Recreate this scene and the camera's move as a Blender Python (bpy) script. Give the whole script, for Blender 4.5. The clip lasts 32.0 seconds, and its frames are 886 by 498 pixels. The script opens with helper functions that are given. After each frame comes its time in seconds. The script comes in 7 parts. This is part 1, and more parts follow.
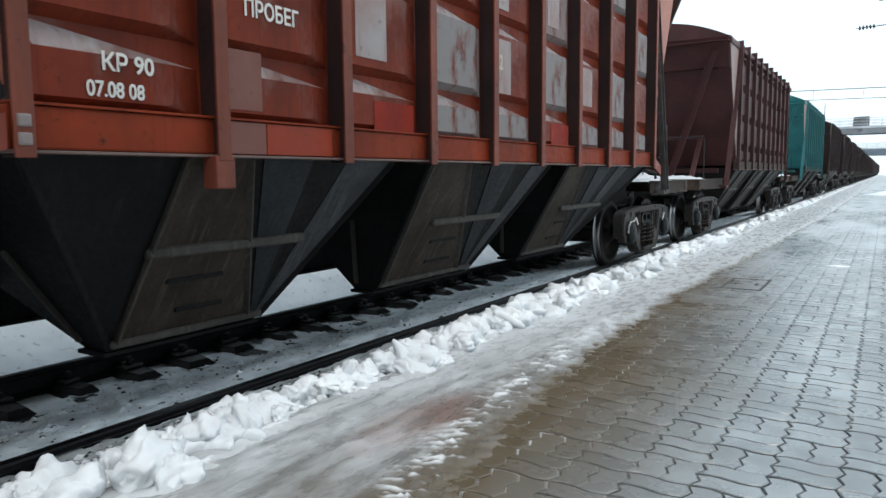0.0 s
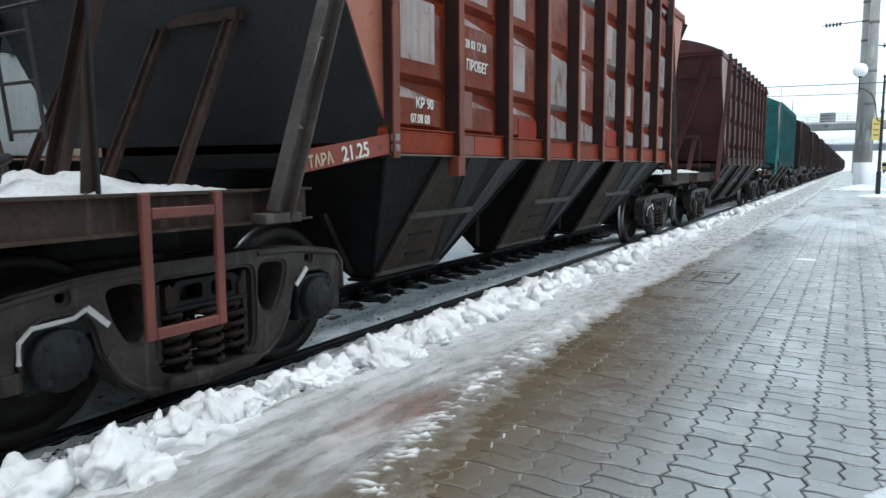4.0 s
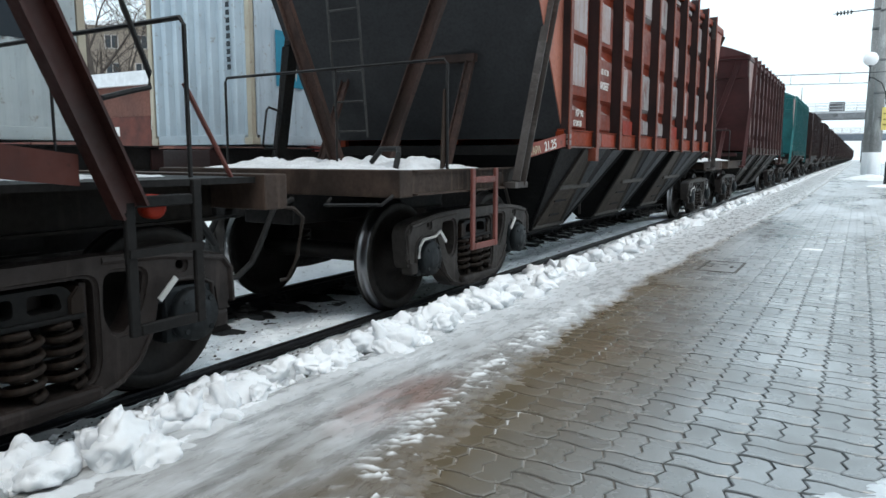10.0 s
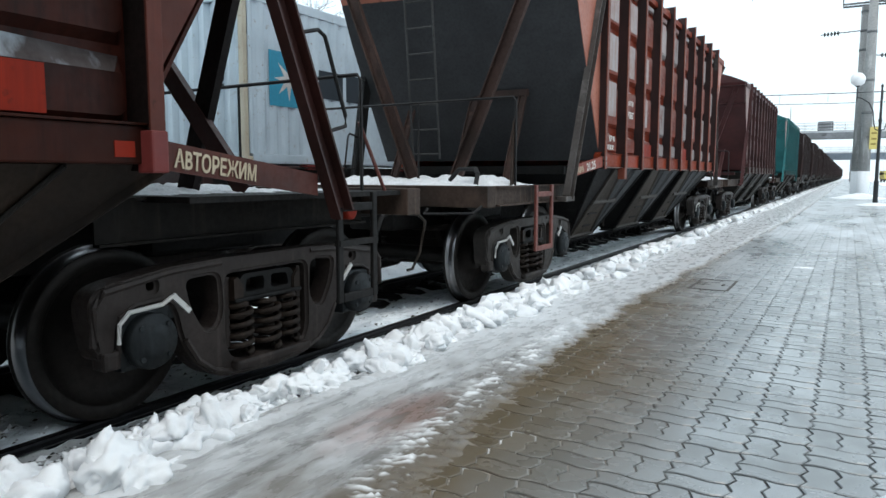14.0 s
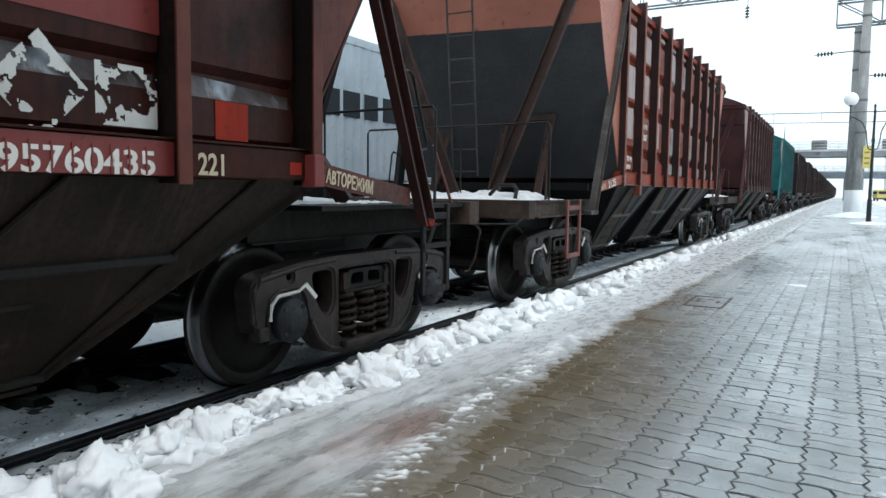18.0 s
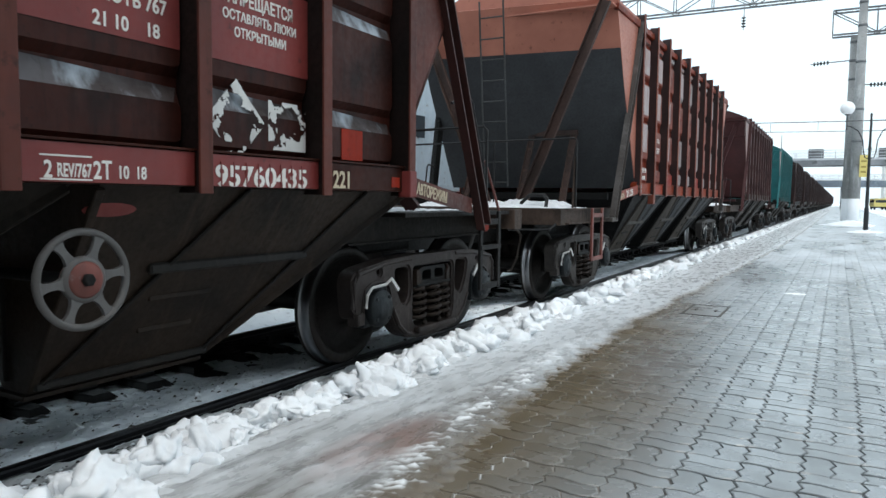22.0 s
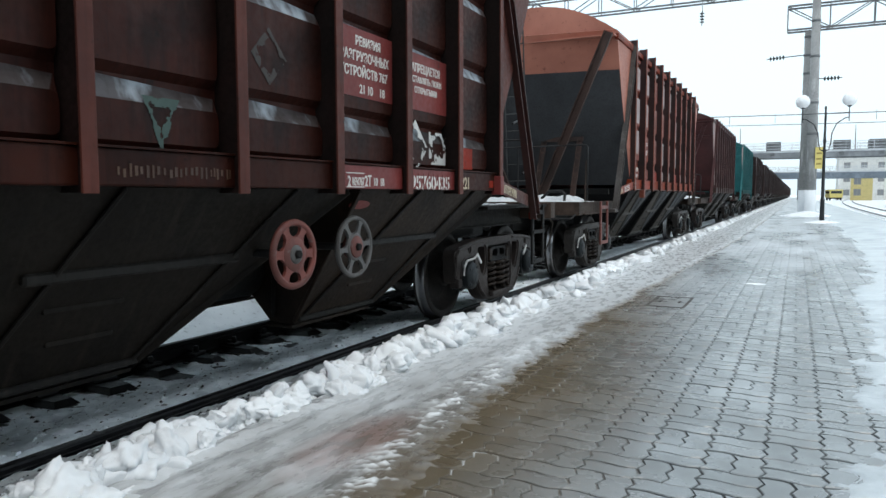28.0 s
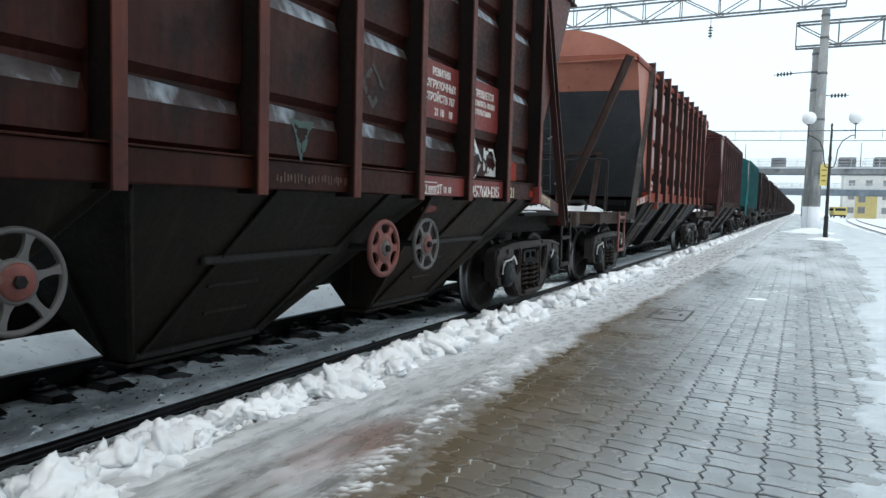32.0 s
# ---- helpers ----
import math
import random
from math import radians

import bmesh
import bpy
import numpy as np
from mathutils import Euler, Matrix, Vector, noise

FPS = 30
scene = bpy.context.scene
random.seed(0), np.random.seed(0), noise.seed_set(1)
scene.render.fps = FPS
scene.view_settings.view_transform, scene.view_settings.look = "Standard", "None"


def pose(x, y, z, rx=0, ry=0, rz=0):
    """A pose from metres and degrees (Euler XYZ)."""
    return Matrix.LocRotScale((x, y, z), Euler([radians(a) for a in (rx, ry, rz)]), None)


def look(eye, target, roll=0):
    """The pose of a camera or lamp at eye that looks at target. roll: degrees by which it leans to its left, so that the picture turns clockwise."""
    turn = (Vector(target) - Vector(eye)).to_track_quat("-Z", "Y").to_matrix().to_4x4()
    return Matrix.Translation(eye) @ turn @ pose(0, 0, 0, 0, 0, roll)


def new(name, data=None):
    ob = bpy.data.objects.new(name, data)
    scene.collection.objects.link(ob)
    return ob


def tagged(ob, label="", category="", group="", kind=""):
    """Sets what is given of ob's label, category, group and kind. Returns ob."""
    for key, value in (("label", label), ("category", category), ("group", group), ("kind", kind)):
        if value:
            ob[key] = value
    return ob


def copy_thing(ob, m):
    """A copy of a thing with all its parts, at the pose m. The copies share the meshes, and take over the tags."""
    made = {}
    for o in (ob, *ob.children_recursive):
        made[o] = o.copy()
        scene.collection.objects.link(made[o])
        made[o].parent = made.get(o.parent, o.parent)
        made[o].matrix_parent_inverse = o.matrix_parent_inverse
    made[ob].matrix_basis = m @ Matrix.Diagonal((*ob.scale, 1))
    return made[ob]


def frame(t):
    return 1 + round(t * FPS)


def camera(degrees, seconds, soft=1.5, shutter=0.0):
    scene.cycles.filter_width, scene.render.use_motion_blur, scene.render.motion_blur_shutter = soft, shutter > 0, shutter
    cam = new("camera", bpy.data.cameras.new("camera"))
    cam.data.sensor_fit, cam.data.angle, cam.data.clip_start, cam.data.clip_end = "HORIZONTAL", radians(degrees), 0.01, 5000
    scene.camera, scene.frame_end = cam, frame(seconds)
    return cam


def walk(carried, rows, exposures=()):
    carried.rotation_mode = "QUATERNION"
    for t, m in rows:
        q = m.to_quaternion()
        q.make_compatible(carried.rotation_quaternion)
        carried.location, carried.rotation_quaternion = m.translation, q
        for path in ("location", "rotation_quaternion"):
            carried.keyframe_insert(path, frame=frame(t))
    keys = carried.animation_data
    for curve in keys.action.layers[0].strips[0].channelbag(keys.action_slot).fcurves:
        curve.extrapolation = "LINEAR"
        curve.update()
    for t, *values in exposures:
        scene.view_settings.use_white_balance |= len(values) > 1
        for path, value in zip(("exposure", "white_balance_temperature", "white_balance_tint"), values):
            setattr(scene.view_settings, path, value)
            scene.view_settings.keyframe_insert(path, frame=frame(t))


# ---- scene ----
EYE = Vector((0, 0, 1.353))
PATH = [  # seconds, degrees left of the track, pitch, lean
    (0.0, 31.93, -5.88, -0.52), (0.5, 30.75, -6.35, -0.01), (1.0, 30.08, -6.17, -0.93),
    (1.5, 30.25, -6.80, -0.30), (2.0, 30.56, -7.42, -0.83), (2.5, 29.90, -6.48, -0.41),
    (4.5, 29.79, -6.40, -0.30), (5.0, 29.59, -6.80, -0.15), (5.5, 30.23, -7.15, -0.32),
    (6.0, 31.41, -6.82, -0.75), (6.5, 31.64, -6.67, -0.40), (7.0, 30.17, -6.22, -0.63),
    (7.5, 29.50, -6.64, -0.46), (8.0, 29.46, -6.70, -0.54), (8.5, 29.68, -6.88, -0.64),
    (9.0, 29.69, -6.76, -0.25), (9.5, 30.08, -7.85, 0.02), (10.0, 30.26, -7.43, 0.06),
    (10.5, 31.38, -7.31, -0.04), (11.0, 32.02, -7.75, 0.77), (11.5, 31.07, -7.38, 0.22),
    (12.0, 30.40, -6.91, 0.62), (12.5, 30.42, -7.08, 0.32), (13.0, 30.13, -6.76, 0.12),
    (13.5, 30.11, -6.41, -0.04), (14.0, 29.67, -5.94, 0.09), (14.5, 29.59, -5.44, 0.36),
    (16.5, 29.43, -5.03, 0.46), (17.0, 29.16, -4.85, 0.57), (17.5, 29.28, -4.82, 0.55),
    (18.0, 29.29, -4.76, 0.66), (18.5, 29.52, -4.79, 0.34), (19.0, 29.37, -4.58, 0.49),
    (19.5, 29.38, -4.64, 0.62), (20.0, 29.33, -4.49, 0.51), (20.5, 29.27, -4.43, 0.56),
    (21.0, 29.22, -4.23, 0.58), (21.5, 29.13, -4.02, 0.72), (22.0, 29.14, -4.05, 0.63),
    (22.5, 28.92, -4.10, 0.44), (23.0, 28.49, -4.18, 0.35), (23.5, 27.67, -4.06, 0.39),
    (24.0, 27.53, -3.80, 0.19), (24.5, 27.47, -3.97, 0.04), (25.0, 27.04, -4.08, -0.31),
    (27.5, 26.35, -4.46, -0.25), (28.0, 26.47, -4.31, -0.16), (28.5, 26.67, -3.97, -0.19),
    (29.0, 26.99, -4.34, -0.06), (29.5, 26.91, -4.97, 0.00), (30.0, 26.65, -4.97, 0.45),
    (30.5, 26.47, -4.69, 0.83), (31.0, 26.24, -4.25, 1.24), (31.5, 26.57, -4.05, 1.62),
    (32.0, 26.66, -3.82, 1.47),
]


def aim(yaw, pitch, lean):
    a, p = radians(yaw), radians(pitch)
    return look(EYE, EYE + Vector((-math.sin(a) * math.cos(p), math.cos(a) * math.cos(p), math.sin(p))), lean)


cam = camera(64.0, 32.0, shutter=0.35)
walk(cam, [(t, aim(yaw, pitch, lean)) for t, yaw, pitch, lean in PATH], exposures=[(0.0, 0.17), (23.5, 0.16), (27.5, 0.03), (32.0, 0.03)])

# ---- world and light: a bright overcast winter day ----
world = bpy.data.worlds.new("overcast_sky")
scene.world = world
world.use_nodes = True
wn, wl = world.node_tree.nodes, world.node_tree.links
wn.clear()
sky = wn.new("ShaderNodeTexSky")
sky.sky_type, sky.sun_disc = "NISHITA", False
sky.sun_elevation, sky.sun_rotation = radians(70), radians(130)
sky.dust_density, sky.air_density, sky.ozone_density = 6.0, 1.2, 1.0
sky_light = wn.new("ShaderNodeBackground")
sky_light.inputs[1].default_value = 0.05
cloud_light = wn.new("ShaderNodeBackground")
cloud_light.inputs[0].default_value = (0.797, 0.95, 1.03, 1)
cloud_light.inputs[1].default_value = 1.08
both = wn.new("ShaderNodeAddShader")
wout = wn.new("ShaderNodeOutputWorld")
wl.new(sky.outputs[0], sky_light.inputs[0])
wl.new(sky_light.outputs[0], both.inputs[0])
wl.new(cloud_light.outputs[0], both.inputs[1])
wl.new(both.outputs[0], wout.inputs[0])

sun = new("sun", bpy.data.lights.new("sun", "SUN"))
sun.data.energy, sun.data.angle, sun.data.color = 0.45, radians(30), (1.0, 0.98, 0.95)
sun.matrix_basis = look((9, -7, 34), (0, 0, 0))

# ---- materials ----
def material(name, rough=0.6, metal=0.0):
    m = bpy.data.materials.new(name)
    m.use_nodes = True
    n, l = m.node_tree.nodes, m.node_tree.links
    b = n["Principled BSDF"]
    b.inputs["Roughness"].default_value, b.inputs["Metallic"].default_value = rough, metal
    b.inputs["Specular IOR Level"].default_value = 0.3
    return m, n, l, b


def coords(n, l, scale=(1, 1, 1)):
    tc, mp = n.new("ShaderNodeTexCoord"), n.new("ShaderNodeMapping")
    mp.inputs["Scale"].default_value = scale
    l.new(tc.outputs["Object"], mp.inputs[0])
    return mp.outputs[0]


def noise_of(n, l, vec, scale, detail=4.0, rough=0.55):
    t = n.new("ShaderNodeTexNoise")
    t.inputs["Scale"].default_value, t.inputs["Detail"].default_value, t.inputs["Roughness"].default_value = scale, detail, rough
    l.new(vec, t.inputs["Vector"])
    return t.outputs[0]


def ramp(n, l, fac, stops):
    r = n.new("ShaderNodeValToRGB")
    e = r.color_ramp.elements
    while len(e) < len(stops):
        e.new(0.5)
    for k, (p, c) in zip(e, stops):
        k.position, k.color = p, (*c, 1) if len(c) == 3 else c
    l.new(fac, r.inputs[0])
    return r.outputs[0]


def grey(a):
    return (a, a, a)


def mix(n, l, fac, a, b, mode="MIX"):
    x = n.new("ShaderNodeMix")
    x.data_type, x.blend_type = "RGBA", mode
    for sock, v in ((x.inputs[0], fac), (x.inputs[6], a), (x.inputs[7], b)):
        if isinstance(v, (int, float)):
            sock.default_value = v
        elif isinstance(v, tuple):
            sock.default_value = (*v, 1)
        else:
            l.new(v, sock)
    return x.outputs[2]


def bump(n, l, b, height, strength=0.3, distance=0.01):
    u = n.new("ShaderNodeBump")
    u.inputs["Strength"].default_value, u.inputs["Distance"].default_value = strength, distance
    l.new(height, u.inputs["Height"])
    l.new(u.outputs[0], b.inputs["Normal"])


def worn_paint(name, base, dark, rust, fade=None, fade_amount=0.0, rough=0.5, streak=1.0, bleach=None, gloss=0.32):
    """Old wagon paint: blotches, streaks running down, rust spots and bleached patches."""
    m, n, l, b = material(name, rough)
    b.inputs["Specular IOR Level"].default_value = gloss
    v = coords(n, l)
    down = coords(n, l, (1.0, 5.0, 0.35))
    blot = noise_of(n, l, v, 1.7, 6)
    fine = noise_of(n, l, v, 22, 5)
    runs = noise_of(n, l, down, 3.0, 5, 0.65)
    c = mix(n, l, ramp(n, l, blot, [(0.35, grey(0)), (0.68, grey(1))]), base, dark)
    c = mix(n, l, ramp(n, l, runs, [(0.50, grey(0)), (0.72, grey(0.75 * streak))]), c, dark)
    if fade:
        f = noise_of(n, l, coords(n, l, (1, 1.3, 0.6)), 1.6, 6, 0.6)
        c = mix(n, l, ramp(n, l, f, [(0.56, grey(0)), (0.66, grey(fade_amount))]), c, fade)
    if bleach:
        # some of the pressed panels are bleached by the weather, each in its own way
        rnd = n.new("ShaderNodeObjectInfo").outputs["Random"]
        patch = noise_of(n, l, coords(n, l, (1, 2.2, 0.8)), 2.4, 6, 0.65)
        m2 = n.new("ShaderNodeMath")
        m2.operation = "MULTIPLY"
        l.new(ramp(n, l, rnd, [(0.38, grey(1)), (0.48, grey(0))]), m2.inputs[0])
        l.new(ramp(n, l, patch, [(0.36, grey(0)), (0.50, grey(0.9))]), m2.inputs[1])
        c = mix(n, l, m2.outputs[0], c, bleach)
    spots = noise_of(n, l, v, 9, 6, 0.7)
    c = mix(n, l, ramp(n, l, spots, [(0.60, grey(0)), (0.70, grey(0.8))]), c, rust)
    l.new(c, b.inputs["Base Color"])
    l.new(ramp(n, l, fine, [(0.3, grey(rough - 0.12)), (0.8, grey(rough + 0.2))]), b.inputs["Roughness"])
    bump(n, l, b, mix(n, l, 0.5, spots, fine), 0.35, 0.004)
    return m


def grime(name, base, other, rough=0.6, metal=0.0, scale=6.0, relief=0.4, gloss=0.18, run=0.7):
    """Sooty or dusty metal: two scales of dirt."""
    m, n, l, b = material(name, rough, metal)
    b.inputs["Specular IOR Level"].default_value = gloss
    v = coords(n, l)
    big, fine = noise_of(n, l, v, scale * 0.35, 5), noise_of(n, l, v, scale * 5, 5, 0.65)
    c = mix(n, l, ramp(n, l, big, [(0.38, grey(0)), (0.66, grey(1))]), base, other)
    c = mix(n, l, ramp(n, l, fine, [(0.45, grey(0)), (0.75, grey(0.6))]), c, tuple(x * 0.45 for x in base))
    runs = noise_of(n, l, coords(n, l, (1.0, 6.0, 0.5)), scale * 0.4, 5, 0.65)
    c = mix(n, l, ramp(n, l, runs, [(0.54, grey(0)), (0.74, grey(run))]), c, tuple(min(0.8, x * 2.0 + 0.002) for x in base))
    l.new(c, b.inputs["Base Color"])
    l.new(ramp(n, l, fine, [(0.3, grey(rough - 0.1)), (0.8, grey(min(1, rough + 0.2)))]), b.inputs["Roughness"])
    bump(n, l, b, fine, relief, 0.004)
    return m


def plain(name, colour, rough=0.5, metal=0.0, vary=0.2):
    m, n, l, b = material(name, rough, metal)
    t = noise_of(n, l, coords(n, l), 14, 5)
    l.new(mix(n, l, t, tuple(c * (1 - vary) for c in colour), tuple(min(1, c * (1 + vary)) for c in colour)), b.inputs["Base Color"])
    return m


PAINT_ORANGE = worn_paint("faded_orange_red_paint", (0.215, 0.033, 0.0125), (0.095, 0.017, 0.009), (0.036, 0.013, 0.008), (0.20, 0.13, 0.115), 0.50, gloss=0.12)
PANEL_ORANGE = worn_paint("weathered_orange_panel", (0.215, 0.033, 0.0125), (0.095, 0.017, 0.009), (0.036, 0.013, 0.008), (0.20, 0.13, 0.115), 0.50, gloss=0.12, bleach=(0.215, 0.205, 0.200))
PAINT_ORANGE_END = worn_paint("orange_end_paint", (0.40, 0.150, 0.102), (0.30, 0.108, 0.074), (0.12, 0.045, 0.03), streak=0.5)
PAINT_RED = worn_paint("dark_red_brown_paint", (0.056, 0.0125, 0.0072), (0.0115, 0.0036, 0.0026), (0.005, 0.0026, 0.0020), (0.062, 0.026, 0.021), 0.45, streak=1.3, gloss=0.15)
SILL_RED = worn_paint("red_brown_sill_paint", (0.040, 0.0095, 0.0052), (0.014, 0.0040, 0.0026), (0.006, 0.0035, 0.003), gloss=0.11)
PAINT_POST = worn_paint("red_brown_post_paint", (0.105, 0.029, 0.020), (0.048, 0.0145, 0.011), (0.018, 0.009, 0.007), gloss=0.18)
# on post webs these two dark colours stand in for recess shade
SOOT_SHADE_RED = grime("soot_shade_dark_red", (0.006, 0.0035, 0.003), (0.012, 0.005, 0.004))
WEB_SHADE = worn_paint("shaded_maroon_web_paint", (0.042, 0.018, 0.017), (0.016, 0.010, 0.010), (0.012, 0.006, 0.005))
PAINT_POST_ORANGE = worn_paint("orange_brown_post_paint", (0.195, 0.052, 0.030), (0.112, 0.030, 0.019), (0.030, 0.013, 0.009), gloss=0.22)
SILL_ORANGE = worn_paint("orange_brown_sill_paint", (0.235, 0.036, 0.013), (0.135, 0.024, 0.011), (0.030, 0.013, 0.009), gloss=0.09)
PAINT_BROWN = worn_paint("brown_wagon_paint", (0.026, 0.0090, 0.0078), (0.014, 0.006, 0.0055), (0.012, 0.006, 0.005))
PAINT_MAROON = worn_paint("maroon_wagon_paint", (0.066, 0.0225, 0.0220), (0.042, 0.0165, 0.0168), (0.030, 0.014, 0.012), gloss=0.2)
POST_MAROON = worn_paint("dusty_maroon_post_paint", (0.090, 0.042, 0.040), (0.040, 0.019, 0.019), (0.026, 0.013, 0.011), gloss=0.2)
PAINT_TEAL = worn_paint("teal_wagon_paint", (0.016, 0.135, 0.140), (0.012, 0.090, 0.092), (0.018, 0.024, 0.020))
PAINT_WHITE = worn_paint("chalky_white_paint", (0.62, 0.62, 0.60), (0.42, 0.40, 0.38), (0.16, 0.09, 0.06))
PATCH_RED = worn_paint("fresh_red_patch", (0.27, 0.022, 0.009), (0.17, 0.016, 0.008), (0.06, 0.018, 0.012), gloss=0.10)
PATCH_SIGN = worn_paint("red_sign_field", (0.180, 0.030, 0.026), (0.12, 0.022, 0.020), (0.06, 0.018, 0.015), streak=0.7)
BLEACHED = worn_paint("bleached_whitish_paint", (0.22, 0.205, 0.20), (0.20, 0.13, 0.115), (0.14, 0.06, 0.045), streak=1.2)
# pale ledge: frost patches, plus sky light painted into the colour
LEDGE_SKYLIT = worn_paint("frosty_skylit_ledge", (0.105, 0.098, 0.104), (0.030, 0.020, 0.018), (0.018, 0.010, 0.009), (0.32, 0.36, 0.40), 0.95, streak=1.3)
SOOT = grime("sooty_black_steel", (0.006, 0.006, 0.006), (0.014, 0.012, 0.011))
END_SOOT = grime("soot_black_end_sheet", (0.0470, 0.0480, 0.0510), (0.0360, 0.0365, 0.0390), 0.5, relief=0.10, run=0.12)
CHUTE_BROWN = grime("dusty_brown_hopper_steel", (0.0250, 0.0165, 0.0115), (0.0095, 0.0068, 0.0054), 0.6, gloss=0.14)
LADDER = grime("grey_ladder_steel", (0.055, 0.055, 0.055), (0.035, 0.034, 0.033), 0.6)
CHUTE = grime("dusty_dark_hopper_steel", (0.014, 0.012, 0.010), (0.007, 0.006, 0.006), 0.55)
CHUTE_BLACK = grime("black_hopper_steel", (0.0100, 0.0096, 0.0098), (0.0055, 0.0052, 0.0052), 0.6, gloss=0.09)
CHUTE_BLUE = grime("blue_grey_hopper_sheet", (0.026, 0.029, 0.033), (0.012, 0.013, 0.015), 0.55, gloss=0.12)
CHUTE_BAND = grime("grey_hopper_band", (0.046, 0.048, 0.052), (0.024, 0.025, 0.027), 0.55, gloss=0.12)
CHUTE_RIB = grime("grey_dusty_rib_steel", (0.059, 0.052, 0.046), (0.032, 0.028, 0.025), 0.6)
CHUTE_A = grime("brown_black_hopper_steel", (0.0125, 0.0095, 0.0070), (0.0055, 0.0044, 0.0036), 0.6, gloss=0.13)
FRAME_BROWN = grime("brown_grey_frame_steel", (0.060, 0.040, 0.031), (0.028, 0.020, 0.016), 0.65)
BOGIE = grime("greasy_cast_steel", (0.040, 0.031, 0.028), (0.016, 0.013, 0.012), 0.48, 0.1)
BOGIE_PALE = grime("dusty_cast_steel", (0.062, 0.054, 0.049), (0.020, 0.017, 0.016), 0.55, 0.1)
SPRING = grime("dark_spring_steel", (0.024, 0.016, 0.012), (0.012, 0.009, 0.007), 0.55, 0.2)
WHEEL = grime("dark_wheel_steel", (0.012, 0.011, 0.010), (0.022, 0.018, 0.016), 0.5, 0.4)
TREAD = plain("worn_tread_steel", (0.26, 0.26, 0.27), 0.28, 1.0)
CAP = grime("blue_grey_axle_cap", (0.018, 0.021, 0.023), (0.011, 0.013, 0.014), 0.5, 0.2)
RAIL = grime("dark_wet_rail_steel", (0.009, 0.009, 0.011), (0.015, 0.014, 0.013), 0.4, 0.5)
RUBBER = grime("black_brake_hose_rubber", (0.015, 0.015, 0.015), (0.03, 0.03, 0.03), 0.6)
HANDRAIL = grime("thin_painted_handrail", (0.013, 0.013, 0.014), (0.024, 0.022, 0.021), 0.5)
WHEEL_RED = worn_paint("faded_red_handwheel", (0.19, 0.052, 0.040), (0.085, 0.030, 0.024), (0.16, 0.145, 0.14))
WHEEL_GREY = worn_paint("grey_handwheel", (0.105, 0.10, 0.098), (0.07, 0.065, 0.062), (0.04, 0.03, 0.024))
CONCRETE = grime("pale_pole_concrete", (0.33, 0.33, 0.325), (0.25, 0.25, 0.245), 0.85, 0, 3)
LIME = plain("white_limewash", (0.74, 0.76, 0.78), 0.8, 0, 0.1)
LAMP_IRON = plain("black_lamp_iron", (0.02, 0.022, 0.024), 0.45)
GLOBE = plain("opal_lamp_globe", (0.82, 0.82, 0.82), 0.3, 0, 0.03)
SIGN_YELLOW = plain("yellow_sign", (0.66, 0.54, 0.18), 0.5)
BOX_BLUE = worn_paint("pale_blue_container_paint", (0.48, 0.57, 0.63), (0.40, 0.48, 0.54), (0.22, 0.17, 0.13), streak=0.7)
BOX_GREY = worn_paint("pale_grey_container_paint", (0.42, 0.475, 0.485), (0.34, 0.385, 0.40), (0.20, 0.16, 0.12), streak=0.7)
BOX_POST = worn_paint("yellowed_corner_post", (0.46, 0.43, 0.34), (0.36, 0.32, 0.25), (0.20, 0.11, 0.06))
MARK_DARK = plain("dark_lettering_blue", (0.018, 0.026, 0.034), 0.6)
MARK_CYAN = plain("cyan_field", (0.03, 0.24, 0.36), 0.6)
MARK_WHITE = worn_paint("stencil_white", (0.66, 0.64, 0.60), (0.50, 0.47, 0.43), (0.30, 0.18, 0.13), streak=0.4)
MARK_CREAM = worn_paint("stencil_cream", (0.50, 0.42, 0.30), (0.38, 0.30, 0.2), (0.2, 0.11, 0.07), streak=0.4)
MARK_GREEN = plain("pale_green_mark", (0.060, 0.092, 0.082), 0.7)
PAINT_POST_DARK = worn_paint("dark_maroon_strut_paint", (0.050, 0.016, 0.013), (0.028, 0.011, 0.009), (0.018, 0.009, 0.007))
PAINT_STEP = worn_paint("rusty_red_step_paint", (0.19, 0.058, 0.045), (0.11, 0.035, 0.028), (0.06, 0.026, 0.018))
PAINT_BOARD = worn_paint("orange_board_paint", (0.25, 0.052, 0.032), (0.16, 0.036, 0.025), (0.07, 0.025, 0.018))
STRUT_GREY = grime("dusty_grey_strut_steel", (0.078, 0.070, 0.066), (0.048, 0.040, 0.036), 0.55)
STRUT_BROWN = grime("rusty_brown_strut_steel", (0.058, 0.034, 0.028), (0.030, 0.021, 0.018), 0.6)
FRAME_DARK = grime("dark_brown_strut_steel", (0.030, 0.023, 0.019), (0.018, 0.015, 0.013), 0.6)
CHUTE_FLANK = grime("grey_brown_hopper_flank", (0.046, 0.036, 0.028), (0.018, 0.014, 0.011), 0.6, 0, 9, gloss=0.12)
FADED_GREY = worn_paint("faded_grey_patch", (0.085, 0.070, 0.066), (0.05, 0.03, 0.026), (0.03, 0.014, 0.01), streak=1.2)
SILL_DUST = worn_paint("dusty_tan_flange_paint", (0.16, 0.11, 0.095), (0.10, 0.055, 0.045), (0.05, 0.025, 0.02), streak=0.4)
PATCH_PINK = worn_paint("pinkish_repainted_patch", (0.20, 0.085, 0.066), (0.15, 0.060, 0.046), (0.10, 0.04, 0.03), streak=0.6, gloss=0.2)
PATCH_FRESH = worn_paint("fresh_orange_patch", (0.30, 0.036, 0.012), (0.22, 0.030, 0.012), (0.08, 0.02, 0.012), streak=0.5, gloss=0.2)
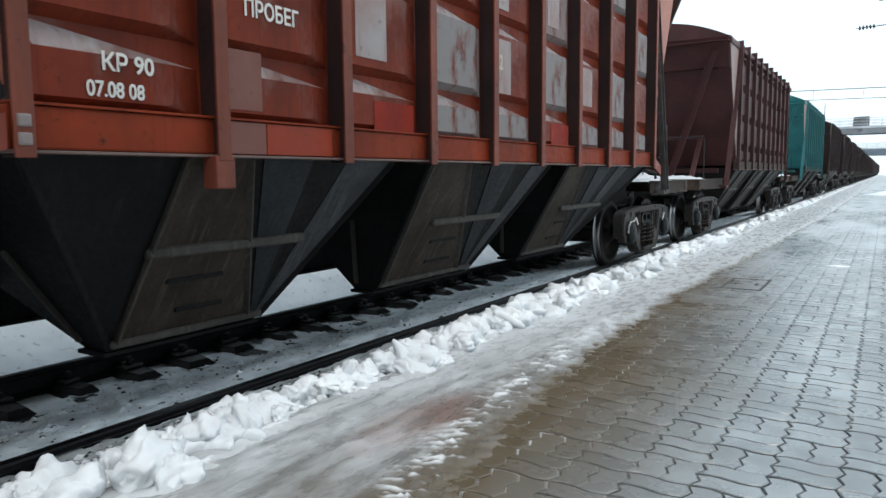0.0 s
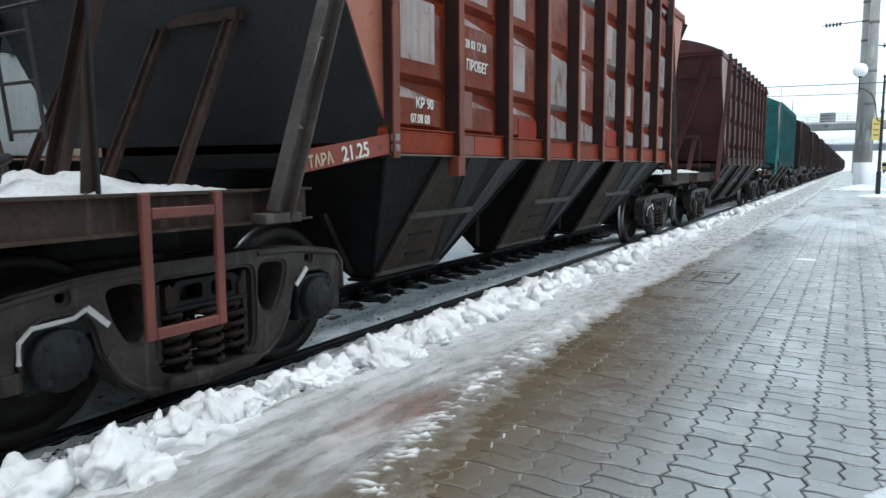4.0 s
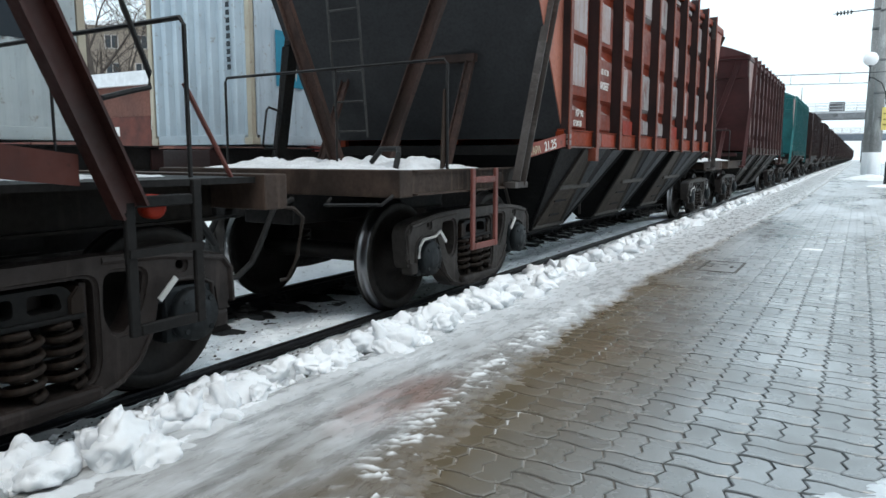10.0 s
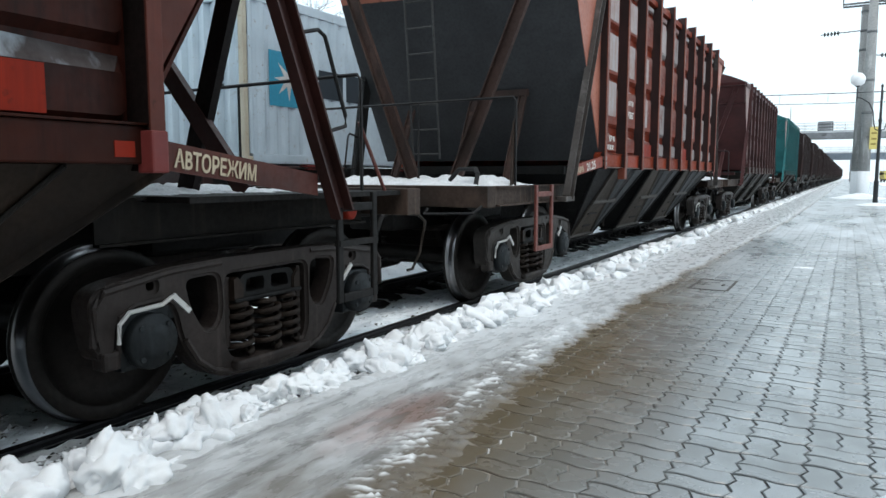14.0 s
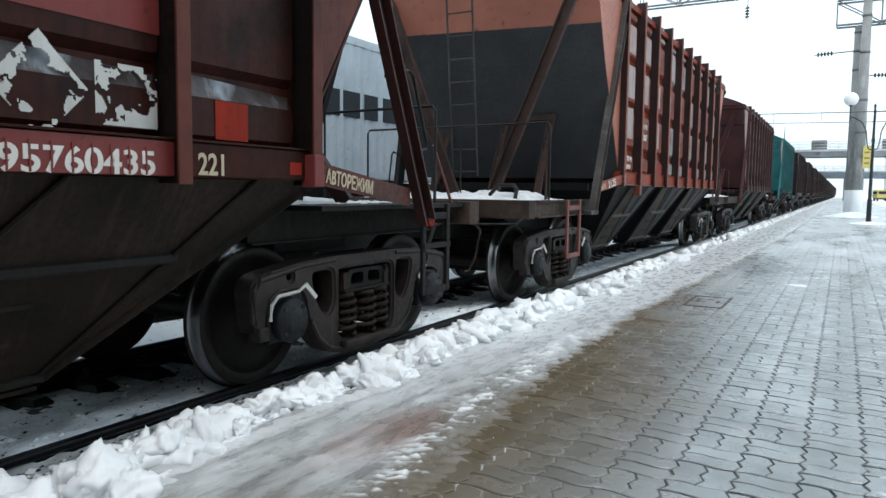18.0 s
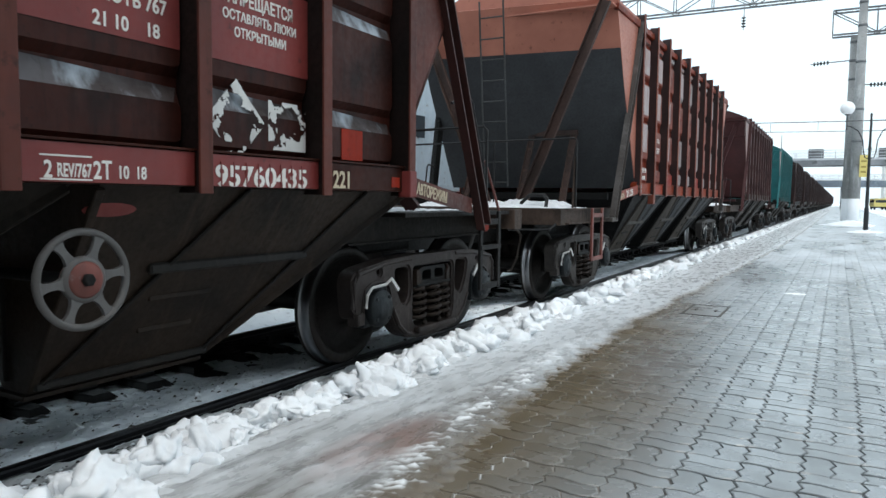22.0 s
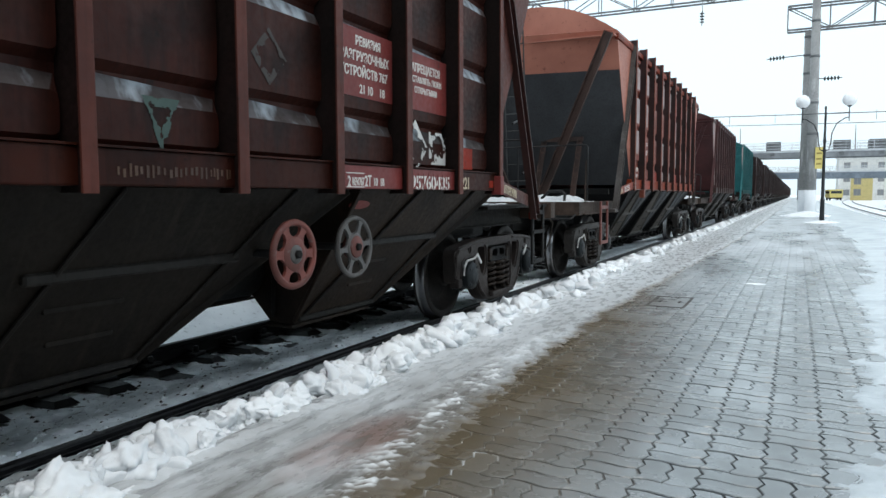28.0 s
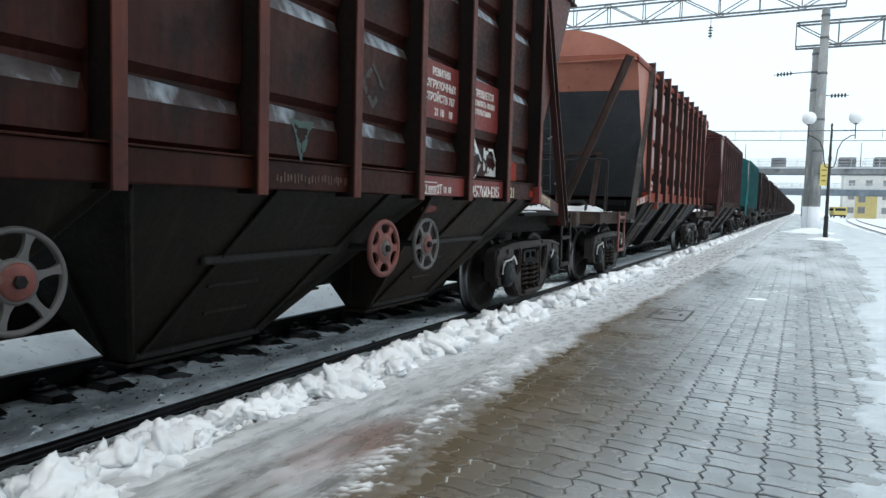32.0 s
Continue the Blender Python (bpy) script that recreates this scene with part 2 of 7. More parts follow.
BLEACHED_SOFT = worn_paint("bleached_stencil_field", (0.31, 0.275, 0.27), (0.24, 0.14, 0.12), (0.15, 0.05, 0.035), streak=1.3)
MARK_RUST = worn_paint("worn_rusty_lettering", (0.085, 0.045, 0.027), (0.04, 0.018, 0.012), (0.03, 0.012, 0.009), streak=1.4)
MARK_GREY = plain("worn_grey_mark", (0.055, 0.047, 0.044), 0.7)
RIDGE_SKYLIT = worn_paint("scuffed_skylit_ridge", (0.36, 0.32, 0.33), (0.20, 0.11, 0.09), (0.07, 0.025, 0.018), (0.40, 0.37, 0.36), 0.8, gloss=0.2)

# ---- mesh helpers ----
def mesh_of(bm, name, mat, smooth=False):
    bmesh.ops.recalc_face_normals(bm, faces=bm.faces)
    me = bpy.data.meshes.new(name)
    if smooth:
        for f in bm.faces:
            f.smooth = True
    bm.to_mesh(me)
    bm.free()
    for m in (mat if isinstance(mat, (list, tuple)) else [mat]):
        me.materials.append(m)
    return me


def part(name, bm, mat, parent=None, label="", smooth=False):
    """One mesh object, under a thing or under a part."""
    ob = new(name, mesh_of(bm, name, mat, smooth))
    ob.parent = parent
    return tagged(ob, label)


def thing(name, label, category, at=(0, 0, 0), group=""):
    ob = new(name)
    ob.empty_display_size = 0.2
    ob.location = at
    return tagged(ob, label, category, group)


def share(name, me, parent, at, turn=(0, 0, 0), scale=(1, 1, 1)):
    ob = new(name, me)
    ob.parent = parent
    ob.location, ob.rotation_euler, ob.scale = at, turn, scale
    return ob


def hexa(bm, pts, mat=0):
    """A block from eight corners: four below, four above, both in turn."""
    v = [bm.verts.new(p) for p in pts]
    for q in ((3, 2, 1, 0), (4, 5, 6, 7), (0, 1, 5, 4), (1, 2, 6, 5), (2, 3, 7, 6), (3, 0, 4, 7)):
        bm.faces.new([v[i] for i in q]).material_index = mat
    return v


def box(bm, x0, x1, y0, y1, z0, z1, mat=0, bevel=0.0):
    v = hexa(bm, [(x0, y0, z0), (x1, y0, z0), (x1, y1, z0), (x0, y1, z0), (x0, y0, z1), (x1, y0, z1), (x1, y1, z1), (x0, y1, z1)], mat)
    if bevel:
        bmesh.ops.bevel(bm, geom=list({e for w in v for e in w.link_edges}), offset=bevel, segments=2, affect="EDGES", profile=0.6)
    return bm


def beam(bm, p, q, w, d, side=(1, 0, 0), bevel=0.0, mat=0):
    """A bar from p to q; w is its width along side, d its depth across."""
    p, q = Vector(p), Vector(q)
    a = (q - p).normalized()
    s = Vector(side)
    s = (s - a * s.dot(a)).normalized()
    u = a.cross(s)
    s, u = s * w / 2, u * d / 2
    v = hexa(bm, [p - s - u, p + s - u, p + s + u, p - s + u, q - s - u, q + s - u, q + s + u, q - s + u], mat)
    if bevel:
        bmesh.ops.bevel(bm, geom=list({e for k in v for e in k.link_edges}), offset=bevel, segments=1, affect="EDGES")
    return bm


def angle_bar(bm, p, q, w, t, side=(1, 0, 0), out=(0, 0, 1), lip=0.42):
    """A channel profile from p to q: a web w wide with two lips, as one piece."""
    p, q = Vector(p), Vector(q)
    a = (q - p).normalized()
    s = Vector(side)
    s = (s - a * s.dot(a)).normalized()
    o = Vector(out)
    o = (o - a * o.dot(a) - s * o.dot(s)).normalized()
    h, d = w / 2, w * lip
    prof = [(-h, 0), (h, 0), (h, d), (h - t, d), (h - t, t), (-h + t, t), (-h + t, d), (-h, d)]
    r = [[bm.verts.new(e + s * u + o * v) for u, v in prof] for e in (p, q)]
    for i in range(8):
        bm.faces.new((r[0][i], r[0][(i + 1) % 8], r[1][(i + 1) % 8], r[1][i]))
    bm.faces.new(r[0][::-1])
    bm.faces.new(r[1])
    return bm


def tube(bm, pts, r, seg=8, closed=False):
    """A round bar along a line of points."""
    pts = [Vector(p) for p in pts]
    n = len(pts)
    rings = []
    up = Vector((0.13, 0.21, 1)).normalized()
    for i, p in enumerate(pts):
        a = pts[(i + 1) % n] if closed or i < n - 1 else p
        b = pts[i - 1] if closed or i else p
        d = (a - b).normalized()
        s = d.cross(up)
        if s.length < 0.05:
            s = d.cross(Vector((1, 0, 0)))
        s.normalize()
        u = s.cross(d)
        rings.append([bm.verts.new(p + (s * math.cos(k) + u * math.sin(k)) * r) for k in np.linspace(0, 2 * math.pi, seg, endpoint=False)])
    for i in range(n if closed else n - 1):
        a, b = rings[i], rings[(i + 1) % n]
        for k in range(seg):
            bm.faces.new((a[k], a[(k + 1) % seg], b[(k + 1) % seg], b[k]))
    if not closed:
        bm.faces.new(rings[0][::-1])
        bm.faces.new(rings[-1])
    return bm


def lathe(bm, profile, axis="x", seg=40, at=(0, 0, 0), close=False, mats=()):
    """Turns (along, radius) pairs about an axis; mats gives a material for some of the bands."""
    at = Vector(at)
    ang = np.linspace(0, 2 * math.pi, seg, endpoint=False)
    put = {"x": lambda h, r, k: (h, r * math.cos(k), r * math.sin(k)), "y": lambda h, r, k: (r * math.cos(k), h, r * math.sin(k)), "z": lambda h, r, k: (r * math.cos(k), r * math.sin(k), h)}[axis]
    rings = [[bm.verts.new(at + Vector(put(h, r, k))) for k in ang] for h, r in profile]
    pairs = list(zip(rings, rings[1:])) + ([(rings[-1], rings[0])] if close else [])
    for i, (a, b) in enumerate(pairs):
        for k in range(seg):
            f = bm.faces.new((a[k], a[(k + 1) % seg], b[(k + 1) % seg], b[k]))
            f.material_index = dict(mats).get(i, 0)
            f.smooth = True
    if not close:
        bm.faces.new(rings[0][::-1])
        bm.faces.new(rings[-1])
    return bm


def prism(bm, pts, x0, x1, bevel=0.0):
    """A polygon of (y, z) pairs, given thickness from x0 to x1."""
    a = [bm.verts.new((x0, y, z)) for y, z in pts]
    b = [bm.verts.new((x1, y, z)) for y, z in pts]
    n = len(pts)
    bm.faces.new(a)
    bm.faces.new(b[::-1])
    for i in range(n):
        bm.faces.new((a[i], b[i], b[(i + 1) % n], a[(i + 1) % n]))
    if bevel:
        bmesh.ops.bevel(bm, geom=list({e for v in b for e in v.link_edges if e.other_vert(v) in b}), offset=bevel, segments=2, affect="EDGES")
    return bm


def plate(bm, pts, thick):
    """A flat sheet through corner points, given thickness."""
    pts = [Vector(p) for p in pts]
    nrm = (pts[1] - pts[0]).cross(pts[2] - pts[0]).normalized() * thick
    a = [bm.verts.new(p) for p in pts]
    b = [bm.verts.new(p - nrm) for p in pts]
    n = len(pts)
    bm.faces.new(a)
    bm.faces.new(b[::-1])
    for i in range(n):
        bm.faces.new((a[i], b[i], b[(i + 1) % n], a[(i + 1) % n]))
    return bm


def writing(name, text, size, m, mat, parent, wide=1.0, label=""):
    """Painted words, as a thin mesh in the plane of m."""
    cu = bpy.data.curves.new(name, "FONT")
    cu.body, cu.size, cu.extrude, cu.align_x, cu.offset = text, size, 0.0015, "LEFT", size * 0.02
    cu.space_line = 0.95
    ob = new(name, cu)
    dg = bpy.context.evaluated_depsgraph_get()
    me = bpy.data.meshes.new_from_object(ob.evaluated_get(dg))
    bpy.data.objects.remove(ob)
    bpy.data.curves.remove(cu)
    me.materials.clear()
    me.materials.append(mat)
    ob = new(name, me)
    ob.parent = parent
    ob.matrix_basis = m @ Matrix.Diagonal((wide, 1, 1, 1))
    return tagged(ob, label)


def on_side(x, y, z, lean=0.0):
    """The plane of a wagon's platform-side wall: words run along the train, from its rear to its front."""
    return pose(x, y, z, 90, 0, 90) @ pose(0, 0, 0, 0, 0, lean)

# ---- setting: ground, platform, snow, tracks ----
TRACK_X = -4.34          # middle of the near track
LEVEL = 0.17             # platform surface over the rail tops


def place(n, l):
    """Where a point lies in the world, for stains that run on from piece to piece."""
    g, s = n.new("ShaderNodeNewGeometry"), n.new("ShaderNodeSeparateXYZ")
    l.new(g.outputs["Position"], s.inputs[0])
    return g.outputs["Position"], s.outputs


def math_of(n, l, op, a, b=0.0, clamp=False):
    x = n.new("ShaderNodeMath")
    x.operation, x.use_clamp = op, clamp
    for s, v in zip(x.inputs, (a, b)):
        if isinstance(v, (int, float)):
            s.default_value = v
        else:
            l.new(v, s)
    return x.outputs[0]




def mud(n, l):
    pos, xyz = place(n, l)
    w = noise_of(n, l, pos, 1.1, 5)
    a = math_of(n, l, "MULTIPLY", math_of(n, l, "SUBTRACT", w, 0.5), 0.9)
    b = math_of(n, l, "MULTIPLY", xyz[1], 0.10)
    x = math_of(n, l, "ADD", math_of(n, l, "ADD", xyz[0], a), b)
    f = math_of(n, l, "MULTIPLY", math_of(n, l, "ADD", x, 0.10), -0.95, True)
    return ramp(n, l, f, [(0.0, grey(0)), (0.85, grey(1))]), pos, xyz


def paver_material(name, island):
    m, n, l, b = material(name, 0.25)
    wet, pos, xyz = mud(n, l)
    rnd = n.new("ShaderNodeNewGeometry").outputs["Random Per Island"] if island else n.new("ShaderNodeObjectInfo").outputs["Random"]
    grain = noise_of(n, l, pos, 160, 4, 0.7)
    blotch = noise_of(n, l, pos, 3.2, 6, 0.6)
    c = mix(n, l, rnd, (0.200, 0.220, 0.228), (0.275, 0.300, 0.310))
    c = mix(n, l, ramp(n, l, blotch, [(0.35, grey(0)), (0.7, grey(0.7))]), c, (0.155, 0.168, 0.172))
    c = mix(n, l, wet, c, mix(n, l, rnd, (0.108, 0.085, 0.054), (0.130, 0.103, 0.068)))
    c = mix(n, l, ramp(n, l, grain, [(0.52, grey(0)), (0.80, grey(0.55))]), c, (0.06, 0.058, 0.055))
    # pale patches far along the platform: reflected sky sheen put into the colour
    sheen_noise = noise_of(n, l, coords_world(n, l, pos, (0.9, 0.28, 1)), 1.3, 5, 0.6)
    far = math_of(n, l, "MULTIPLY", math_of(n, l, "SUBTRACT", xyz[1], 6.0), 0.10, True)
    sheen = math_of(n, l, "MULTIPLY", ramp(n, l, sheen_noise, [(0.42, grey(0)), (0.62, grey(0.75))]), far)
    c = mix(n, l, sheen, c, (0.62, 0.66, 0.69))
    l.new(c, b.inputs["Base Color"])
    r = mix(n, l, ramp(n, l, blotch, [(0.4, grey(0)), (0.62, grey(1))]), grey(0.16), grey(0.38))
    r = mix(n, l, sheen, r, grey(0.7))
    l.new(r, b.inputs["Roughness"])
    l.new(mix(n, l, wet, grey(0.95), grey(0.42)), b.inputs["Specular IOR Level"])
    bump(n, l, b, mix(n, l, 0.5, grain, blotch), 0.18, 0.003)
    return m


def coords_world(n, l, pos, scale):
    mp = n.new("ShaderNodeMapping")
    mp.inputs["Scale"].default_value = scale
    l.new(pos, mp.inputs[0])
    return mp.outputs[0]


def bed_material():
    """Sand and meltwater in the joints: dark, but pale with frozen slush where the mud stands."""
    m, n, l, b = material("joint_filling", 0.5)
    wet, pos, xyz = mud(n, l)
    t = noise_of(n, l, pos, 9, 4)
    c = mix(n, l, t, (0.014, 0.014, 0.014), (0.034, 0.033, 0.032))
    pale = math_of(n, l, "MULTIPLY", wet, ramp(n, l, noise_of(n, l, pos, 2.3, 4), [(0.36, grey(0)), (0.56, grey(1))]))
    c = mix(n, l, pale, c, (0.36, 0.31, 0.26))
    by = math_of(n, l, "MULTIPLY", math_of(n, l, "SUBTRACT", -0.98, xyz[0]), 3.0, True)
    snow = math_of(n, l, "MULTIPLY", by, ramp(n, l, noise_of(n, l, pos, 3.1, 4), [(0.40, grey(0)), (0.52, grey(1))]))
    l.new(mix(n, l, snow, c, (0.62, 0.63, 0.63)), b.inputs["Base Color"])
    return m


def snow_material(name, white, grey_snow, speck=0.0, rough=0.55, coarse=1.0, dirt_scale=1.5, sss=0.0):
    m, n, l, b = material(name, rough)
    pos, xyz = place(n, l)
    big, mid, fine = noise_of(n, l, pos, dirt_scale, 5), noise_of(n, l, pos, 14 * coarse, 5, 0.6), noise_of(n, l, pos, 90 * coarse, 4, 0.7)
    c = mix(n, l, ramp(n, l, big, [(0.42, grey(0)), (0.68, grey(1))]), white, grey_snow)
    if speck:
        c = mix(n, l, ramp(n, l, mid, [(0.60, grey(0)), (0.72, grey(speck))]), c, (0.10, 0.09, 0.08))
    l.new(c, b.inputs["Base Color"])
    b.inputs["Subsurface Weight"].default_value = sss
    b.inputs["Subsurface Radius"].default_value = (0.02, 0.025, 0.03)
    b.inputs["Subsurface Scale"].default_value = 0.5
    bump(n, l, b, mix(n, l, 0.4, mid, fine), 0.5, 0.008)
    return m


def ice_material():
    m, n, l, b = material("trodden_ice", 0.25)
    pos, xyz = place(n, l)
    stretched = coords_world(n, l, pos, (1.6, 0.55, 1))
    big, mid, fine = noise_of(n, l, stretched, 1.8, 6, 0.6), noise_of(n, l, stretched, 9, 6, 0.65), noise_of(n, l, pos, 70, 4, 0.7)
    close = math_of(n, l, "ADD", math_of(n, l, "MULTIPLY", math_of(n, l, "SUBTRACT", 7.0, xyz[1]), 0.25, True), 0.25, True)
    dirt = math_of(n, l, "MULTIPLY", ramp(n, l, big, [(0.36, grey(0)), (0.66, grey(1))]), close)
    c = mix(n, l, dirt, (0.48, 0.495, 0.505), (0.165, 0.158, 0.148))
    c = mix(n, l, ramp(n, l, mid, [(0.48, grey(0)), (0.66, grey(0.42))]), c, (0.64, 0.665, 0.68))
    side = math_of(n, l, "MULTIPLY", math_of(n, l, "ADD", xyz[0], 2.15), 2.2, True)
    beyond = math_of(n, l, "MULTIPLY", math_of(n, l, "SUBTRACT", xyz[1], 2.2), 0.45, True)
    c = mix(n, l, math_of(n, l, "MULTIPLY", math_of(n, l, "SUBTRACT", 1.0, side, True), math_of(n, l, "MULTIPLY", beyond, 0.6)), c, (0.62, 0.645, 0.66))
    # long dark wet streaks where feet and shovels went along the edge
    streak = noise_of(n, l, coords_world(n, l, pos, (3.4, 0.35, 1)), 2.2, 6, 0.7)
    wetness = math_of(n, l, "MULTIPLY", ramp(n, l, streak, [(0.50, grey(0)), (0.64, grey(0.75))]), math_of(n, l, "MULTIPLY", math_of(n, l, "SUBTRACT", 5.2, xyz[1]), 0.5, True))
    c = mix(n, l, wetness, c, (0.150, 0.152, 0.150))
    # near the end of the ice that lies before the camera it is thin, dark and muddy
    near = math_of(n, l, "MULTIPLY", math_of(n, l, "SUBTRACT", 4.4, xyz[1]), 0.55, True)
    out = math_of(n, l, "MULTIPLY", math_of(n, l, "ADD", xyz[0], 2.30), 1.7, True)
    thin = math_of(n, l, "MULTIPLY", math_of(n, l, "MULTIPLY", near, out), ramp(n, l, big, [(0.35, grey(0.2)), (0.6, grey(1))]))
    c = mix(n, l, thin, c, (0.13, 0.108, 0.082))
    # towards its edge the ice is so thin that the muddy paving shows through
    edge = math_of(n, l, "MULTIPLY", math_of(n, l, "SUBTRACT", math_of(n, l, "ADD", LEVEL + 0.0035, math_of(n, l, "MULTIPLY", mid, 0.016)), xyz[2]), 110.0, True)
    c = mix(n, l, math_of(n, l, "MULTIPLY", edge, 0.80), c, (0.150, 0.124, 0.092))
    # a faint reddish stain
    dx = math_of(n, l, "MULTIPLY", math_of(n, l, "ADD", xyz[0], 1.84), 4.2)
    dy = math_of(n, l, "MULTIPLY", math_of(n, l, "SUBTRACT", xyz[1], 2.75), 1.7)
    d = math_of(n, l, "ADD", math_of(n, l, "MULTIPLY", dx, dx), math_of(n, l, "MULTIPLY", dy, dy))
    pink = math_of(n, l, "MULTIPLY", math_of(n, l, "SUBTRACT", 1.0, d, True), ramp(n, l, mid, [(0.3, grey(0.05)), (0.7, grey(0.5))]))
    c = mix(n, l, pink, c, (0.36, 0.17, 0.15))
    # raised frozen crusts are white
    rise = math_of(n, l, "MULTIPLY", math_of(n, l, "SUBTRACT", xyz[2], LEVEL + 0.021), 90.0, True)
    c = mix(n, l, math_of(n, l, "MULTIPLY", rise, 0.85), c, (0.80, 0.82, 0.83))
    l.new(c, b.inputs["Base Color"])
    l.new(ramp(n, l, mid, [(0.35, grey(0.12)), (0.65, grey(0.5))]), b.inputs["Roughness"])
    bump(n, l, b, mix(n, l, 0.35, mid, fine), 0.38, 0.010)
    return m


PAVER = paver_material("wet_grey_paver", False)
PAVER_FIELD = paver_material("wet_grey_paver_field", True)
BED = bed_material()
SNOW = snow_material("clean_snow", (0.86, 0.89, 0.91), (0.66, 0.69, 0.72), 0.6, sss=0.0)
SNOW_BANK = snow_material("shovelled_snow", (0.80, 0.82, 0.835), (0.68, 0.70, 0.72), 0.06, sss=0.0)
SNOW_SHADED = snow_material("shaded_grey_snow", (0.60, 0.62, 0.635), (0.45, 0.46, 0.465), 0.25, 0.5, 1.0, 2.5)
SNOW_DIRTY = snow_material("sooty_track_snow", (0.88, 0.93, 0.96), (0.55, 0.60, 0.64), 0.9, 0.5, 1.2, 4.5)
SNOW_SLUSH = snow_material("wet_slush", (0.56, 0.61, 0.64), (0.34, 0.38, 0.41), 0.0, 0.22)
SNOW_GRITTY = snow_material("gritty_rail_snow", (0.52, 0.53, 0.53), (0.28, 0.28, 0.28), 1.0, 0.7, 2.0, 4.0)
ICE = ice_material()
SLEEPER = grime("wet_dark_sleeper", (0.010, 0.010, 0.010), (0.018, 0.017, 0.017), 0.45)
IRON_COVER = grime("rusty_cover_iron", (0.055, 0.05, 0.046), (0.09, 0.08, 0.07), 0.6)


def vnoise(x, y, scale, seed=0.0):
    """Smooth noise on numpy grids: a few turned sine waves and hashed lattice values."""
    x, y = x * scale + seed * 17.3, y * scale + seed * 9.1
    i, j = np.floor(x), np.floor(y)
    fx, fy = x - i, y - j
    fx, fy = fx * fx * (3 - 2 * fx), fy * fy * (3 - 2 * fy)

    def h(a, b):
        v = np.sin(a * 127.1 + b * 311.7 + seed * 74.7) * 43758.5453
        return v - np.floor(v)
    return (h(i, j) * (1 - fx) + h(i + 1, j) * fx) * (1 - fy) + (h(i, j + 1) * (1 - fx) + h(i + 1, j + 1) * fx) * fy


def fbm(x, y, scale, octaves=4, seed=0.0, gain=0.5):
    return sum(vnoise(x, y, scale * 2 ** k, seed + k) * gain ** k for k in range(octaves)) / sum(gain ** k for k in range(octaves))


def height_sheet(name, xs, ys, fn, mat, label="", category="", kind="structure", bands=None):
    """A sheet over a grid of x and y with the height fn; bands gives a material index by place."""
    X, Y = np.meshgrid(xs, ys)
    Z = fn(X, Y)
    nx, ny = len(xs), len(ys)
    verts = np.stack([X, Y, Z], -1).reshape(-1, 3)
    q = np.arange(nx * ny).reshape(ny, nx)
    faces = np.stack([q[:-1, :-1], q[:-1, 1:], q[1:, 1:], q[1:, :-1]], -1).reshape(-1, 4)
    me = bpy.data.meshes.new(name)
    me.from_pydata(verts.tolist(), [], faces.tolist())
    me.polygons.foreach_set("use_smooth", [True] * len(faces))
    for m in (mat if isinstance(mat, list) else [mat]):
        me.materials.append(m)
    if bands:
        c = verts[faces].mean(1)
        me.polygons.foreach_set("material_index", bands(c[:, 0], c[:, 1], c[:, 2]).astype(int).tolist())
    me.update()
    return tagged(new(name, me), label, category, kind=kind)


def steps(*spans):
    """Grid lines: spans of (start, end, step) joined end to end."""
    out = [np.arange(a, b, s) for a, b, s in spans]
    return np.concatenate(out + [[spans[-1][1]]])


def ease(x, a, b):
    t = np.clip((x - a) / (b - a), 0, 1)
    return t * t * (3 - 2 * t)


# the yard: one sheet to the horizon
def yard(X, Y):
    z = -0.24 + 0.05 * fbm(X, Y, 0.35, 3, 3)
    # a low bank of thrown snow between the two tracks
    z += (0.30 + 0.10 * fbm(X, Y, 0.8, 3, 5)) * np.exp(-((X + 6.55) / 0.62) ** 2)
    z -= 0.12 * np.exp(-((X + 9.6) / 1.2) ** 2)
    # out past the platform the ground rises a little to the other tracks
    z += 0.24 * ease(X, 3.2, 4.6)
    return z


ground = height_sheet("ground", steps((-1500, -60, 120), (-60, -12, 4), (-12, -5.2, 0.17), (-5.2, -3.4, 0.3), (-3.4, 8, 1.2), (8, 60, 6), (60, 1500, 120)),
                      steps((-900, -20, 80), (-20, 0, 2), (0, 30, 0.25), (30, 120, 2), (120, 400, 20), (400, 3000, 200)), yard, SNOW,
                      "snow-covered railway yard", "ground")


# bed of the near track: sooty snow, deep beside the far rail and heaped against the near one
def bed_height(X, Y):
    u = X - TRACK_X
    z = -0.195 + 0.175 * ease(u, -0.45, 0.76) + 0.065 * (fbm(X, Y, 5, 4, 11) - 0.5) + 0.035 * (fbm(X, Y, 19, 3, 12) - 0.5)
    z += 0.05 * np.exp(-((u + 1.15) / 0.2) ** 2)
    z = np.where(u > 0.83, -0.075 + 0.055 * (u - 0.83) / 0.42 + 0.03 * (fbm(X, Y, 14, 3, 14) - 0.5), z)
    edge = np.exp(-((u - 0.795) / 0.05) ** 2)
    return z - 0.05 * edge


height_sheet("track_bed", TRACK_X + steps((-1.45, -0.9, 0.08), (-0.9, 0.84, 0.03), (0.84, 1.25, 0.03)), steps((-6, 0.5, 0.1), (0.5, 9, 0.025), (9, 22, 0.07), (22, 60, 0.4), (60, 320, 4)), bed_height,
             [SNOW_DIRTY, SNOW_GRITTY], "sooty trampled snow between the rails", "snow", "structure", lambda x, y, z: x > TRACK_X + 0.82)


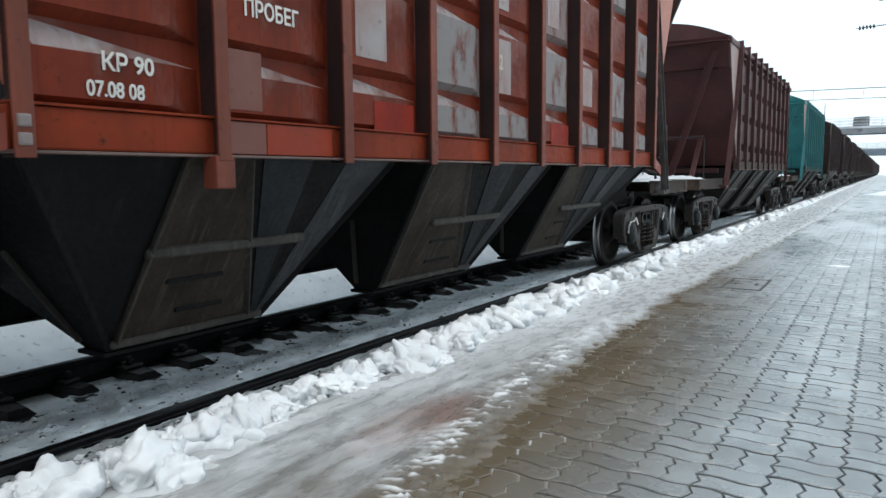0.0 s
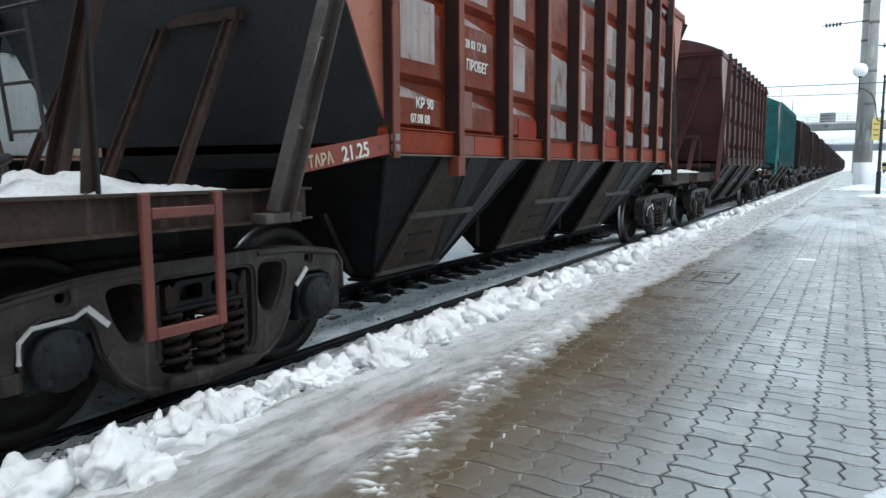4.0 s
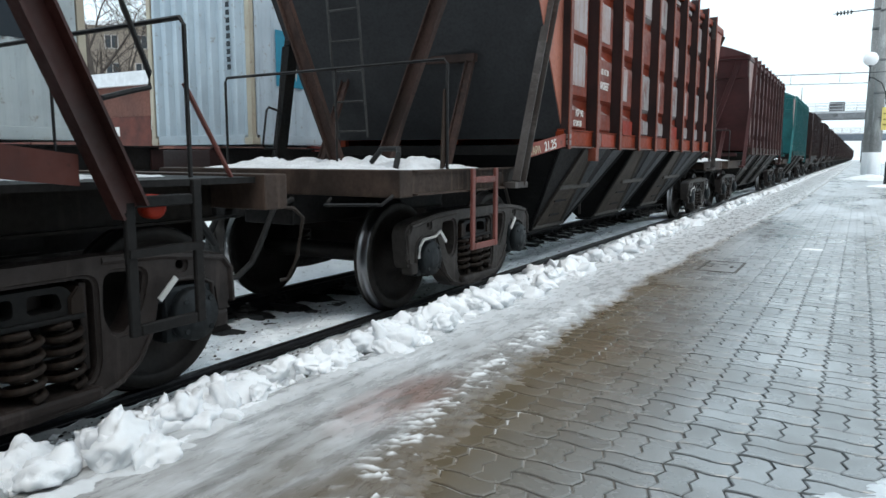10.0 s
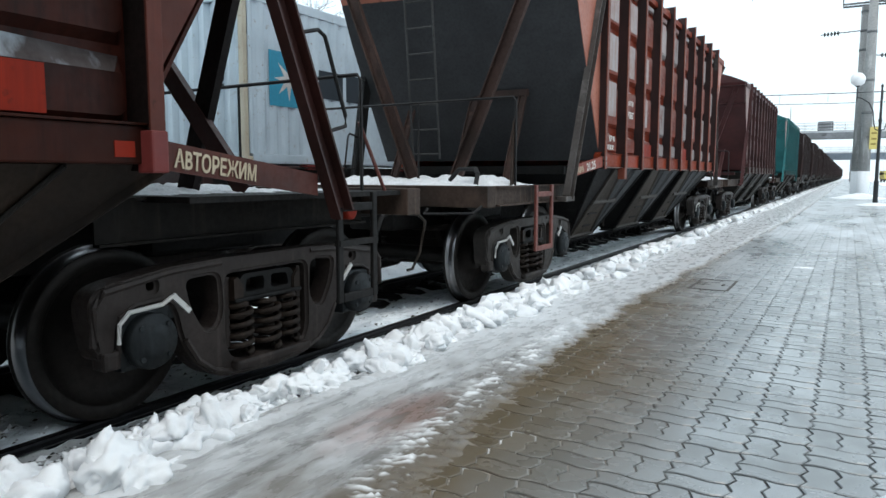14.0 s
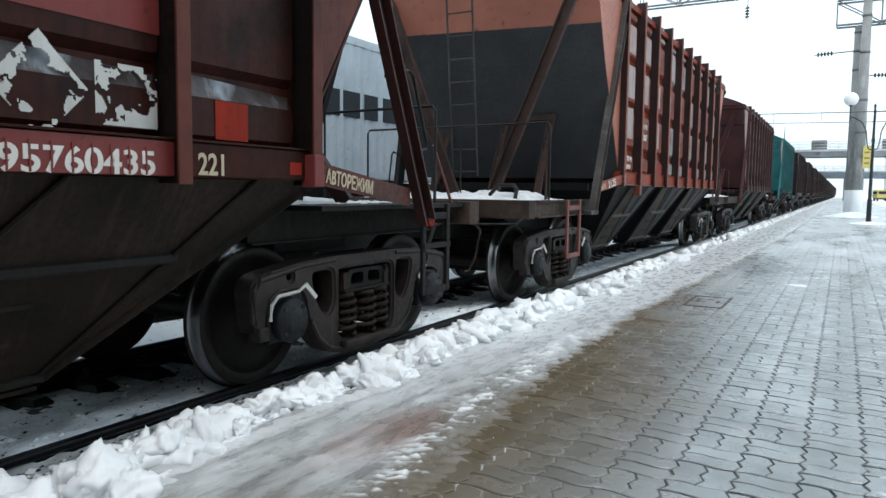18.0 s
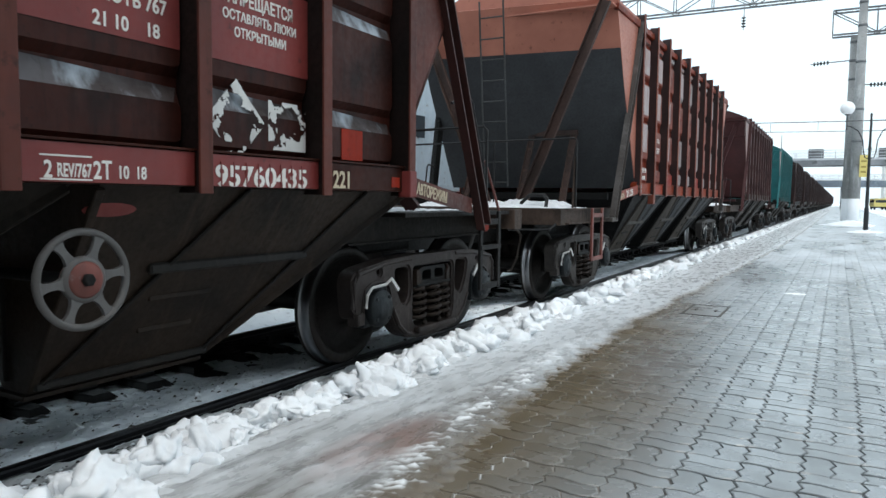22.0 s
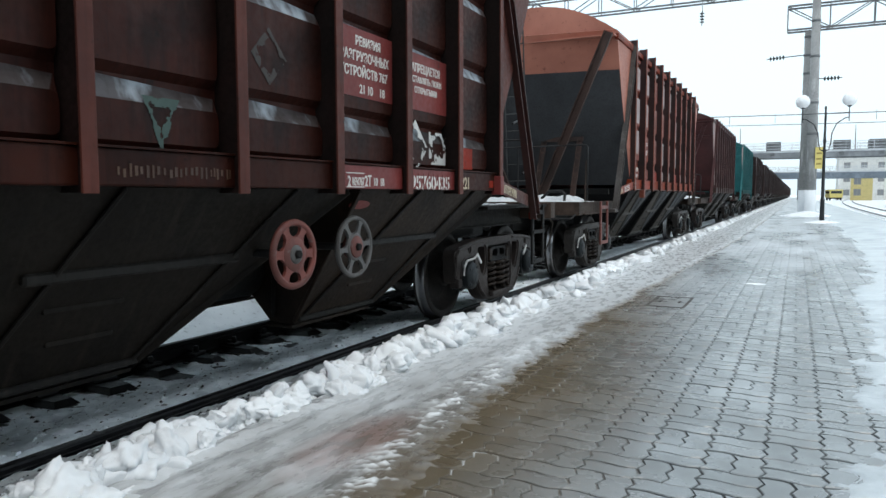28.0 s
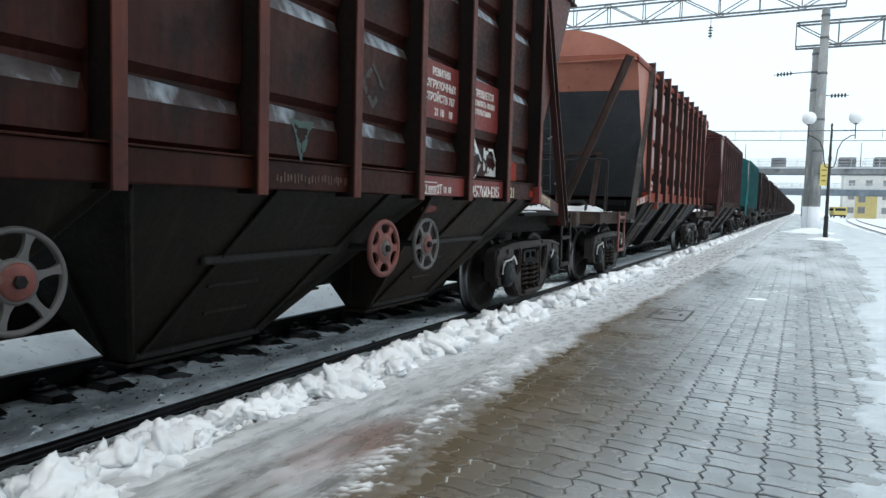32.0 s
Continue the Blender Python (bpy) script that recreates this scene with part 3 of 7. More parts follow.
def rail_profile(name, x, y0, y1):
    """A rail: foot, web and rounded head."""
    half = [(0.075, -0.180), (0.075, -0.170), (0.020, -0.150), (0.009, -0.135), (0.009, -0.055), (0.036, -0.036), (0.037, -0.012), (0.030, -0.002), (0.015, 0.0)]
    prof = half + [(-a, b) for a, b in half[::-1]]
    bm = bmesh.new()
    a = [bm.verts.new((x + u, y0, z)) for u, z in prof]
    b = [bm.verts.new((x + u, y1, z)) for u, z in prof]
    for i in range(len(prof)):
        bm.faces.new((a[i], a[(i + 1) % len(prof)], b[(i + 1) % len(prof)], b[i]))
    return tagged(part(name, bm, RAIL), "dark wet steel rail on the near track", "rail", "rails", "structure")


for x in (-0.795, 0.795):
    rail_profile("rail", TRACK_X + x, -20, 330)
for x in (-0.76 - 5.3, 0.76 - 5.3):
    tagged(rail_profile("rail", TRACK_X + x, -20, 330), "rusty rail of the second track in snow")


def sleeper_mesh():
    bm = bmesh.new()
    hexa(bm, [(-1.35, -0.15, -0.36), (1.35, -0.15, -0.36), (1.35, 0.15, -0.36), (-1.35, 0.15, -0.36),
              (-1.33, -0.11, -0.165), (1.33, -0.11, -0.165), (1.33, 0.11, -0.165), (-1.33, 0.11, -0.165)])
    return mesh_of(bm, "sleeper", SLEEPER)


def clip_mesh():
    """Rail seat with its tie plate and bolted clip, on the inner side of the far rail."""
    bm = bmesh.new()
    hexa(bm, [(-0.10, -0.13, -0.19), (0.34, -0.09, -0.19), (0.34, 0.09, -0.19), (-0.10, 0.13, -0.19), (-0.10, -0.11, -0.145), (0.29, -0.06, -0.155), (0.29, 0.06, -0.155), (-0.10, 0.11, -0.145)])
    box(bm, 0.045, 0.15, -0.075, 0.075, -0.15, -0.125, bevel=0.012)
    lathe(bm, [(-0.13, 0.022), (-0.085, 0.022), (-0.08, 0.014)], "z", 8, (0.10, 0, 0))
    box(bm, 0.05, 0.09, -0.05, 0.05, -0.125, -0.105, bevel=0.008)
    return mesh_of(bm, "rail_clip", SLEEPER)


SLEEPER_MESH, CLIP_MESH = sleeper_mesh(), clip_mesh()
for i in range(-8, 92):
    y = 3.35 + i * 0.5
    s = new("sleeper", SLEEPER_MESH)
    s.location = (TRACK_X, y, -0.03)
    tagged(s, "dark wet concrete sleeper half buried in snow", "sleeper", "sleepers under the near track")
    for k in (-1, 1):
        share("rail_clip", CLIP_MESH, s, (k * -0.795, 0, 0.05 + 0.03), (0, 0, (0 if k > 0 else math.pi) + 0.12 * math.sin(i * 4.7)), (1.12 + 0.2 * math.sin(i * 2.1), 1.15 + 0.25 * math.sin(i * 1.3), 1.25))
bm = bmesh.new()
for i in range(92, 620):
    box(bm, TRACK_X - 1.33, TRACK_X + 1.33, 3.35 + i * 0.5 - 0.11, 3.35 + i * 0.5 + 0.11, -0.3, -0.16)
tagged(part("far_sleepers", bm, SLEEPER), "dark sleepers in snow, far along the track", "sleepers", kind="stuff")

# the platform slab, under everything that lies on it
bm = bmesh.new()
box(bm, -1.95, 3.6, -30, 300, -0.4, LEVEL - 0.009)
box(bm, -2.62, -1.952, -30, 300, -0.4, LEVEL - 0.06)
tagged(part("pavement", bm, BED), "low station platform paved with wet interlocking blocks", "platform", kind="structure")
pavement = bpy.data.objects["pavement"]


# snow thrown up along the platform edge: a ridge of clods
def bank_base(X, Y):
    c = -2.52 + 0.05 * np.sin(Y * 2.1) + 0.04 * np.sin(Y * 5.3)
    z = -0.075 + 0.06 * ease(X, -3.36, -3.08) + 0.165 * ease(X, -3.10, -2.58) - 0.02 * np.exp(-((X - c) / 0.26) ** 2)
    z += 0.05 * (fbm(X, Y, 3.5, 4, 21) - 0.45) * np.exp(-((X - c) / 0.34) ** 2)
    z += 0.018 * (fbm(X, Y, 16, 3, 22) - 0.5)
    edge = -2.17 + 0.10 * (fbm(X * 0 + 1, Y, 1.7, 4, 23) - 0.5) * 2 + 0.05 * np.sin(Y * 0.9)
    return np.where(X > edge - 0.25, np.maximum(z, 0) * 0 + (LEVEL + 0.045) - 0.085 * ease(X, edge - 0.25, edge + 0.06) + 0.02 * (fbm(X, Y, 9, 4, 24) - 0.5) + 0.4 * (z - LEVEL - 0.01) * (1 - ease(X, edge - 0.25, edge)), z)


def bank_height(X, Y):
    Z = bank_base(X, Y)
    Z = np.minimum(Z, 1.36 * (1 + X / 3.16) + 0.05 * (fbm(X, Y, 6, 2, 34) - 0.4))
    return Z + 0.014 * (fbm(X, Y, 34, 2, 33) - 0.5)


# the sheet is greyer than its clods: crevice shade put into the colour
height_sheet("snow_bank", steps((-3.36, -2.0, 0.0135)), steps((0.3, 6.5, 0.0135), (6.5, 11, 0.025), (11, 24, 0.07)), bank_height, [SNOW_SHADED, SNOW_BANK],
             "ridge of shovelled snow clods along the platform edge", "snow", "stuff", lambda x, y, z: np.abs(x + 2.62 - 0.06 * np.sin(y * 4.1)) < 0.20 + 0.06 * np.sin(y * 11.3))
height_sheet("snow_bank", steps((-3.36, -2.0, 0.09)), steps((24, 60, 0.2), (60, 320, 2.5)), lambda X, Y: bank_base(X, Y) + 0.14 * np.exp(-((X + 2.62) / 0.18) ** 2) * fbm(X, Y, 1.6, 3, 41), SNOW_BANK,
             "snow ridge running on along the platform", "snow", "stuff")


def clod_heaps(name, stretches, seed, level, label):
    """Shovelled lumps of snow lying in heaps along the ridge."""
    rng = np.random.default_rng(seed)
    bm = bmesh.new()
    bmesh.ops.create_icosphere(bm, subdivisions=level, radius=1.0)
    base = np.array([v.co[:] for v in bm.verts])
    tri = np.array([[v.index for v in f.verts] for f in bm.faces])
    bm.free()
    verts, faces, k = [], [], 0
    for y0, y1, gap, small, large, count in stretches:
        y = y0
        while y < y1:
            hx, big = rng.normal(-2.55, 0.06), rng.uniform(0.45, 1.0)
            for _ in range(max(2, int(count * big))):
                r = 1.22 * rng.uniform(small, large) * (0.55 + 0.45 * big) * (1.0 if rng.random() < 0.4 else 0.6)
                cx, cy = hx + rng.normal(0, 0.085), y + rng.normal(0, gap * 0.42)
                top = min(0.37, 1.36 * (1 + cx / 3.2) + 0.02) - 0.04 * (1 - big)
                low = 0.10 + 0.05 * rng.random()
                cz = min(rng.uniform(low, low + 0.15 * big) , top - r * 0.8)
                # a lump broken along flat faces, then roughened at two scales
                p = base * 1.12
                for _ in range(7):
                    n = rng.normal(0, 1, 3)
                    n /= np.linalg.norm(n)
                    over = np.maximum(0, p @ n - rng.uniform(0.45, 0.92))
                    p = p - over[:, None] * n * 0.78
                push = 1.0
                for amp, freq in ((0.22, 3.0), (0.16, 6.0), (0.07, 12.0)):
                    wave = np.sin(base @ rng.normal(0, freq, 3) + rng.uniform(0, 6)) * np.sin(base @ rng.normal(0, freq, 3) + rng.uniform(0, 6))
                    push = push + amp * wave
                p = p * push[:, None]
                p = p * (r * rng.uniform(0.75, 1.15), r * rng.uniform(0.85, 1.5), r * rng.uniform(0.65, 1.0))
                a, b = rng.uniform(0, 6.3), rng.normal(0, 0.35)
                x, yy, z = p[:, 0] * math.cos(a) - p[:, 1] * math.sin(a), p[:, 0] * math.sin(a) + p[:, 1] * math.cos(a), p[:, 2]
                verts.append(np.stack([cx + x * math.cos(b) - z * math.sin(b), cy + yy, cz + x * math.sin(b) + z * math.cos(b)], -1))
                faces.append(tri + k)
                k += len(base)
            y += gap * rng.uniform(0.6, 1.3)
    me = bpy.data.meshes.new(name)
    me.from_pydata(np.concatenate(verts).tolist(), [], np.concatenate(faces).tolist())
    me.polygons.foreach_set("use_smooth", [True] * len(me.polygons))
    me.materials.append(SNOW_BANK)
    tagged(new(name, me), label, "snow", kind="stuff")


clod_heaps("snow_clods", ((0.8, 5.5, 0.17, 0.048, 0.125, 11),), 61, 4, "chunky clods of shovelled snow on the ridge")
clod_heaps("snow_clods", ((5.5, 13.0, 0.19, 0.050, 0.120, 9),), 63, 3, "chunky clods of snow along the ridge")
clod_heaps("snow_clods", ((13.0, 30.0, 0.28, 0.06, 0.12, 5), (30.0, 70.0, 0.5, 0.06, 0.11, 4)), 62, 2, "clods of shovelled snow farther along the ridge")


def crumbs(name, count, spread, height, sizes, mat, label, seed):
    """Loose grit and crumbs strewn over a strip."""
    rng = np.random.default_rng(seed)
    base = np.array([(1, 0, 0), (-1, 0, 0), (0, 1, 0), (0, -1, 0), (0, 0, 1), (0, 0, -1)], float)
    tri = np.array([(0, 2, 4), (2, 1, 4), (1, 3, 4), (3, 0, 4), (2, 0, 5), (1, 2, 5), (3, 1, 5), (0, 3, 5)])
    x = rng.uniform(spread[0], spread[1], count)
    y = spread[2] + (spread[3] - spread[2]) * rng.random(count) ** 1.6
    z = height(x[None, :], y[None, :])[0]
    r = sizes[0] + (sizes[1] - sizes[0]) * rng.random(count) ** 3
    p = base[None] * r[:, None, None] * rng.uniform(0.5, 1.4, (count, 6, 1)) * np.array((1, 1.3, 0.7)) + np.stack([x, y, z], -1)[:, None]
    me = bpy.data.meshes.new(name)
    me.from_pydata(p.reshape(-1, 3).tolist(), [], (tri[None] + 6 * np.arange(count)[:, None, None]).reshape(-1, 3).tolist())
    me.materials.append(mat)
    tagged(new(name, me), label, "grit", kind="stuff")


GRIT = grime("dark_wet_grit", (0.035, 0.032, 0.030), (0.07, 0.065, 0.06), 0.7)
crumbs("grit", 2200, (-3.50, -3.02, 0.8, 14), lambda x, y: np.maximum(bed_height(x, y), bank_base(x, y)), (0.003, 0.014), GRIT, "dark grit strewn on the snow beside the rail", 5)
crumbs("snow_crumbs", 2600, (-3.45, -2.95, 0.8, 12), lambda x, y: np.maximum(bed_height(x, y), bank_base(x, y)), (0.005, 0.028), SNOW_BANK, "crumbs of snow fallen from the ridge", 6)
crumbs("grit", 900, (TRACK_X - 0.65, TRACK_X + 0.7, 1.0, 14), bed_height, (0.004, 0.022), GRIT, "dark crumbs strewn between the rails", 7)
crumbs("snow_crumbs", 1600, (TRACK_X - 0.65, TRACK_X + 0.7, 1.0, 12), bed_height, (0.006, 0.03), SNOW_DIRTY, "lumps of dirty snow between the rails", 8)


# trodden ice between the ridge and the paving; it dips under the paving along a ragged edge
def ice_edge(X, Y):
    e = np.interp(Y, (0, 1.5, 2.36, 2.83, 3.37, 4.94, 6.7, 10.5, 20, 40, 320), (-1.10, -1.20, -1.36, -1.44, -1.52, -1.64, -1.68, -1.56, -1.30, -1.2, -1.2))
    return e + 0.14 * (fbm(X, Y, 2.4, 4, 51) - 0.5) + 0.12 * (fbm(X, Y, 11, 3, 52) - 0.5)


def ice_height(X, Y):
    e = ice_edge(X, Y)
    z = LEVEL + 0.020 - 0.030 * ease(X, e - 0.22, e + 0.10) + (0.3 + 0.7 * ease(-Y, -7.0, -4.5)) * (0.010 * (fbm(X, Y, 4, 4, 53) - 0.5) + 0.009 * (fbm(X, Y * 0.6, 14, 4, 54) - 0.5))
    # frozen crusts and scraped flakes in the near part
    wx, wy = X + 0.05 * (fbm(X, Y, 9, 2, 57) - 0.5), Y + 0.10 * (fbm(X, Y, 6, 2, 58) - 0.5)
    flake = np.clip(fbm(wx * 0.55 + wy * 0.30, wy * 1.5 - wx * 0.75, 30, 4, 55) - 0.47, 0, 1) * np.exp(-((X - e + 0.12) / 0.15) ** 2) * ease(-Y, -7.0, -4.2)
    return z + 0.075 * flake


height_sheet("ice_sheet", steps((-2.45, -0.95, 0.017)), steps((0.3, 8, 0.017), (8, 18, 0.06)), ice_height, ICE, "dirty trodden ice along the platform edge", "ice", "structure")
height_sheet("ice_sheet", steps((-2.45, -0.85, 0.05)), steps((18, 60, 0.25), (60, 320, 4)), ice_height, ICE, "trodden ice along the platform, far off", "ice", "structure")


# white crust flakes on the ice and on the paving's near right corner
def slush_height(X, Y):
    e = np.interp(Y, (0, 2.4, 3.1, 3.9, 4.4, 5.2, 6.0, 7.0, 9.0, 12, 20, 30, 45, 300), (-0.2, -0.1, 0.05, 0.38, 0.46, 0.34, 0.62, 0.56, 0.60, 1.0, 1.25, 1.3, 1.0, 1.0))
    e = e - 0.01 + 0.42 * (fbm(X, Y, 1.9, 4, 61) - 0.5) + 0.42 * (fbm(X, Y, 8, 5, 62, 0.65) - 0.5)
    z = LEVEL - 0.016 + 0.022 * ease(X, e - 0.10, e + 0.10) + 0.05 * ease(X, e + 0.1, e + 1.2) * fbm(X, Y, 2.2, 4, 63)
    return z + 0.012 * (fbm(X, Y, 20, 3, 64) - 0.5)


height_sheet("snow_cover", steps((-0.45, 1.3, 0.016), (1.3, 3.58, 0.19)), steps((0.5, 6, 0.016), (6, 10, 0.03), (10, 30, 0.1), (30, 300, 2)), slush_height, SNOW_SLUSH, "thin wet snow lying on the platform", "snow", "structure")


def mound(name, x, y, r, h, label, ry=1.5, base=0.03):
    def f(X, Y):
        d = np.sqrt(((X - x) / r) ** 2 + ((Y - y) / (r * ry)) ** 2) * (1 + 0.5 * (fbm(X, Y, 2.2, 3, x) - 0.5))
        return LEVEL - base + h * np.exp(-d * d * 2) + base * (fbm(X, Y, 6, 3, 71) - 0.5)
    return height_sheet(name, np.linspace(x - 1.6 * r, x + 1.6 * r, 26), np.linspace(y - 2.2 * r, y + 2.2 * r, 34), f, SNOW, label, "snow", "stuff")


height_sheet("snow_bank", steps((-3.36, -2.0, 0.06)), steps((-30, 0.3, 0.3)), lambda X, Y: bank_base(X, Y) + 0.12 * np.exp(-((X + 2.55) / 0.2) ** 2) * fbm(X, Y, 1.6, 3, 42), SNOW_BANK,
             "snow ridge running back along the platform", "snow", "stuff")
height_sheet("ice_sheet", steps((-2.45, -0.85, 0.06)), steps((-30, 0.3, 0.3)), ice_height, ICE, "trodden ice along the platform behind", "ice", "structure")
height_sheet("snow_cover", steps((-0.4, 3.58, 0.1)), steps((-30, 0.5, 0.3)), slush_height, SNOW_SLUSH, "thin wet snow lying on the platform behind", "snow", "structure")


# unseen wall added beside and behind the camera; it cuts light from the side
bm = bmesh.new()
box(bm, 4.9, 5.3, -26, 3.5, -0.3, 6.6)
box(bm, 4.8, 5.6, -26.2, 3.7, 6.6, 6.85, bevel=0.02)
tagged(part("wall_unseen", bm, grime("grey_unseen_wall_plaster", (0.34, 0.33, 0.31), (0.27, 0.26, 0.245), 0.85, 0, 1.0)), "unseen grey plastered wall added to cut the side light", "wall", kind="structure")
mound("snow_patch", -0.44, 10.25, 0.24, 0.022, "small patch of snow left on the paving", 0.5, 0.012)


# a square cover and drain set in the paving
def cover(x, y, w, d, label):
    c = thing("drain_cover", label, "drain cover", (x, y, LEVEL))
    bm = bmesh.new()
    for a, b2, c0, c1 in ((-w, w, -d, -d + 0.025), (-w, w, d - 0.025, d), (-w, -w + 0.025, -d + 0.027, d - 0.027), (w - 0.025, w, -d + 0.027, d - 0.027)):
        box(bm, a, b2, c0, c1, -0.02, 0.006)
    part("frame", bm, IRON_COVER, c)
    bm = bmesh.new()
    box(bm, -w + 0.032, w - 0.032, -d + 0.032, d - 0.032, -0.02, 0.002, bevel=0.003)
    part("lid", bm, PAVER, c)
    for k in (-0.1, 0.1):
        bm = bmesh.new()
        box(bm, k - 0.012, k + 0.012, -0.06, 0.06, 0.002, 0.010)
        part("handle", bm, IRON_COVER, c)
    return c


cover(-1.22, 8.10, 0.20, 0.40, "dark iron drain cover set in the wet paving")

# ---- the moving train ----

PITCH = 15.45            # from wagon to wagon
BOGIE_Y = 5.25
AXLE = 0.925
WHEEL_R = 0.4785


def wheelset_parts(parent, y):
    """An axle with two disc wheels, bright on the tread."""
    bm = bmesh.new()
    lathe(bm, [(-1.05, 0.065), (-0.80, 0.072), (-0.78, 0.095), (-0.3, 0.085), (0.3, 0.085), (0.78, 0.095), (0.80, 0.072), (1.05, 0.065)], seg=20)
    axle = part("wheelset", bm, WHEEL, parent)
    axle.location = (0, y, WHEEL_R)
    for s in (-1, 1):
        w = new("wheel", WHEEL_MESH)
        w.parent = axle
        w.rotation_euler = (0, 0, 0 if s > 0 else math.pi)
    return axle


def wheel_mesh():
    bm = bmesh.new()
    # from the inner side of the flange, over the tread, to the outer face and the hub
    lathe(bm, [(0.70, 0.10), (0.72, 0.13), (0.755, 0.39), (0.722, 0.41), (0.720, 0.485), (0.727, 0.503), (0.742, 0.506), (0.752, 0.495), (0.760, 0.482),
               (0.800, 0.4785), (0.842, 0.474), (0.850, 0.466), (0.850, 0.405), (0.835, 0.392), (0.79, 0.36), (0.775, 0.26), (0.80, 0.165), (0.86, 0.14), (0.875, 0.125), (0.875, 0.09)],
          seg=56, mats=((7, 1), (8, 1), (9, 1)))
    return mesh_of(bm, "wheel", [WHEEL, TREAD])


def helix(bm, x, y, z0, z1, r, wire, turns):
    n = int(turns * 12)
    tube(bm, [(x + r * math.cos(k * math.pi / 6), y + r * math.sin(k * math.pi / 6), z0 + (z1 - z0) * k / n) for k in range(n + 1)], wire, 6)


def round_loop(pts, r, n=4):
    """Corners of a closed line, each cut round."""
    out = []
    for a, b, c in zip([pts[-1]] + pts[:-1], pts, pts[1:] + pts[:1]):
        a, b, c = Vector(a), Vector(b), Vector(c)
        p, q = b + (a - b).normalized() * min(r, (a - b).length * 0.45), b + (c - b).normalized() * min(r, (c - b).length * 0.45)
        for k in range(n + 1):
            f = k / n
            out.append(p * (1 - f) ** 2 + b * 2 * f * (1 - f) + q * f * f)
    return out


def side_frame_mesh():
    """The cast side frame of a three-piece bogie: a bow with two windows, the wide spring opening and two jaws."""
    half = [(0.0, 0.862), (0.36, 0.866), (0.76, 0.852), (1.12, 0.806), (1.215, 0.772), (1.252, 0.70), (1.225, 0.50), (1.20, 0.415), (1.115, 0.405), (1.095, 0.60), (1.03, 0.66), (0.82, 0.665), (0.745, 0.62), (0.70, 0.43), (0.62, 0.29), (0.50, 0.185), (0.36, 0.135), (0.0, 0.122)]
    outline = half + [(-y, z) for y, z in half[-2:0:-1]]
    holes = [[(s * 0.655, 0.765), (s * 0.42, 0.775), (s * 0.405, 0.55), (s * 0.455, 0.455), (s * 0.53, 0.455), (s * 0.615, 0.60)] for s in (1, -1)]
    holes.append([(0.36, 0.765), (0.36, 0.32), (0.31, 0.232), (-0.31, 0.232), (-0.36, 0.32), (-0.36, 0.765)])
    holes += [[(s * 0.905, 0.785), (s * 0.855, 0.785), (s * 0.855, 0.735), (s * 0.905, 0.735)] for s in (1, -1)]
    bm = bmesh.new()
    edges = []
    for pts, r in [(outline, 0.06)] + [(h, 0.06) for h in holes]:
        v = [bm.verts.new((0.935, p.x, p.y)) for p in round_loop([Vector(q) for q in pts], r)]
        edges += [bm.edges.new((a, b)) for a, b in zip(v, v[1:] + v[:1])]
    bmesh.ops.triangle_fill(bm, edges=edges, use_beauty=True)
    back = list(bm.faces)
    r = bmesh.ops.extrude_face_region(bm, geom=back)
    new_faces = [g for g in r["geom"] if isinstance(g, bmesh.types.BMFace)]
    for g in r["geom"]:
        if isinstance(g, bmesh.types.BMVert):
            g.co.x = 1.085
    rim = [e for f in new_faces for e in f.edges if sum(1 for q in e.link_faces if q in new_faces) == 1]
    bmesh.ops.bevel(bm, geom=list(set(rim)), offset=0.020, segments=3, affect="EDGES")
    # cast ribs: the thick upper edge over each jaw, the jaw's inner rib, the lug beside each window
    for s in (1, -1):
        tube(bm, [(1.082, s * 1.235, 0.50), (1.084, s * 1.225, 0.70), (1.084, s * 1.17, 0.765), (1.084, s * 0.76, 0.825), (1.080, s * 0.40, 0.838)], 0.020, 6)
        tube(bm, [(1.075, s * 1.09, 0.44), (1.08, s * 1.085, 0.63), (1.08, s * 0.99, 0.675), (1.08, s * 0.80, 0.685)], 0.016, 6)
        tube(bm, [(1.080, s * 0.67, 0.43), (1.082, s * 0.585, 0.29), (1.082, s * 0.47, 0.205), (1.080, s * 0.34, 0.170)], 0.018, 6)
        box(bm, 0.93, 1.045, *sorted((s * 0.300, s * 0.34)), 0.30, 0.74, bevel=0.012)
        box(bm, 0.99, 1.10, *sorted((s * 1.09, s * 1.19)), 0.36, 0.46, bevel=0.02)
    # the spring seat
    box(bm, 0.88, 1.14, -0.34, 0.34, 0.172, 0.232, bevel=0.02)
    return mesh_of(bm, "side_frame", BOGIE)


def spring_mesh():
    bm = bmesh.new()
    helix(bm, 0, 0, 0.262, 0.575, 0.084, 0.0185, 5.0)
    helix(bm, 0, 0, 0.27, 0.57, 0.045, 0.011, 7)
    return mesh_of(bm, "spring", SPRING, True)


def wedge_mesh():
    """A friction wedge between the bolster's end and a column of the side frame."""
    bm = bmesh.new()
    prism(bm, [(0.0, 0.60), (0.075, 0.60), (0.075, 0.73), (0.045, 0.745), (0.0, 0.69)], -0.07, 0.07, 0.008)
    return mesh_of(bm, "friction_wedge", SPRING)


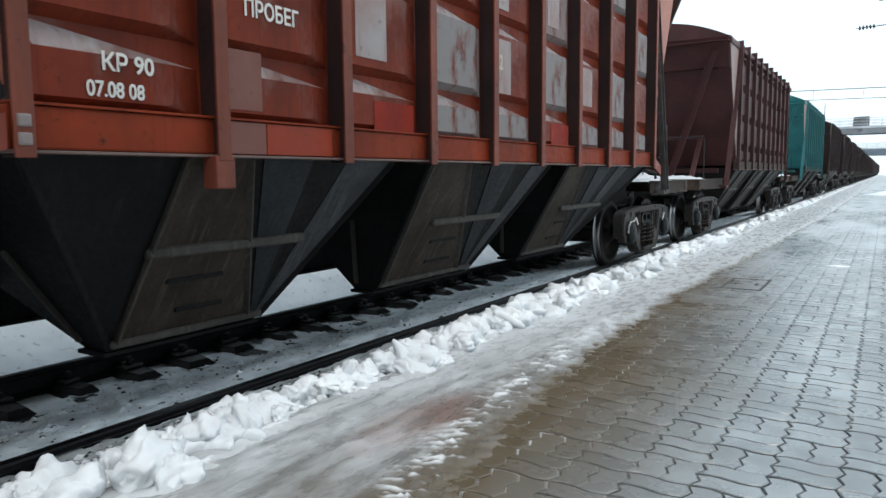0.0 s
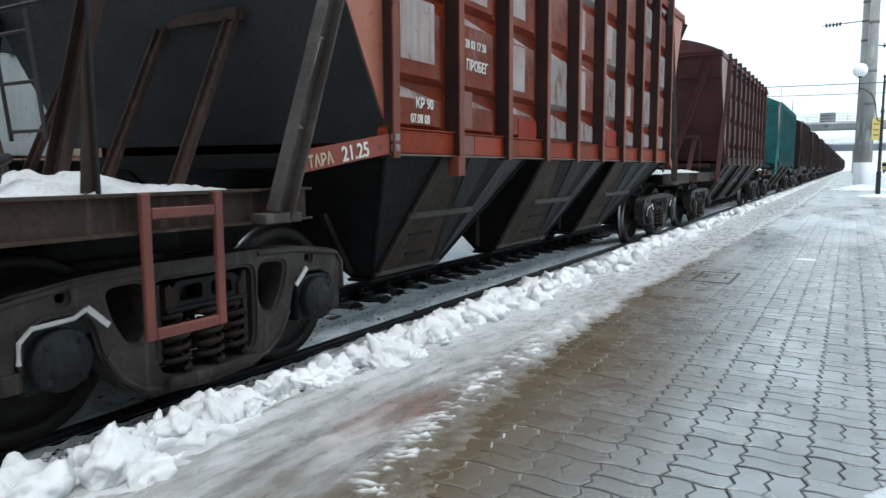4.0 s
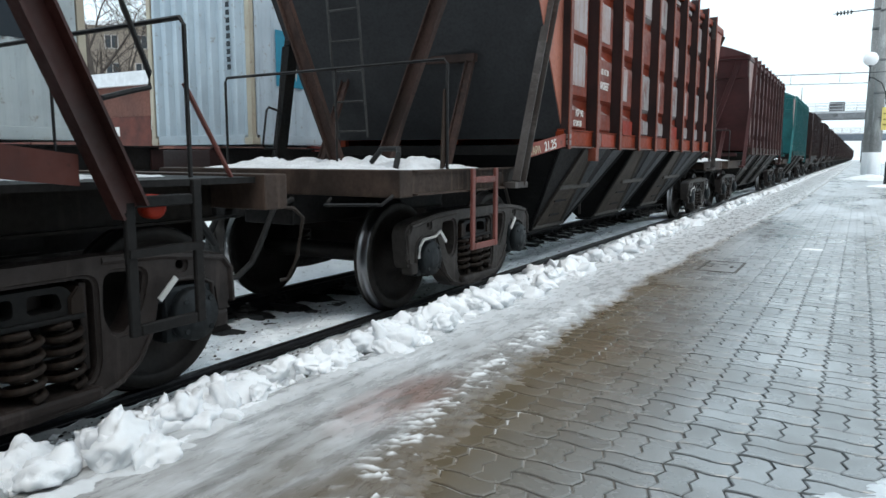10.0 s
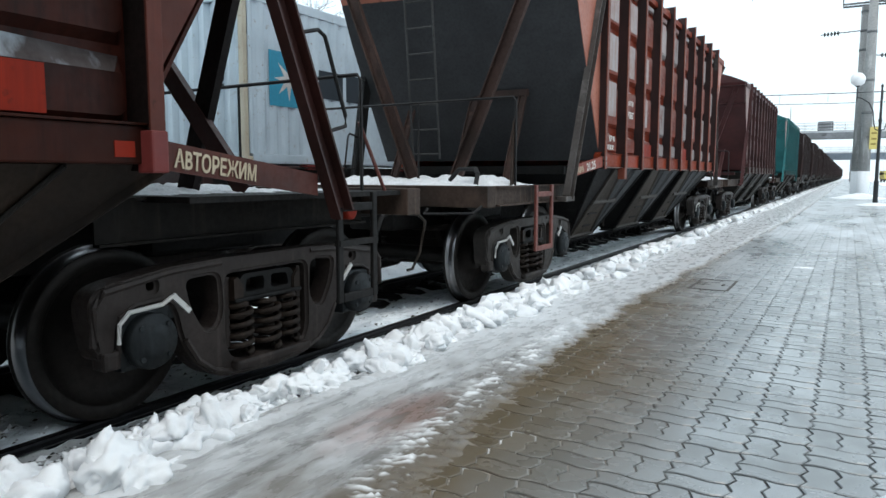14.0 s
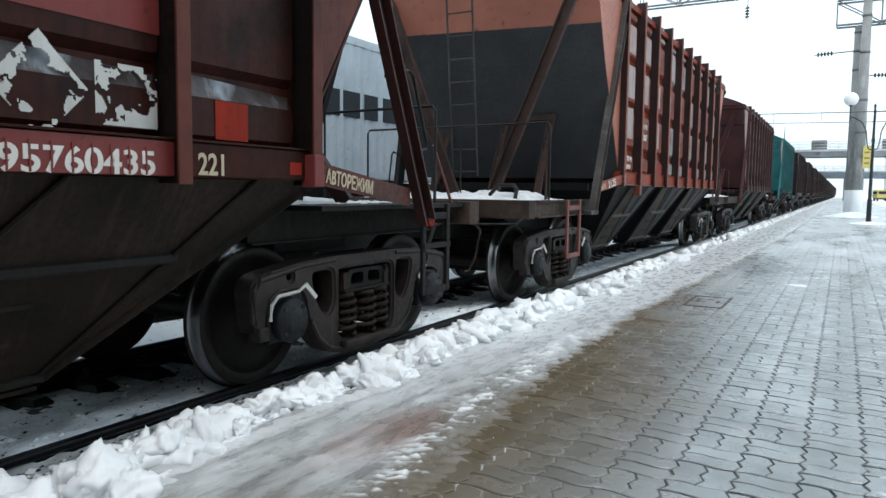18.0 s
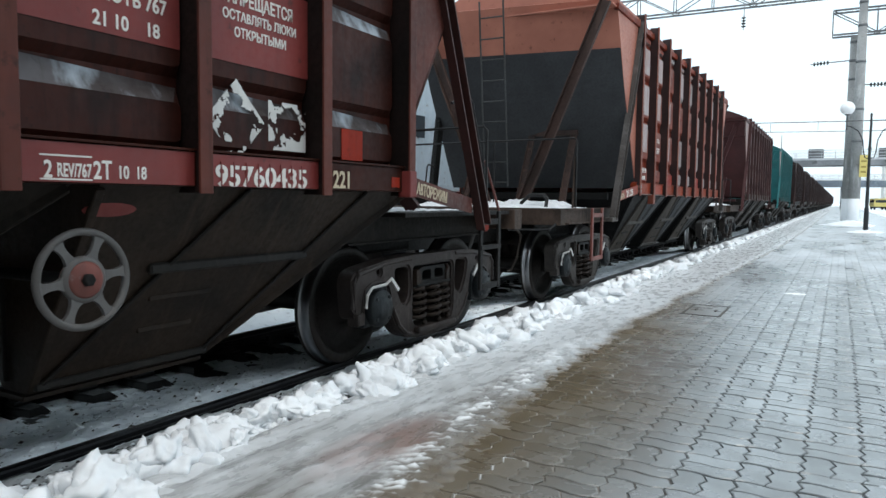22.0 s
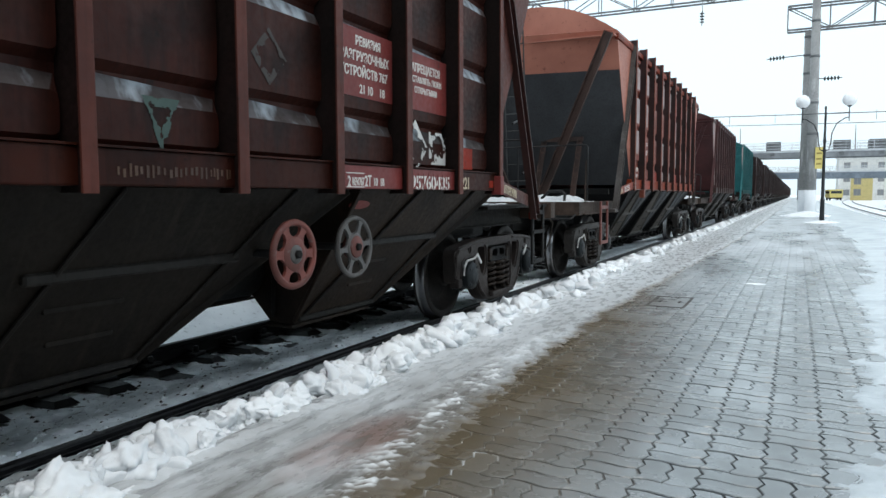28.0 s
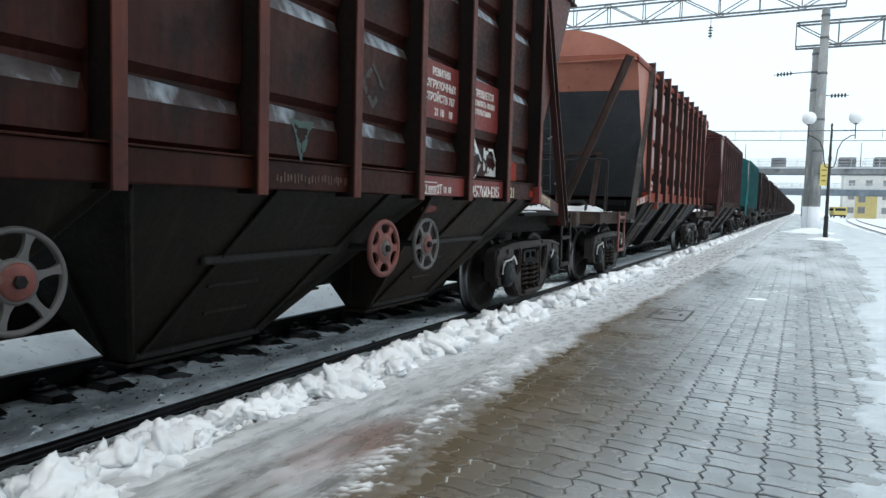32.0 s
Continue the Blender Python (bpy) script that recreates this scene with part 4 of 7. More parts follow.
def bolster_end_mesh():
    """The bolster's end over the springs: a cast head with two rounded pockets."""
    bm = bmesh.new()
    edges = []
    loops = [([(-0.285, 0.60), (0.285, 0.60), (0.285, 0.66), (0.21, 0.745), (-0.21, 0.745), (-0.285, 0.66)], 0.03)]
    loops += [([(s * 0.03, 0.63), (s * 0.20, 0.63), (s * 0.18, 0.715), (s * 0.03, 0.72)], 0.03) for s in (1, -1)]
    for pts, r in loops:
        v = [bm.verts.new((0.86, p.x, p.y)) for p in round_loop([Vector(q) for q in pts], r)]
        edges += [bm.edges.new((a, b)) for a, b in zip(v, v[1:] + v[:1])]
    bmesh.ops.triangle_fill(bm, edges=edges, use_beauty=True)
    r = bmesh.ops.extrude_face_region(bm, geom=list(bm.faces))
    for g in r["geom"]:
        if isinstance(g, bmesh.types.BMVert):
            g.co.x = 1.075
    box(bm, 0.86, 1.10, -0.30, 0.30, 0.575, 0.603, bevel=0.01)
    return mesh_of(bm, "bolster_end", SOOT)


def axle_box_mesh():
    bm = bmesh.new()
    box(bm, 0.96, 1.10, -0.165, 0.165, 0.33, 0.645, bevel=0.03)
    box(bm, 0.97, 1.08, -0.20, 0.20, 0.56, 0.62, bevel=0.01)
    lathe(bm, [(1.05, 0.150), (1.15, 0.150), (1.165, 0.143), (1.17, 0.10), (1.185, 0.092), (1.187, 0.04)], seg=28, at=(0, 0, WHEEL_R))
    for k in range(4):
        a = math.pi / 4 + k * math.pi / 2
        lathe(bm, [(1.15, 0.016), (1.178, 0.016)], seg=6, at=(0, 0.118 * math.cos(a), WHEEL_R + 0.118 * math.sin(a)))
    return mesh_of(bm, "axle_box", CAP)


WHEEL_MESH, SIDE_FRAME, SPRING_MESH, AXLE_BOX, WEDGE, BOLSTER_END = wheel_mesh(), side_frame_mesh(), spring_mesh(), axle_box_mesh(), wedge_mesh(), bolster_end_mesh()
WHEELSETS = []


def bogie(wagon, y, detail=2, pale=False, whites=False):
    bm = bmesh.new()
    box(bm, -1.0, 1.0, -0.18, 0.18, 0.56, 0.72, bevel=0.03)
    box(bm, -0.35, 0.35, -0.32, 0.32, 0.68, 0.84, bevel=0.02)
    for s in (-1, 1):
        beam(bm, (-0.9, s * 0.45, 0.42), (0.9, s * 0.45, 0.42), 0.05, 0.10, (0, 0, 1))
        beam(bm, (0, s * 0.3, 0.75), (0, s * 0.05, 0.36), 0.08, 0.06)
        beam(bm, (-0.82, s * 0.14, 0.42), (0.82, s * 0.14, 0.42), 0.34, 0.05, (0, 0, 1))
    b = part("bogie", bm, BOGIE, wagon)
    b.location = (0, y, 0)
    for s in (1, -1) if detail else (1,):
        t = (0, 0, 0 if s > 0 else math.pi)
        f = share("side_frame", SIDE_FRAME, b, (s * 0.055, 0, 0), t)
        if pale:
            f.material_slots[0].link = "OBJECT"
            f.material_slots[0].material = BOGIE_PALE
        for k in (-1, 1):
            share("axle_box", AXLE_BOX, b, (s * 0.04, k * AXLE, 0), t)
        if detail > 1 or s > 0:
            for k in (-0.215, 0.0, 0.215):
                share("spring", SPRING_MESH, b, (s * (1.105 if k == 0 else 1.075), k, -0.010))
            share("bolster_end", BOLSTER_END, b, (s * 0.05, 0, 0), t)
            for k in (-1, 1):
                share("friction_wedge", WEDGE, b, (s * 1.07, k * 0.225, -0.01), (0, 0, 0 if k > 0 else math.pi))
        if whites and s > 0:
            for k in (-1, 1):
                bm = bmesh.new()
                y0 = k * AXLE
                if k < 0:
                    tube(bm, [(1.185, y0 - k * -0.20, 0.50), (1.195, y0 - k * -0.20, 0.60), (1.195, y0 - k * -0.14, 0.655), (1.195, y0 + k * -0.06, 0.665), (1.195, y0 + k * -0.13, 0.70)], 0.012, 6)
                beam(bm, (1.195, y0 + k * -0.13, 0.705), (1.195, y0 + k * -0.24, 0.60), 0.012, 0.03)
                part("bracket", bm, PAINT_WHITE, b, "white-painted bracket over the axle box")
    for k in (-1, 1):
        WHEELSETS.append(wheelset_parts(wagon, y + k * AXLE))
    return b


def handwheel(parent, y, z, x, rim, hub, r=0.224, disc=0.112, band=0.044, waist=0.024, turn=-0.02, cap=0.064, nut=None):
    """Cast brake wheel: rim, six flared spokes with rounded holes between them, a middle disc, a hub."""
    bm = bmesh.new()
    w0 = r - band
    lathe(bm, [(-0.014, w0 + 0.004), (-0.020, w0 + 0.016), (-0.015, r - 0.005), (0.0, r), (0.015, r - 0.005), (0.020, w0 + 0.016), (0.014, w0 + 0.004), (0.0, w0)], seg=48, close=True)
    w = part("handwheel", bm, rim, parent)
    w.location = (x, y, z)
    bm = bmesh.new()
    flare = waist * 0.95
    gap = w0 - disc
    rows = [(disc - 0.008 + (gap + 0.014) * q / 8, waist + flare * abs(q / 4 - 1) ** 2.5) for q in range(9)]
    low, high = [[[bm.verts.new((h, d, k * v)) for d, v in rows] for k in (-1, 1)] for h in (-0.011, 0.011)]
    n = len(rows)
    for q in range(n - 1):
        bm.faces.new((low[0][q], low[1][q], low[1][q + 1], low[0][q + 1]))
        bm.faces.new((high[0][q], high[0][q + 1], high[1][q + 1], high[1][q]))
        for k in (0, 1):
            bm.faces.new((low[k][q], low[k][q + 1], high[k][q + 1], high[k][q]))
    spoke = mesh_of(bm, "spoke", rim)
    for k in range(6):
        share("spoke", spoke, w, (0, 0, 0), (k * math.pi / 3 + turn, 0, 0))
    bm = bmesh.new()
    lathe(bm, [(-0.014, cap - 0.012), (-0.014, disc - 0.006), (-0.006, disc), (0.008, disc), (0.015, disc - 0.008), (0.020, cap + 0.004), (0.020, cap - 0.012)], seg=36, close=True)
    part("middle_disc", bm, rim, w)
    bm = bmesh.new()
    lathe(bm, [(-0.12, 0.03), (-0.05, 0.03), (-0.045, cap), (0.022, cap - 0.003), (0.030, cap - 0.014), (0.031, 0.030)], seg=24)
    part("hub", bm, hub, w)
    bm = bmesh.new()
    lathe(bm, [(0.029, 0.030), (0.050, 0.028), (0.054, 0.020)], seg=6)
    part("nut", bm, nut or SOOT, w)
    return w


def platform_end(w, s, frame_mat, snow=True, sx=(1, -1), long=False):
    """Open end of the wagon: end beam, side beams, floor, coupler; s is +1 for the front end."""
    bm = bmesh.new()
    box(bm, -1.36, 1.36, min(s * 6.56, s * 6.75), max(s * 6.56, s * 6.75), 1.04, 1.25, bevel=0.012)
    part("end_beam", bm, frame_mat, w)
    for k in sx:
        bm = bmesh.new()
        y0, y1 = sorted((s * 6.555, s * (4.2 if long else 4.45)))
        if long:
            angle_bar(bm, (k * 0.90, y0, 1.10), (k * 0.90, y1, 1.10), 0.26, 0.016, (0, 0, 1), (k, 0, 0), 0.22)
        else:
            angle_bar(bm, (k * 1.33, y0, 1.15), (k * 1.33, y1, 1.15), 0.20, 0.016, (0, 0, 1), (k, 0, 0), 0.35)
        # the long, recessed beam takes a darker steel in place of shade
        part("side_beam", bm, CHUTE_A if long else frame_mat, w)
    bm = bmesh.new()
    box(bm, -1.30, 1.30, *sorted((s * 4.5, s * 6.55)), 1.20, 1.235)
    part("platform_floor", bm, SOOT, w)
    bm = bmesh.new()
    box(bm, -0.28, 0.28, *sorted((s * 3.2, s * 6.74)), 0.78, 1.195, bevel=0.02)
    box(bm, -0.6, 0.6, *sorted((s * 4.8, s * 5.7)), 0.84, 1.15, bevel=0.03)
    part("centre_sill", bm, SOOT, w)
    bm = bmesh.new()
    box(bm, -0.11, 0.11, *sorted((s * 6.74, s * 7.2)), 0.93, 1.15, bevel=0.03)
    box(bm, -0.19, 0.15, *sorted((s * 7.12, s * 7.40)), 0.87, 1.20, bevel=0.05)
    box(bm, 0.08, 0.20, *sorted((s * 7.28, s * 7.48)), 0.90, 1.17, bevel=0.04)
    part("coupler", bm, SOOT, w)
    bm = bmesh.new()
    tube(bm, [(0.3 * s, s * 6.75, 0.98), (0.32 * s, s * 6.95, 0.93), (0.26 * s, s * 7.15, 0.72), (0.12 * s, s * 7.3, 0.62), (0, s * 7.36, 0.64)], 0.028, 8)
    part("brake_hose", bm, RUBBER, w)


def slide(w, before, dy):
    """Moves those parts of a wagon that are new along it."""
    for ob in w.children:
        if ob not in before:
            ob.location.y += dy


def end_struts(w, s, cy, zt, mat, strut_mat, foot=0.95, head=-0.02, corner_mat=None, rail=2.15, head_y=1.06, vee=(0.30, 1.02, 1.25), posts=(0.86, -0.86), post_y=(1.50, 0.62), far=None):
    """Slanted struts that carry the overhanging end of the hopper body; far: foot and head of the corner strut on the other side."""
    for k in (1, -1):
        f0, h0 = far if far and k < 0 else (foot, head)
        bm = bmesh.new()
        angle_bar(bm, (k * 1.43, s * (cy + f0), 1.10), (k * 1.508, s * (cy + h0), zt - 0.04), 0.15, 0.014, (0, 1, 0), (k, 0, 0), 0.55)
        part("corner_strut", bm, SOOT if far and k < 0 else corner_mat or strut_mat, w)
        if rail:
            bm = bmesh.new()
            box(bm, *sorted((k * 1.37, k * 1.50)), *sorted((s * (cy + f0 - 0.16), s * (cy + f0 + 0.14))), 1.05, 1.11, bevel=0.01)
            part("strut_foot", bm, corner_mat or strut_mat, w)
        bm = bmesh.new()
        angle_bar(bm, (k * vee[0], s * (cy + vee[1]), 1.24), (k * vee[2], s * (cy + head_y), zt - 0.10), 0.15, 0.014, (1, 0, 0), (0, s, 0))
        part("diagonal_strut", bm, strut_mat, w)
    y1 = cy + post_y[1]
    for x in posts:
        bm = bmesh.new()
        angle_bar(bm, (x * 1.02, s * (cy + post_y[0]), 1.24), (x, s * y1, (rail or 2.12) - 0.02), 0.10, 0.012, (1, 0, 0), (0, s, 0))
        part("post", bm, strut_mat, w)
    if not rail:
        return
    bm = bmesh.new()
    beam(bm, (min(posts) - 0.05, s * y1, rail), (max(posts) + 0.05, s * y1, rail), 0.08, 0.08, (0, 0, 1))
    part("cross_rail", bm, strut_mat, w)
    bm = bmesh.new()
    beam(bm, (-1.2, s * (cy + 0.42), 1.42), (1.2, s * (cy + 0.42), 1.42), 0.10, 0.08, (0, 0, 1))
    part("cross_rail", bm, mat, w)


def ladder(w, s, cy, zt, x=-0.15, foot=0.70, head=1.30):
    bm = bmesh.new()
    lo, hi = (s * (cy + foot), 1.55), (s * (cy + head), zt + 0.05)
    for k in (-0.19, 0.19):
        tube(bm, [(x + k, *lo), (x + k, *hi)], 0.014, 6)
    for i in range(9):
        f = (i + 0.2) / 9
        y, z = lo[0] + (hi[0] - lo[0]) * f, lo[1] + (hi[1] - lo[1]) * f
        tube(bm, [(x - 0.19, y, z), (x + 0.19, y, z)], 0.011, 6)
    part("ladder", bm, LADDER, w)


def end_handrail(w, s, y=6.5, top=2.08, far=-1.22):
    bm = bmesh.new()
    tube(bm, [(1.22, s * y, 1.24), (1.22, s * y, top - 0.04), (1.19, s * y, top), (far + 0.03, s * y, top - 0.02), (far, s * y, top - 0.06), (far, s * y, 1.24)], 0.014, 6)
    tube(bm, [(0.0, s * y, 1.24), (0.0, s * y, top - 0.01)], 0.011, 6)
    part("handrail", bm, HANDRAIL, w)


def hopper_chute(w, top, bottom, z_top, mat, plate_mat, rib_mat, z_bot=0.42, x_bot=0.80, ridge=0.96, detail=2, sheets=((0.36, 0.80, 0.03, 0.97, None),), z_mid=1.0):
    """One funnel under the body: it parts over the track's middle into two legs, each tapering to a gate inside a rail."""
    xt, xb, x_in = 1.49, x_bot, 0.58

    def ends(z):
        """The funnel's two ends at a height."""
        f = (z_top - z) / (z_top - z_bot)
        return [a + (b - a) * f for a, b in zip(top, bottom)]

    def on(k, y, z, off=0.0):
        """A point of the sloping flank: y from 0 to 1 across it."""
        f = (z_top - z) / (z_top - z_bot)
        a, b = ends(z)
        return (k * (xt + (xb - xt) * f + off), a + (b - a) * y, z + off * 0.6)
    c = None
    for k in (1, -1):
        bm = bmesh.new()
        rings = []
        for z, x0 in ((z_bot, x_in), (z_mid, 0.0), (z_top, 0.0)):
            x1 = abs(on(1, 0, z)[0])
            a, b = ends(z)
            rings.append([bm.verts.new(p) for p in ((k * x0, a, z), (k * x1, a, z), (k * x1, b, z), (k * x0, b, z))])
        for lo, hi in zip(rings, rings[1:]):
            for i in range(4):
                bm.faces.new((lo[i], lo[(i + 1) % 4], hi[(i + 1) % 4], hi[i]))
        bm.faces.new(rings[0][::-1])
        bm.faces.new(rings[2])
        leg = part("chute", bm, mat, w)
        c = c or leg
        if k < 0 and detail < 2:
            continue
        # the sheets welded on the flank, each between its two slanting edges; the first has flat bars along it
        if detail:
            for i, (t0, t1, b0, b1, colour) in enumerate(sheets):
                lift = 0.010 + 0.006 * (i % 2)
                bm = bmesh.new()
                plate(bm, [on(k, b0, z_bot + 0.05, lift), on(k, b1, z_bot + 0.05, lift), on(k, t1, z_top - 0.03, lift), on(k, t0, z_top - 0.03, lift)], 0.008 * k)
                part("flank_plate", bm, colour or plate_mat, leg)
            t0, t1, b0, b1, colour = sheets[0]
            for y0, y1 in ((b0, t0), (b1, t1)):
                bm = bmesh.new()
                beam(bm, on(k, y0, z_bot + 0.02, 0.02), on(k, y1, z_top - 0.04, 0.02), 0.045, 0.022, (k, 0, 0.6), 0.005)
                part("flank_rib", bm, rib_mat, leg)
            # end faces: a fold rib down the middle and a bar along each sloping edge
            for e in (0, 1):
                ya, yb = ends(z_bot + 0.05)[e], ends(z_mid)[e]
                o = -0.012 if e == 0 else 0.012
                bm = bmesh.new()
                beam(bm, (k * 0.62, ya + o, z_bot + 0.05), (k * 0.66, yb + o, z_mid), 0.035, 0.03, (1, 0, 0), 0.004)
                part("end_rib", bm, rib_mat, leg)
                bm = bmesh.new()
                beam(bm, on(k, e, z_bot + 0.02, 0.008), on(k, e, z_top - 0.04, 0.008), 0.03, 0.05, (k, 0, 0.6), 0.005)
                part("edge_angle", bm, mat, leg)
            bm = bmesh.new()
            beam(bm, on(k, 0.30, ridge - 0.17, 0.012), on(k, 0.55, ridge - 0.17, 0.012), 0.03, 0.02, (0, 0, 1), 0.004)
            part("grip", bm, mat, leg)
            bm = bmesh.new()
            beam(bm, on(k, 0.36, ridge - 0.36, 0.012), on(k, 0.62, ridge - 0.36, 0.012), 0.03, 0.02, (0, 0, 1), 0.004)
            part("grip", bm, mat, leg)
        bm = bmesh.new()
        beam(bm, on(k, 0.22, ridge, 0.02), on(k, 0.86, ridge, 0.02), 0.06, 0.05, (0, 0, 1), 0.012)
        part("stiffener", bm, rib_mat, leg)
        bm = bmesh.new()
        beam(bm, on(k, 0.0, z_bot + 0.03, 0.02), on(k, 1.0, z_bot + 0.03, 0.02), 0.045, 0.05, (0, 0, 1), 0.01)
        part("gate_lip", bm, rib_mat, leg)
        if detail:
            bm = bmesh.new()
            y0, y1 = ends(z_bot)
            box(bm, *sorted((k * (x_in - 0.02), k * (xb + 0.01))), y0 - 0.03, y1 + 0.03, z_bot - 0.03, z_bot - 0.004, bevel=0.006)
            part("gate_frame", bm, mat, leg)
    return c


def hopper_body(w, cy, posts, zb, zt, wall, post, end_low, end_high, roof, chute_mat, rib_mat, chutes, sill, over=1.12, flank=None, ridge_mat=None, detail=2, split=3.25, corner=None, skew=0.0, pale=None, web=None, crown=0.50, flanks=None, inset_y=0.07, panel=None, gate=0.42, sheets=None, bulge=0.052, deep=1.645, sill_x=1.58, flange=None, taper=0.12):
    """Body of a hopper wagon: side walls between posts, overhanging sloped ends, arched roof, funnels below."""
    ty = cy + over
    for k in (1, -1):
        bm = bmesh.new()
        prism(bm, [(-cy, zb), (cy, zb), (cy, zt), (-cy, zt)], k * 1.43, k * 1.45)
        side = part("side_wall", bm, wall, w)
        for s in (1, -1):
            bm = bmesh.new()
            prism(bm, [(s * cy, zb + 0.22), (s * (cy + over * 0.62), 3.1), (s * ty, zt), (s * cy, zt)], k * 1.475, k * 1.498)
            part("end_gusset", bm, pale if pale and k > 0 else end_high, w)
        if detail and (k > 0 or detail > 1):
            # raised panels between the posts, with sloped upper and lower edges, and small brackets beside the posts
            bays = [(a + 0.02, b - 0.02) for a, b in zip(posts, posts[1:])]
            wide = bays[0][1] - bays[0][0]
            cuts = [zb + 0.17, zb + 0.53, zb + 1.19, zb + 1.85, zb + 2.45, zt - 0.15]
            shapes = []
            for za, zc in zip(cuts, cuts[1:]):
                h = zc - za
                bm = bmesh.new()
                bevel = [(0, 0), (wide, 0), (wide - 0.01, h - taper), (0, h)]      # the upper slope runs out to a point
                inset = [(0.03, 0.045), (wide - inset_y, 0.045), (wide - inset_y, h - 0.125), (0.03, h - 0.125)]
                v0 = [bm.verts.new((0.0, a, b)) for a, b in bevel]
                v1 = [bm.verts.new((bulge, p.x, p.y)) for p in round_loop([Vector(q) for q in inset], 0.045, 3)]
                bm.faces.new(v1)
                n = len(v1)
                for q in range(4):
                    run = [v1[(q * 4 + d) % n] for d in range(4)]
                    for d in range(3):
                        bm.faces.new((v0[q], run[d], run[d + 1]))
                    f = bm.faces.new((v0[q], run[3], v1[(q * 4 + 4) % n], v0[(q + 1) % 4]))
                    # the upward slope gets the paler material, with sky light in its colour
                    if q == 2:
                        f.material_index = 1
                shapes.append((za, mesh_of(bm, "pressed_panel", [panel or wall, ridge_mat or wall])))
            for a, b in bays:
                for za, me in shapes:
                    share("pressed_panel", me, side, (k * 1.449, a if k > 0 else b, za), (0, 0, 0 if k > 0 else math.pi))
        for i, y in enumerate(posts):
            bm = bmesh.new()
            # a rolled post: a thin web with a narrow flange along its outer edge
            # shade behind the flange is put into the web's own darker material
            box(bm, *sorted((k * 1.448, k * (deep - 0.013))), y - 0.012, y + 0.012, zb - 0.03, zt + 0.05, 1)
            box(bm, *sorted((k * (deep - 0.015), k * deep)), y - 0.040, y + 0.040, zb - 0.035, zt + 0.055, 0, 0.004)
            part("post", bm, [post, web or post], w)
        bm = bmesh.new()
        box(bm, *sorted((k * 1.451, k * sill_x)), -cy - 0.03, cy + 0.03, zb, zb + 0.17, bevel=0.01)
        part("side_sill", bm, sill, w)
        bm = bmesh.new()
        box(bm, *sorted((k * 1.451, k * (sill_x + 0.012))), -cy - 0.02, cy + 0.02, zb + 0.172, zb + 0.184, bevel=0.003)
        part("sill_lip", bm, sill, w)
        if flange:
            bm = bmesh.new()
            box(bm, *sorted((k * 1.46, k * (sill_x + 0.025))), -cy - 0.03, cy + 0.03, zb - 0.016, zb - 0.003, bevel=0.003)
            part("sill_flange", bm, flange, w, "dusty lower flange of the sill")
        bm = bmesh.new()
        box(bm, *sorted((k * 1.46, k * 1.53)), -ty, ty, zt - 0.15, zt - 0.06, bevel=0.01)
        part("top_rail", bm, wall, w)
    for s in (1, -1):
        zs = split
        f = (zs - 3.1) / (zt - 3.1)
        ys = cy + over * (0.62 + 0.38 * f)
        bm = bmesh.new()
        q = skew if s < 0 else 0.0
        plate(bm, [(-1.53, s * (ys + q), zs), (1.49, s * ys, zs), (1.49, s * ty, zt), (-1.53, s * (ty + q), zt)], 0.02)
        part("end_wall", bm, end_high, w, "upper end wall in body colour")
        bm = bmesh.new()
        y31 = cy + over * 0.62
        plate(bm, [(-1.53, s * (y31 + q), 3.1), (1.49, s * y31, 3.1), (1.49, s * ys, zs), (-1.53, s * (ys + q), zs)], 0.02)
        plate(bm, [(-1.53, s * (cy - 0.05 + q), zb + 0.08), (1.49, s * (cy - 0.05), zb + 0.08), (1.49, s * y31, 3.1), (-1.53, s * (y31 + q), 3.1)], 0.02)
        part("end_wall", bm, end_low, w, "soot-black lower end wall")
    for s in (1, -1):
        bm = bmesh.new()
        beam(bm, (-1.50, s * (ty + 0.09), zt - 0.115), (1.50, s * (ty + 0.09), zt - 0.115), 0.020, 0.21, (0, 0, 1))
        part("end_ledge", bm, end_high, w)
    # arched roof
    bm = bmesh.new()
    arch = [(x, zt - 0.07 + (crown + 0.07) * (1 - (x / 1.52) ** 2)) for x in np.linspace(1.52, -1.52, 15)]
    rows = [[bm.verts.new((x, y, z)) for x, z in arch] for y in (-ty, ty)]
    for i in range(14):
        bm.faces.new((rows[0][i], rows[0][i + 1], rows[1][i + 1], rows[1][i])).smooth = True
    bm.faces.new(rows[0])
    bm.faces.new(rows[1][::-1])
    for y in np.linspace(-ty + 0.04, ty - 0.04, 10):
        for (xa, za), (xb, zb2) in zip(arch, arch[1:]):
            beam(bm, (xa, y, za + 0.02), (xb, y, zb2 + 0.02), 0.05, 0.04, (0, 1, 0))
    part("roof", bm, roof, w)
    for i, (top, bottom) in enumerate(chutes):
        hopper_chute(w, top, bottom, zb + 0.02, flanks[i] if flanks else chute_mat, flanks[i] if flanks else flank or chute_mat, rib_mat, z_bot=gate, detail=detail, sheets=sheets[i] if sheets else ((0.36, 0.80, 0.03, 0.97, None),))


def hopper_wagon(label, y, **k):
    return thing("hopper_wagon", label, "freight wagon", (TRACK_X, y, 0), "wagons of the moving train")


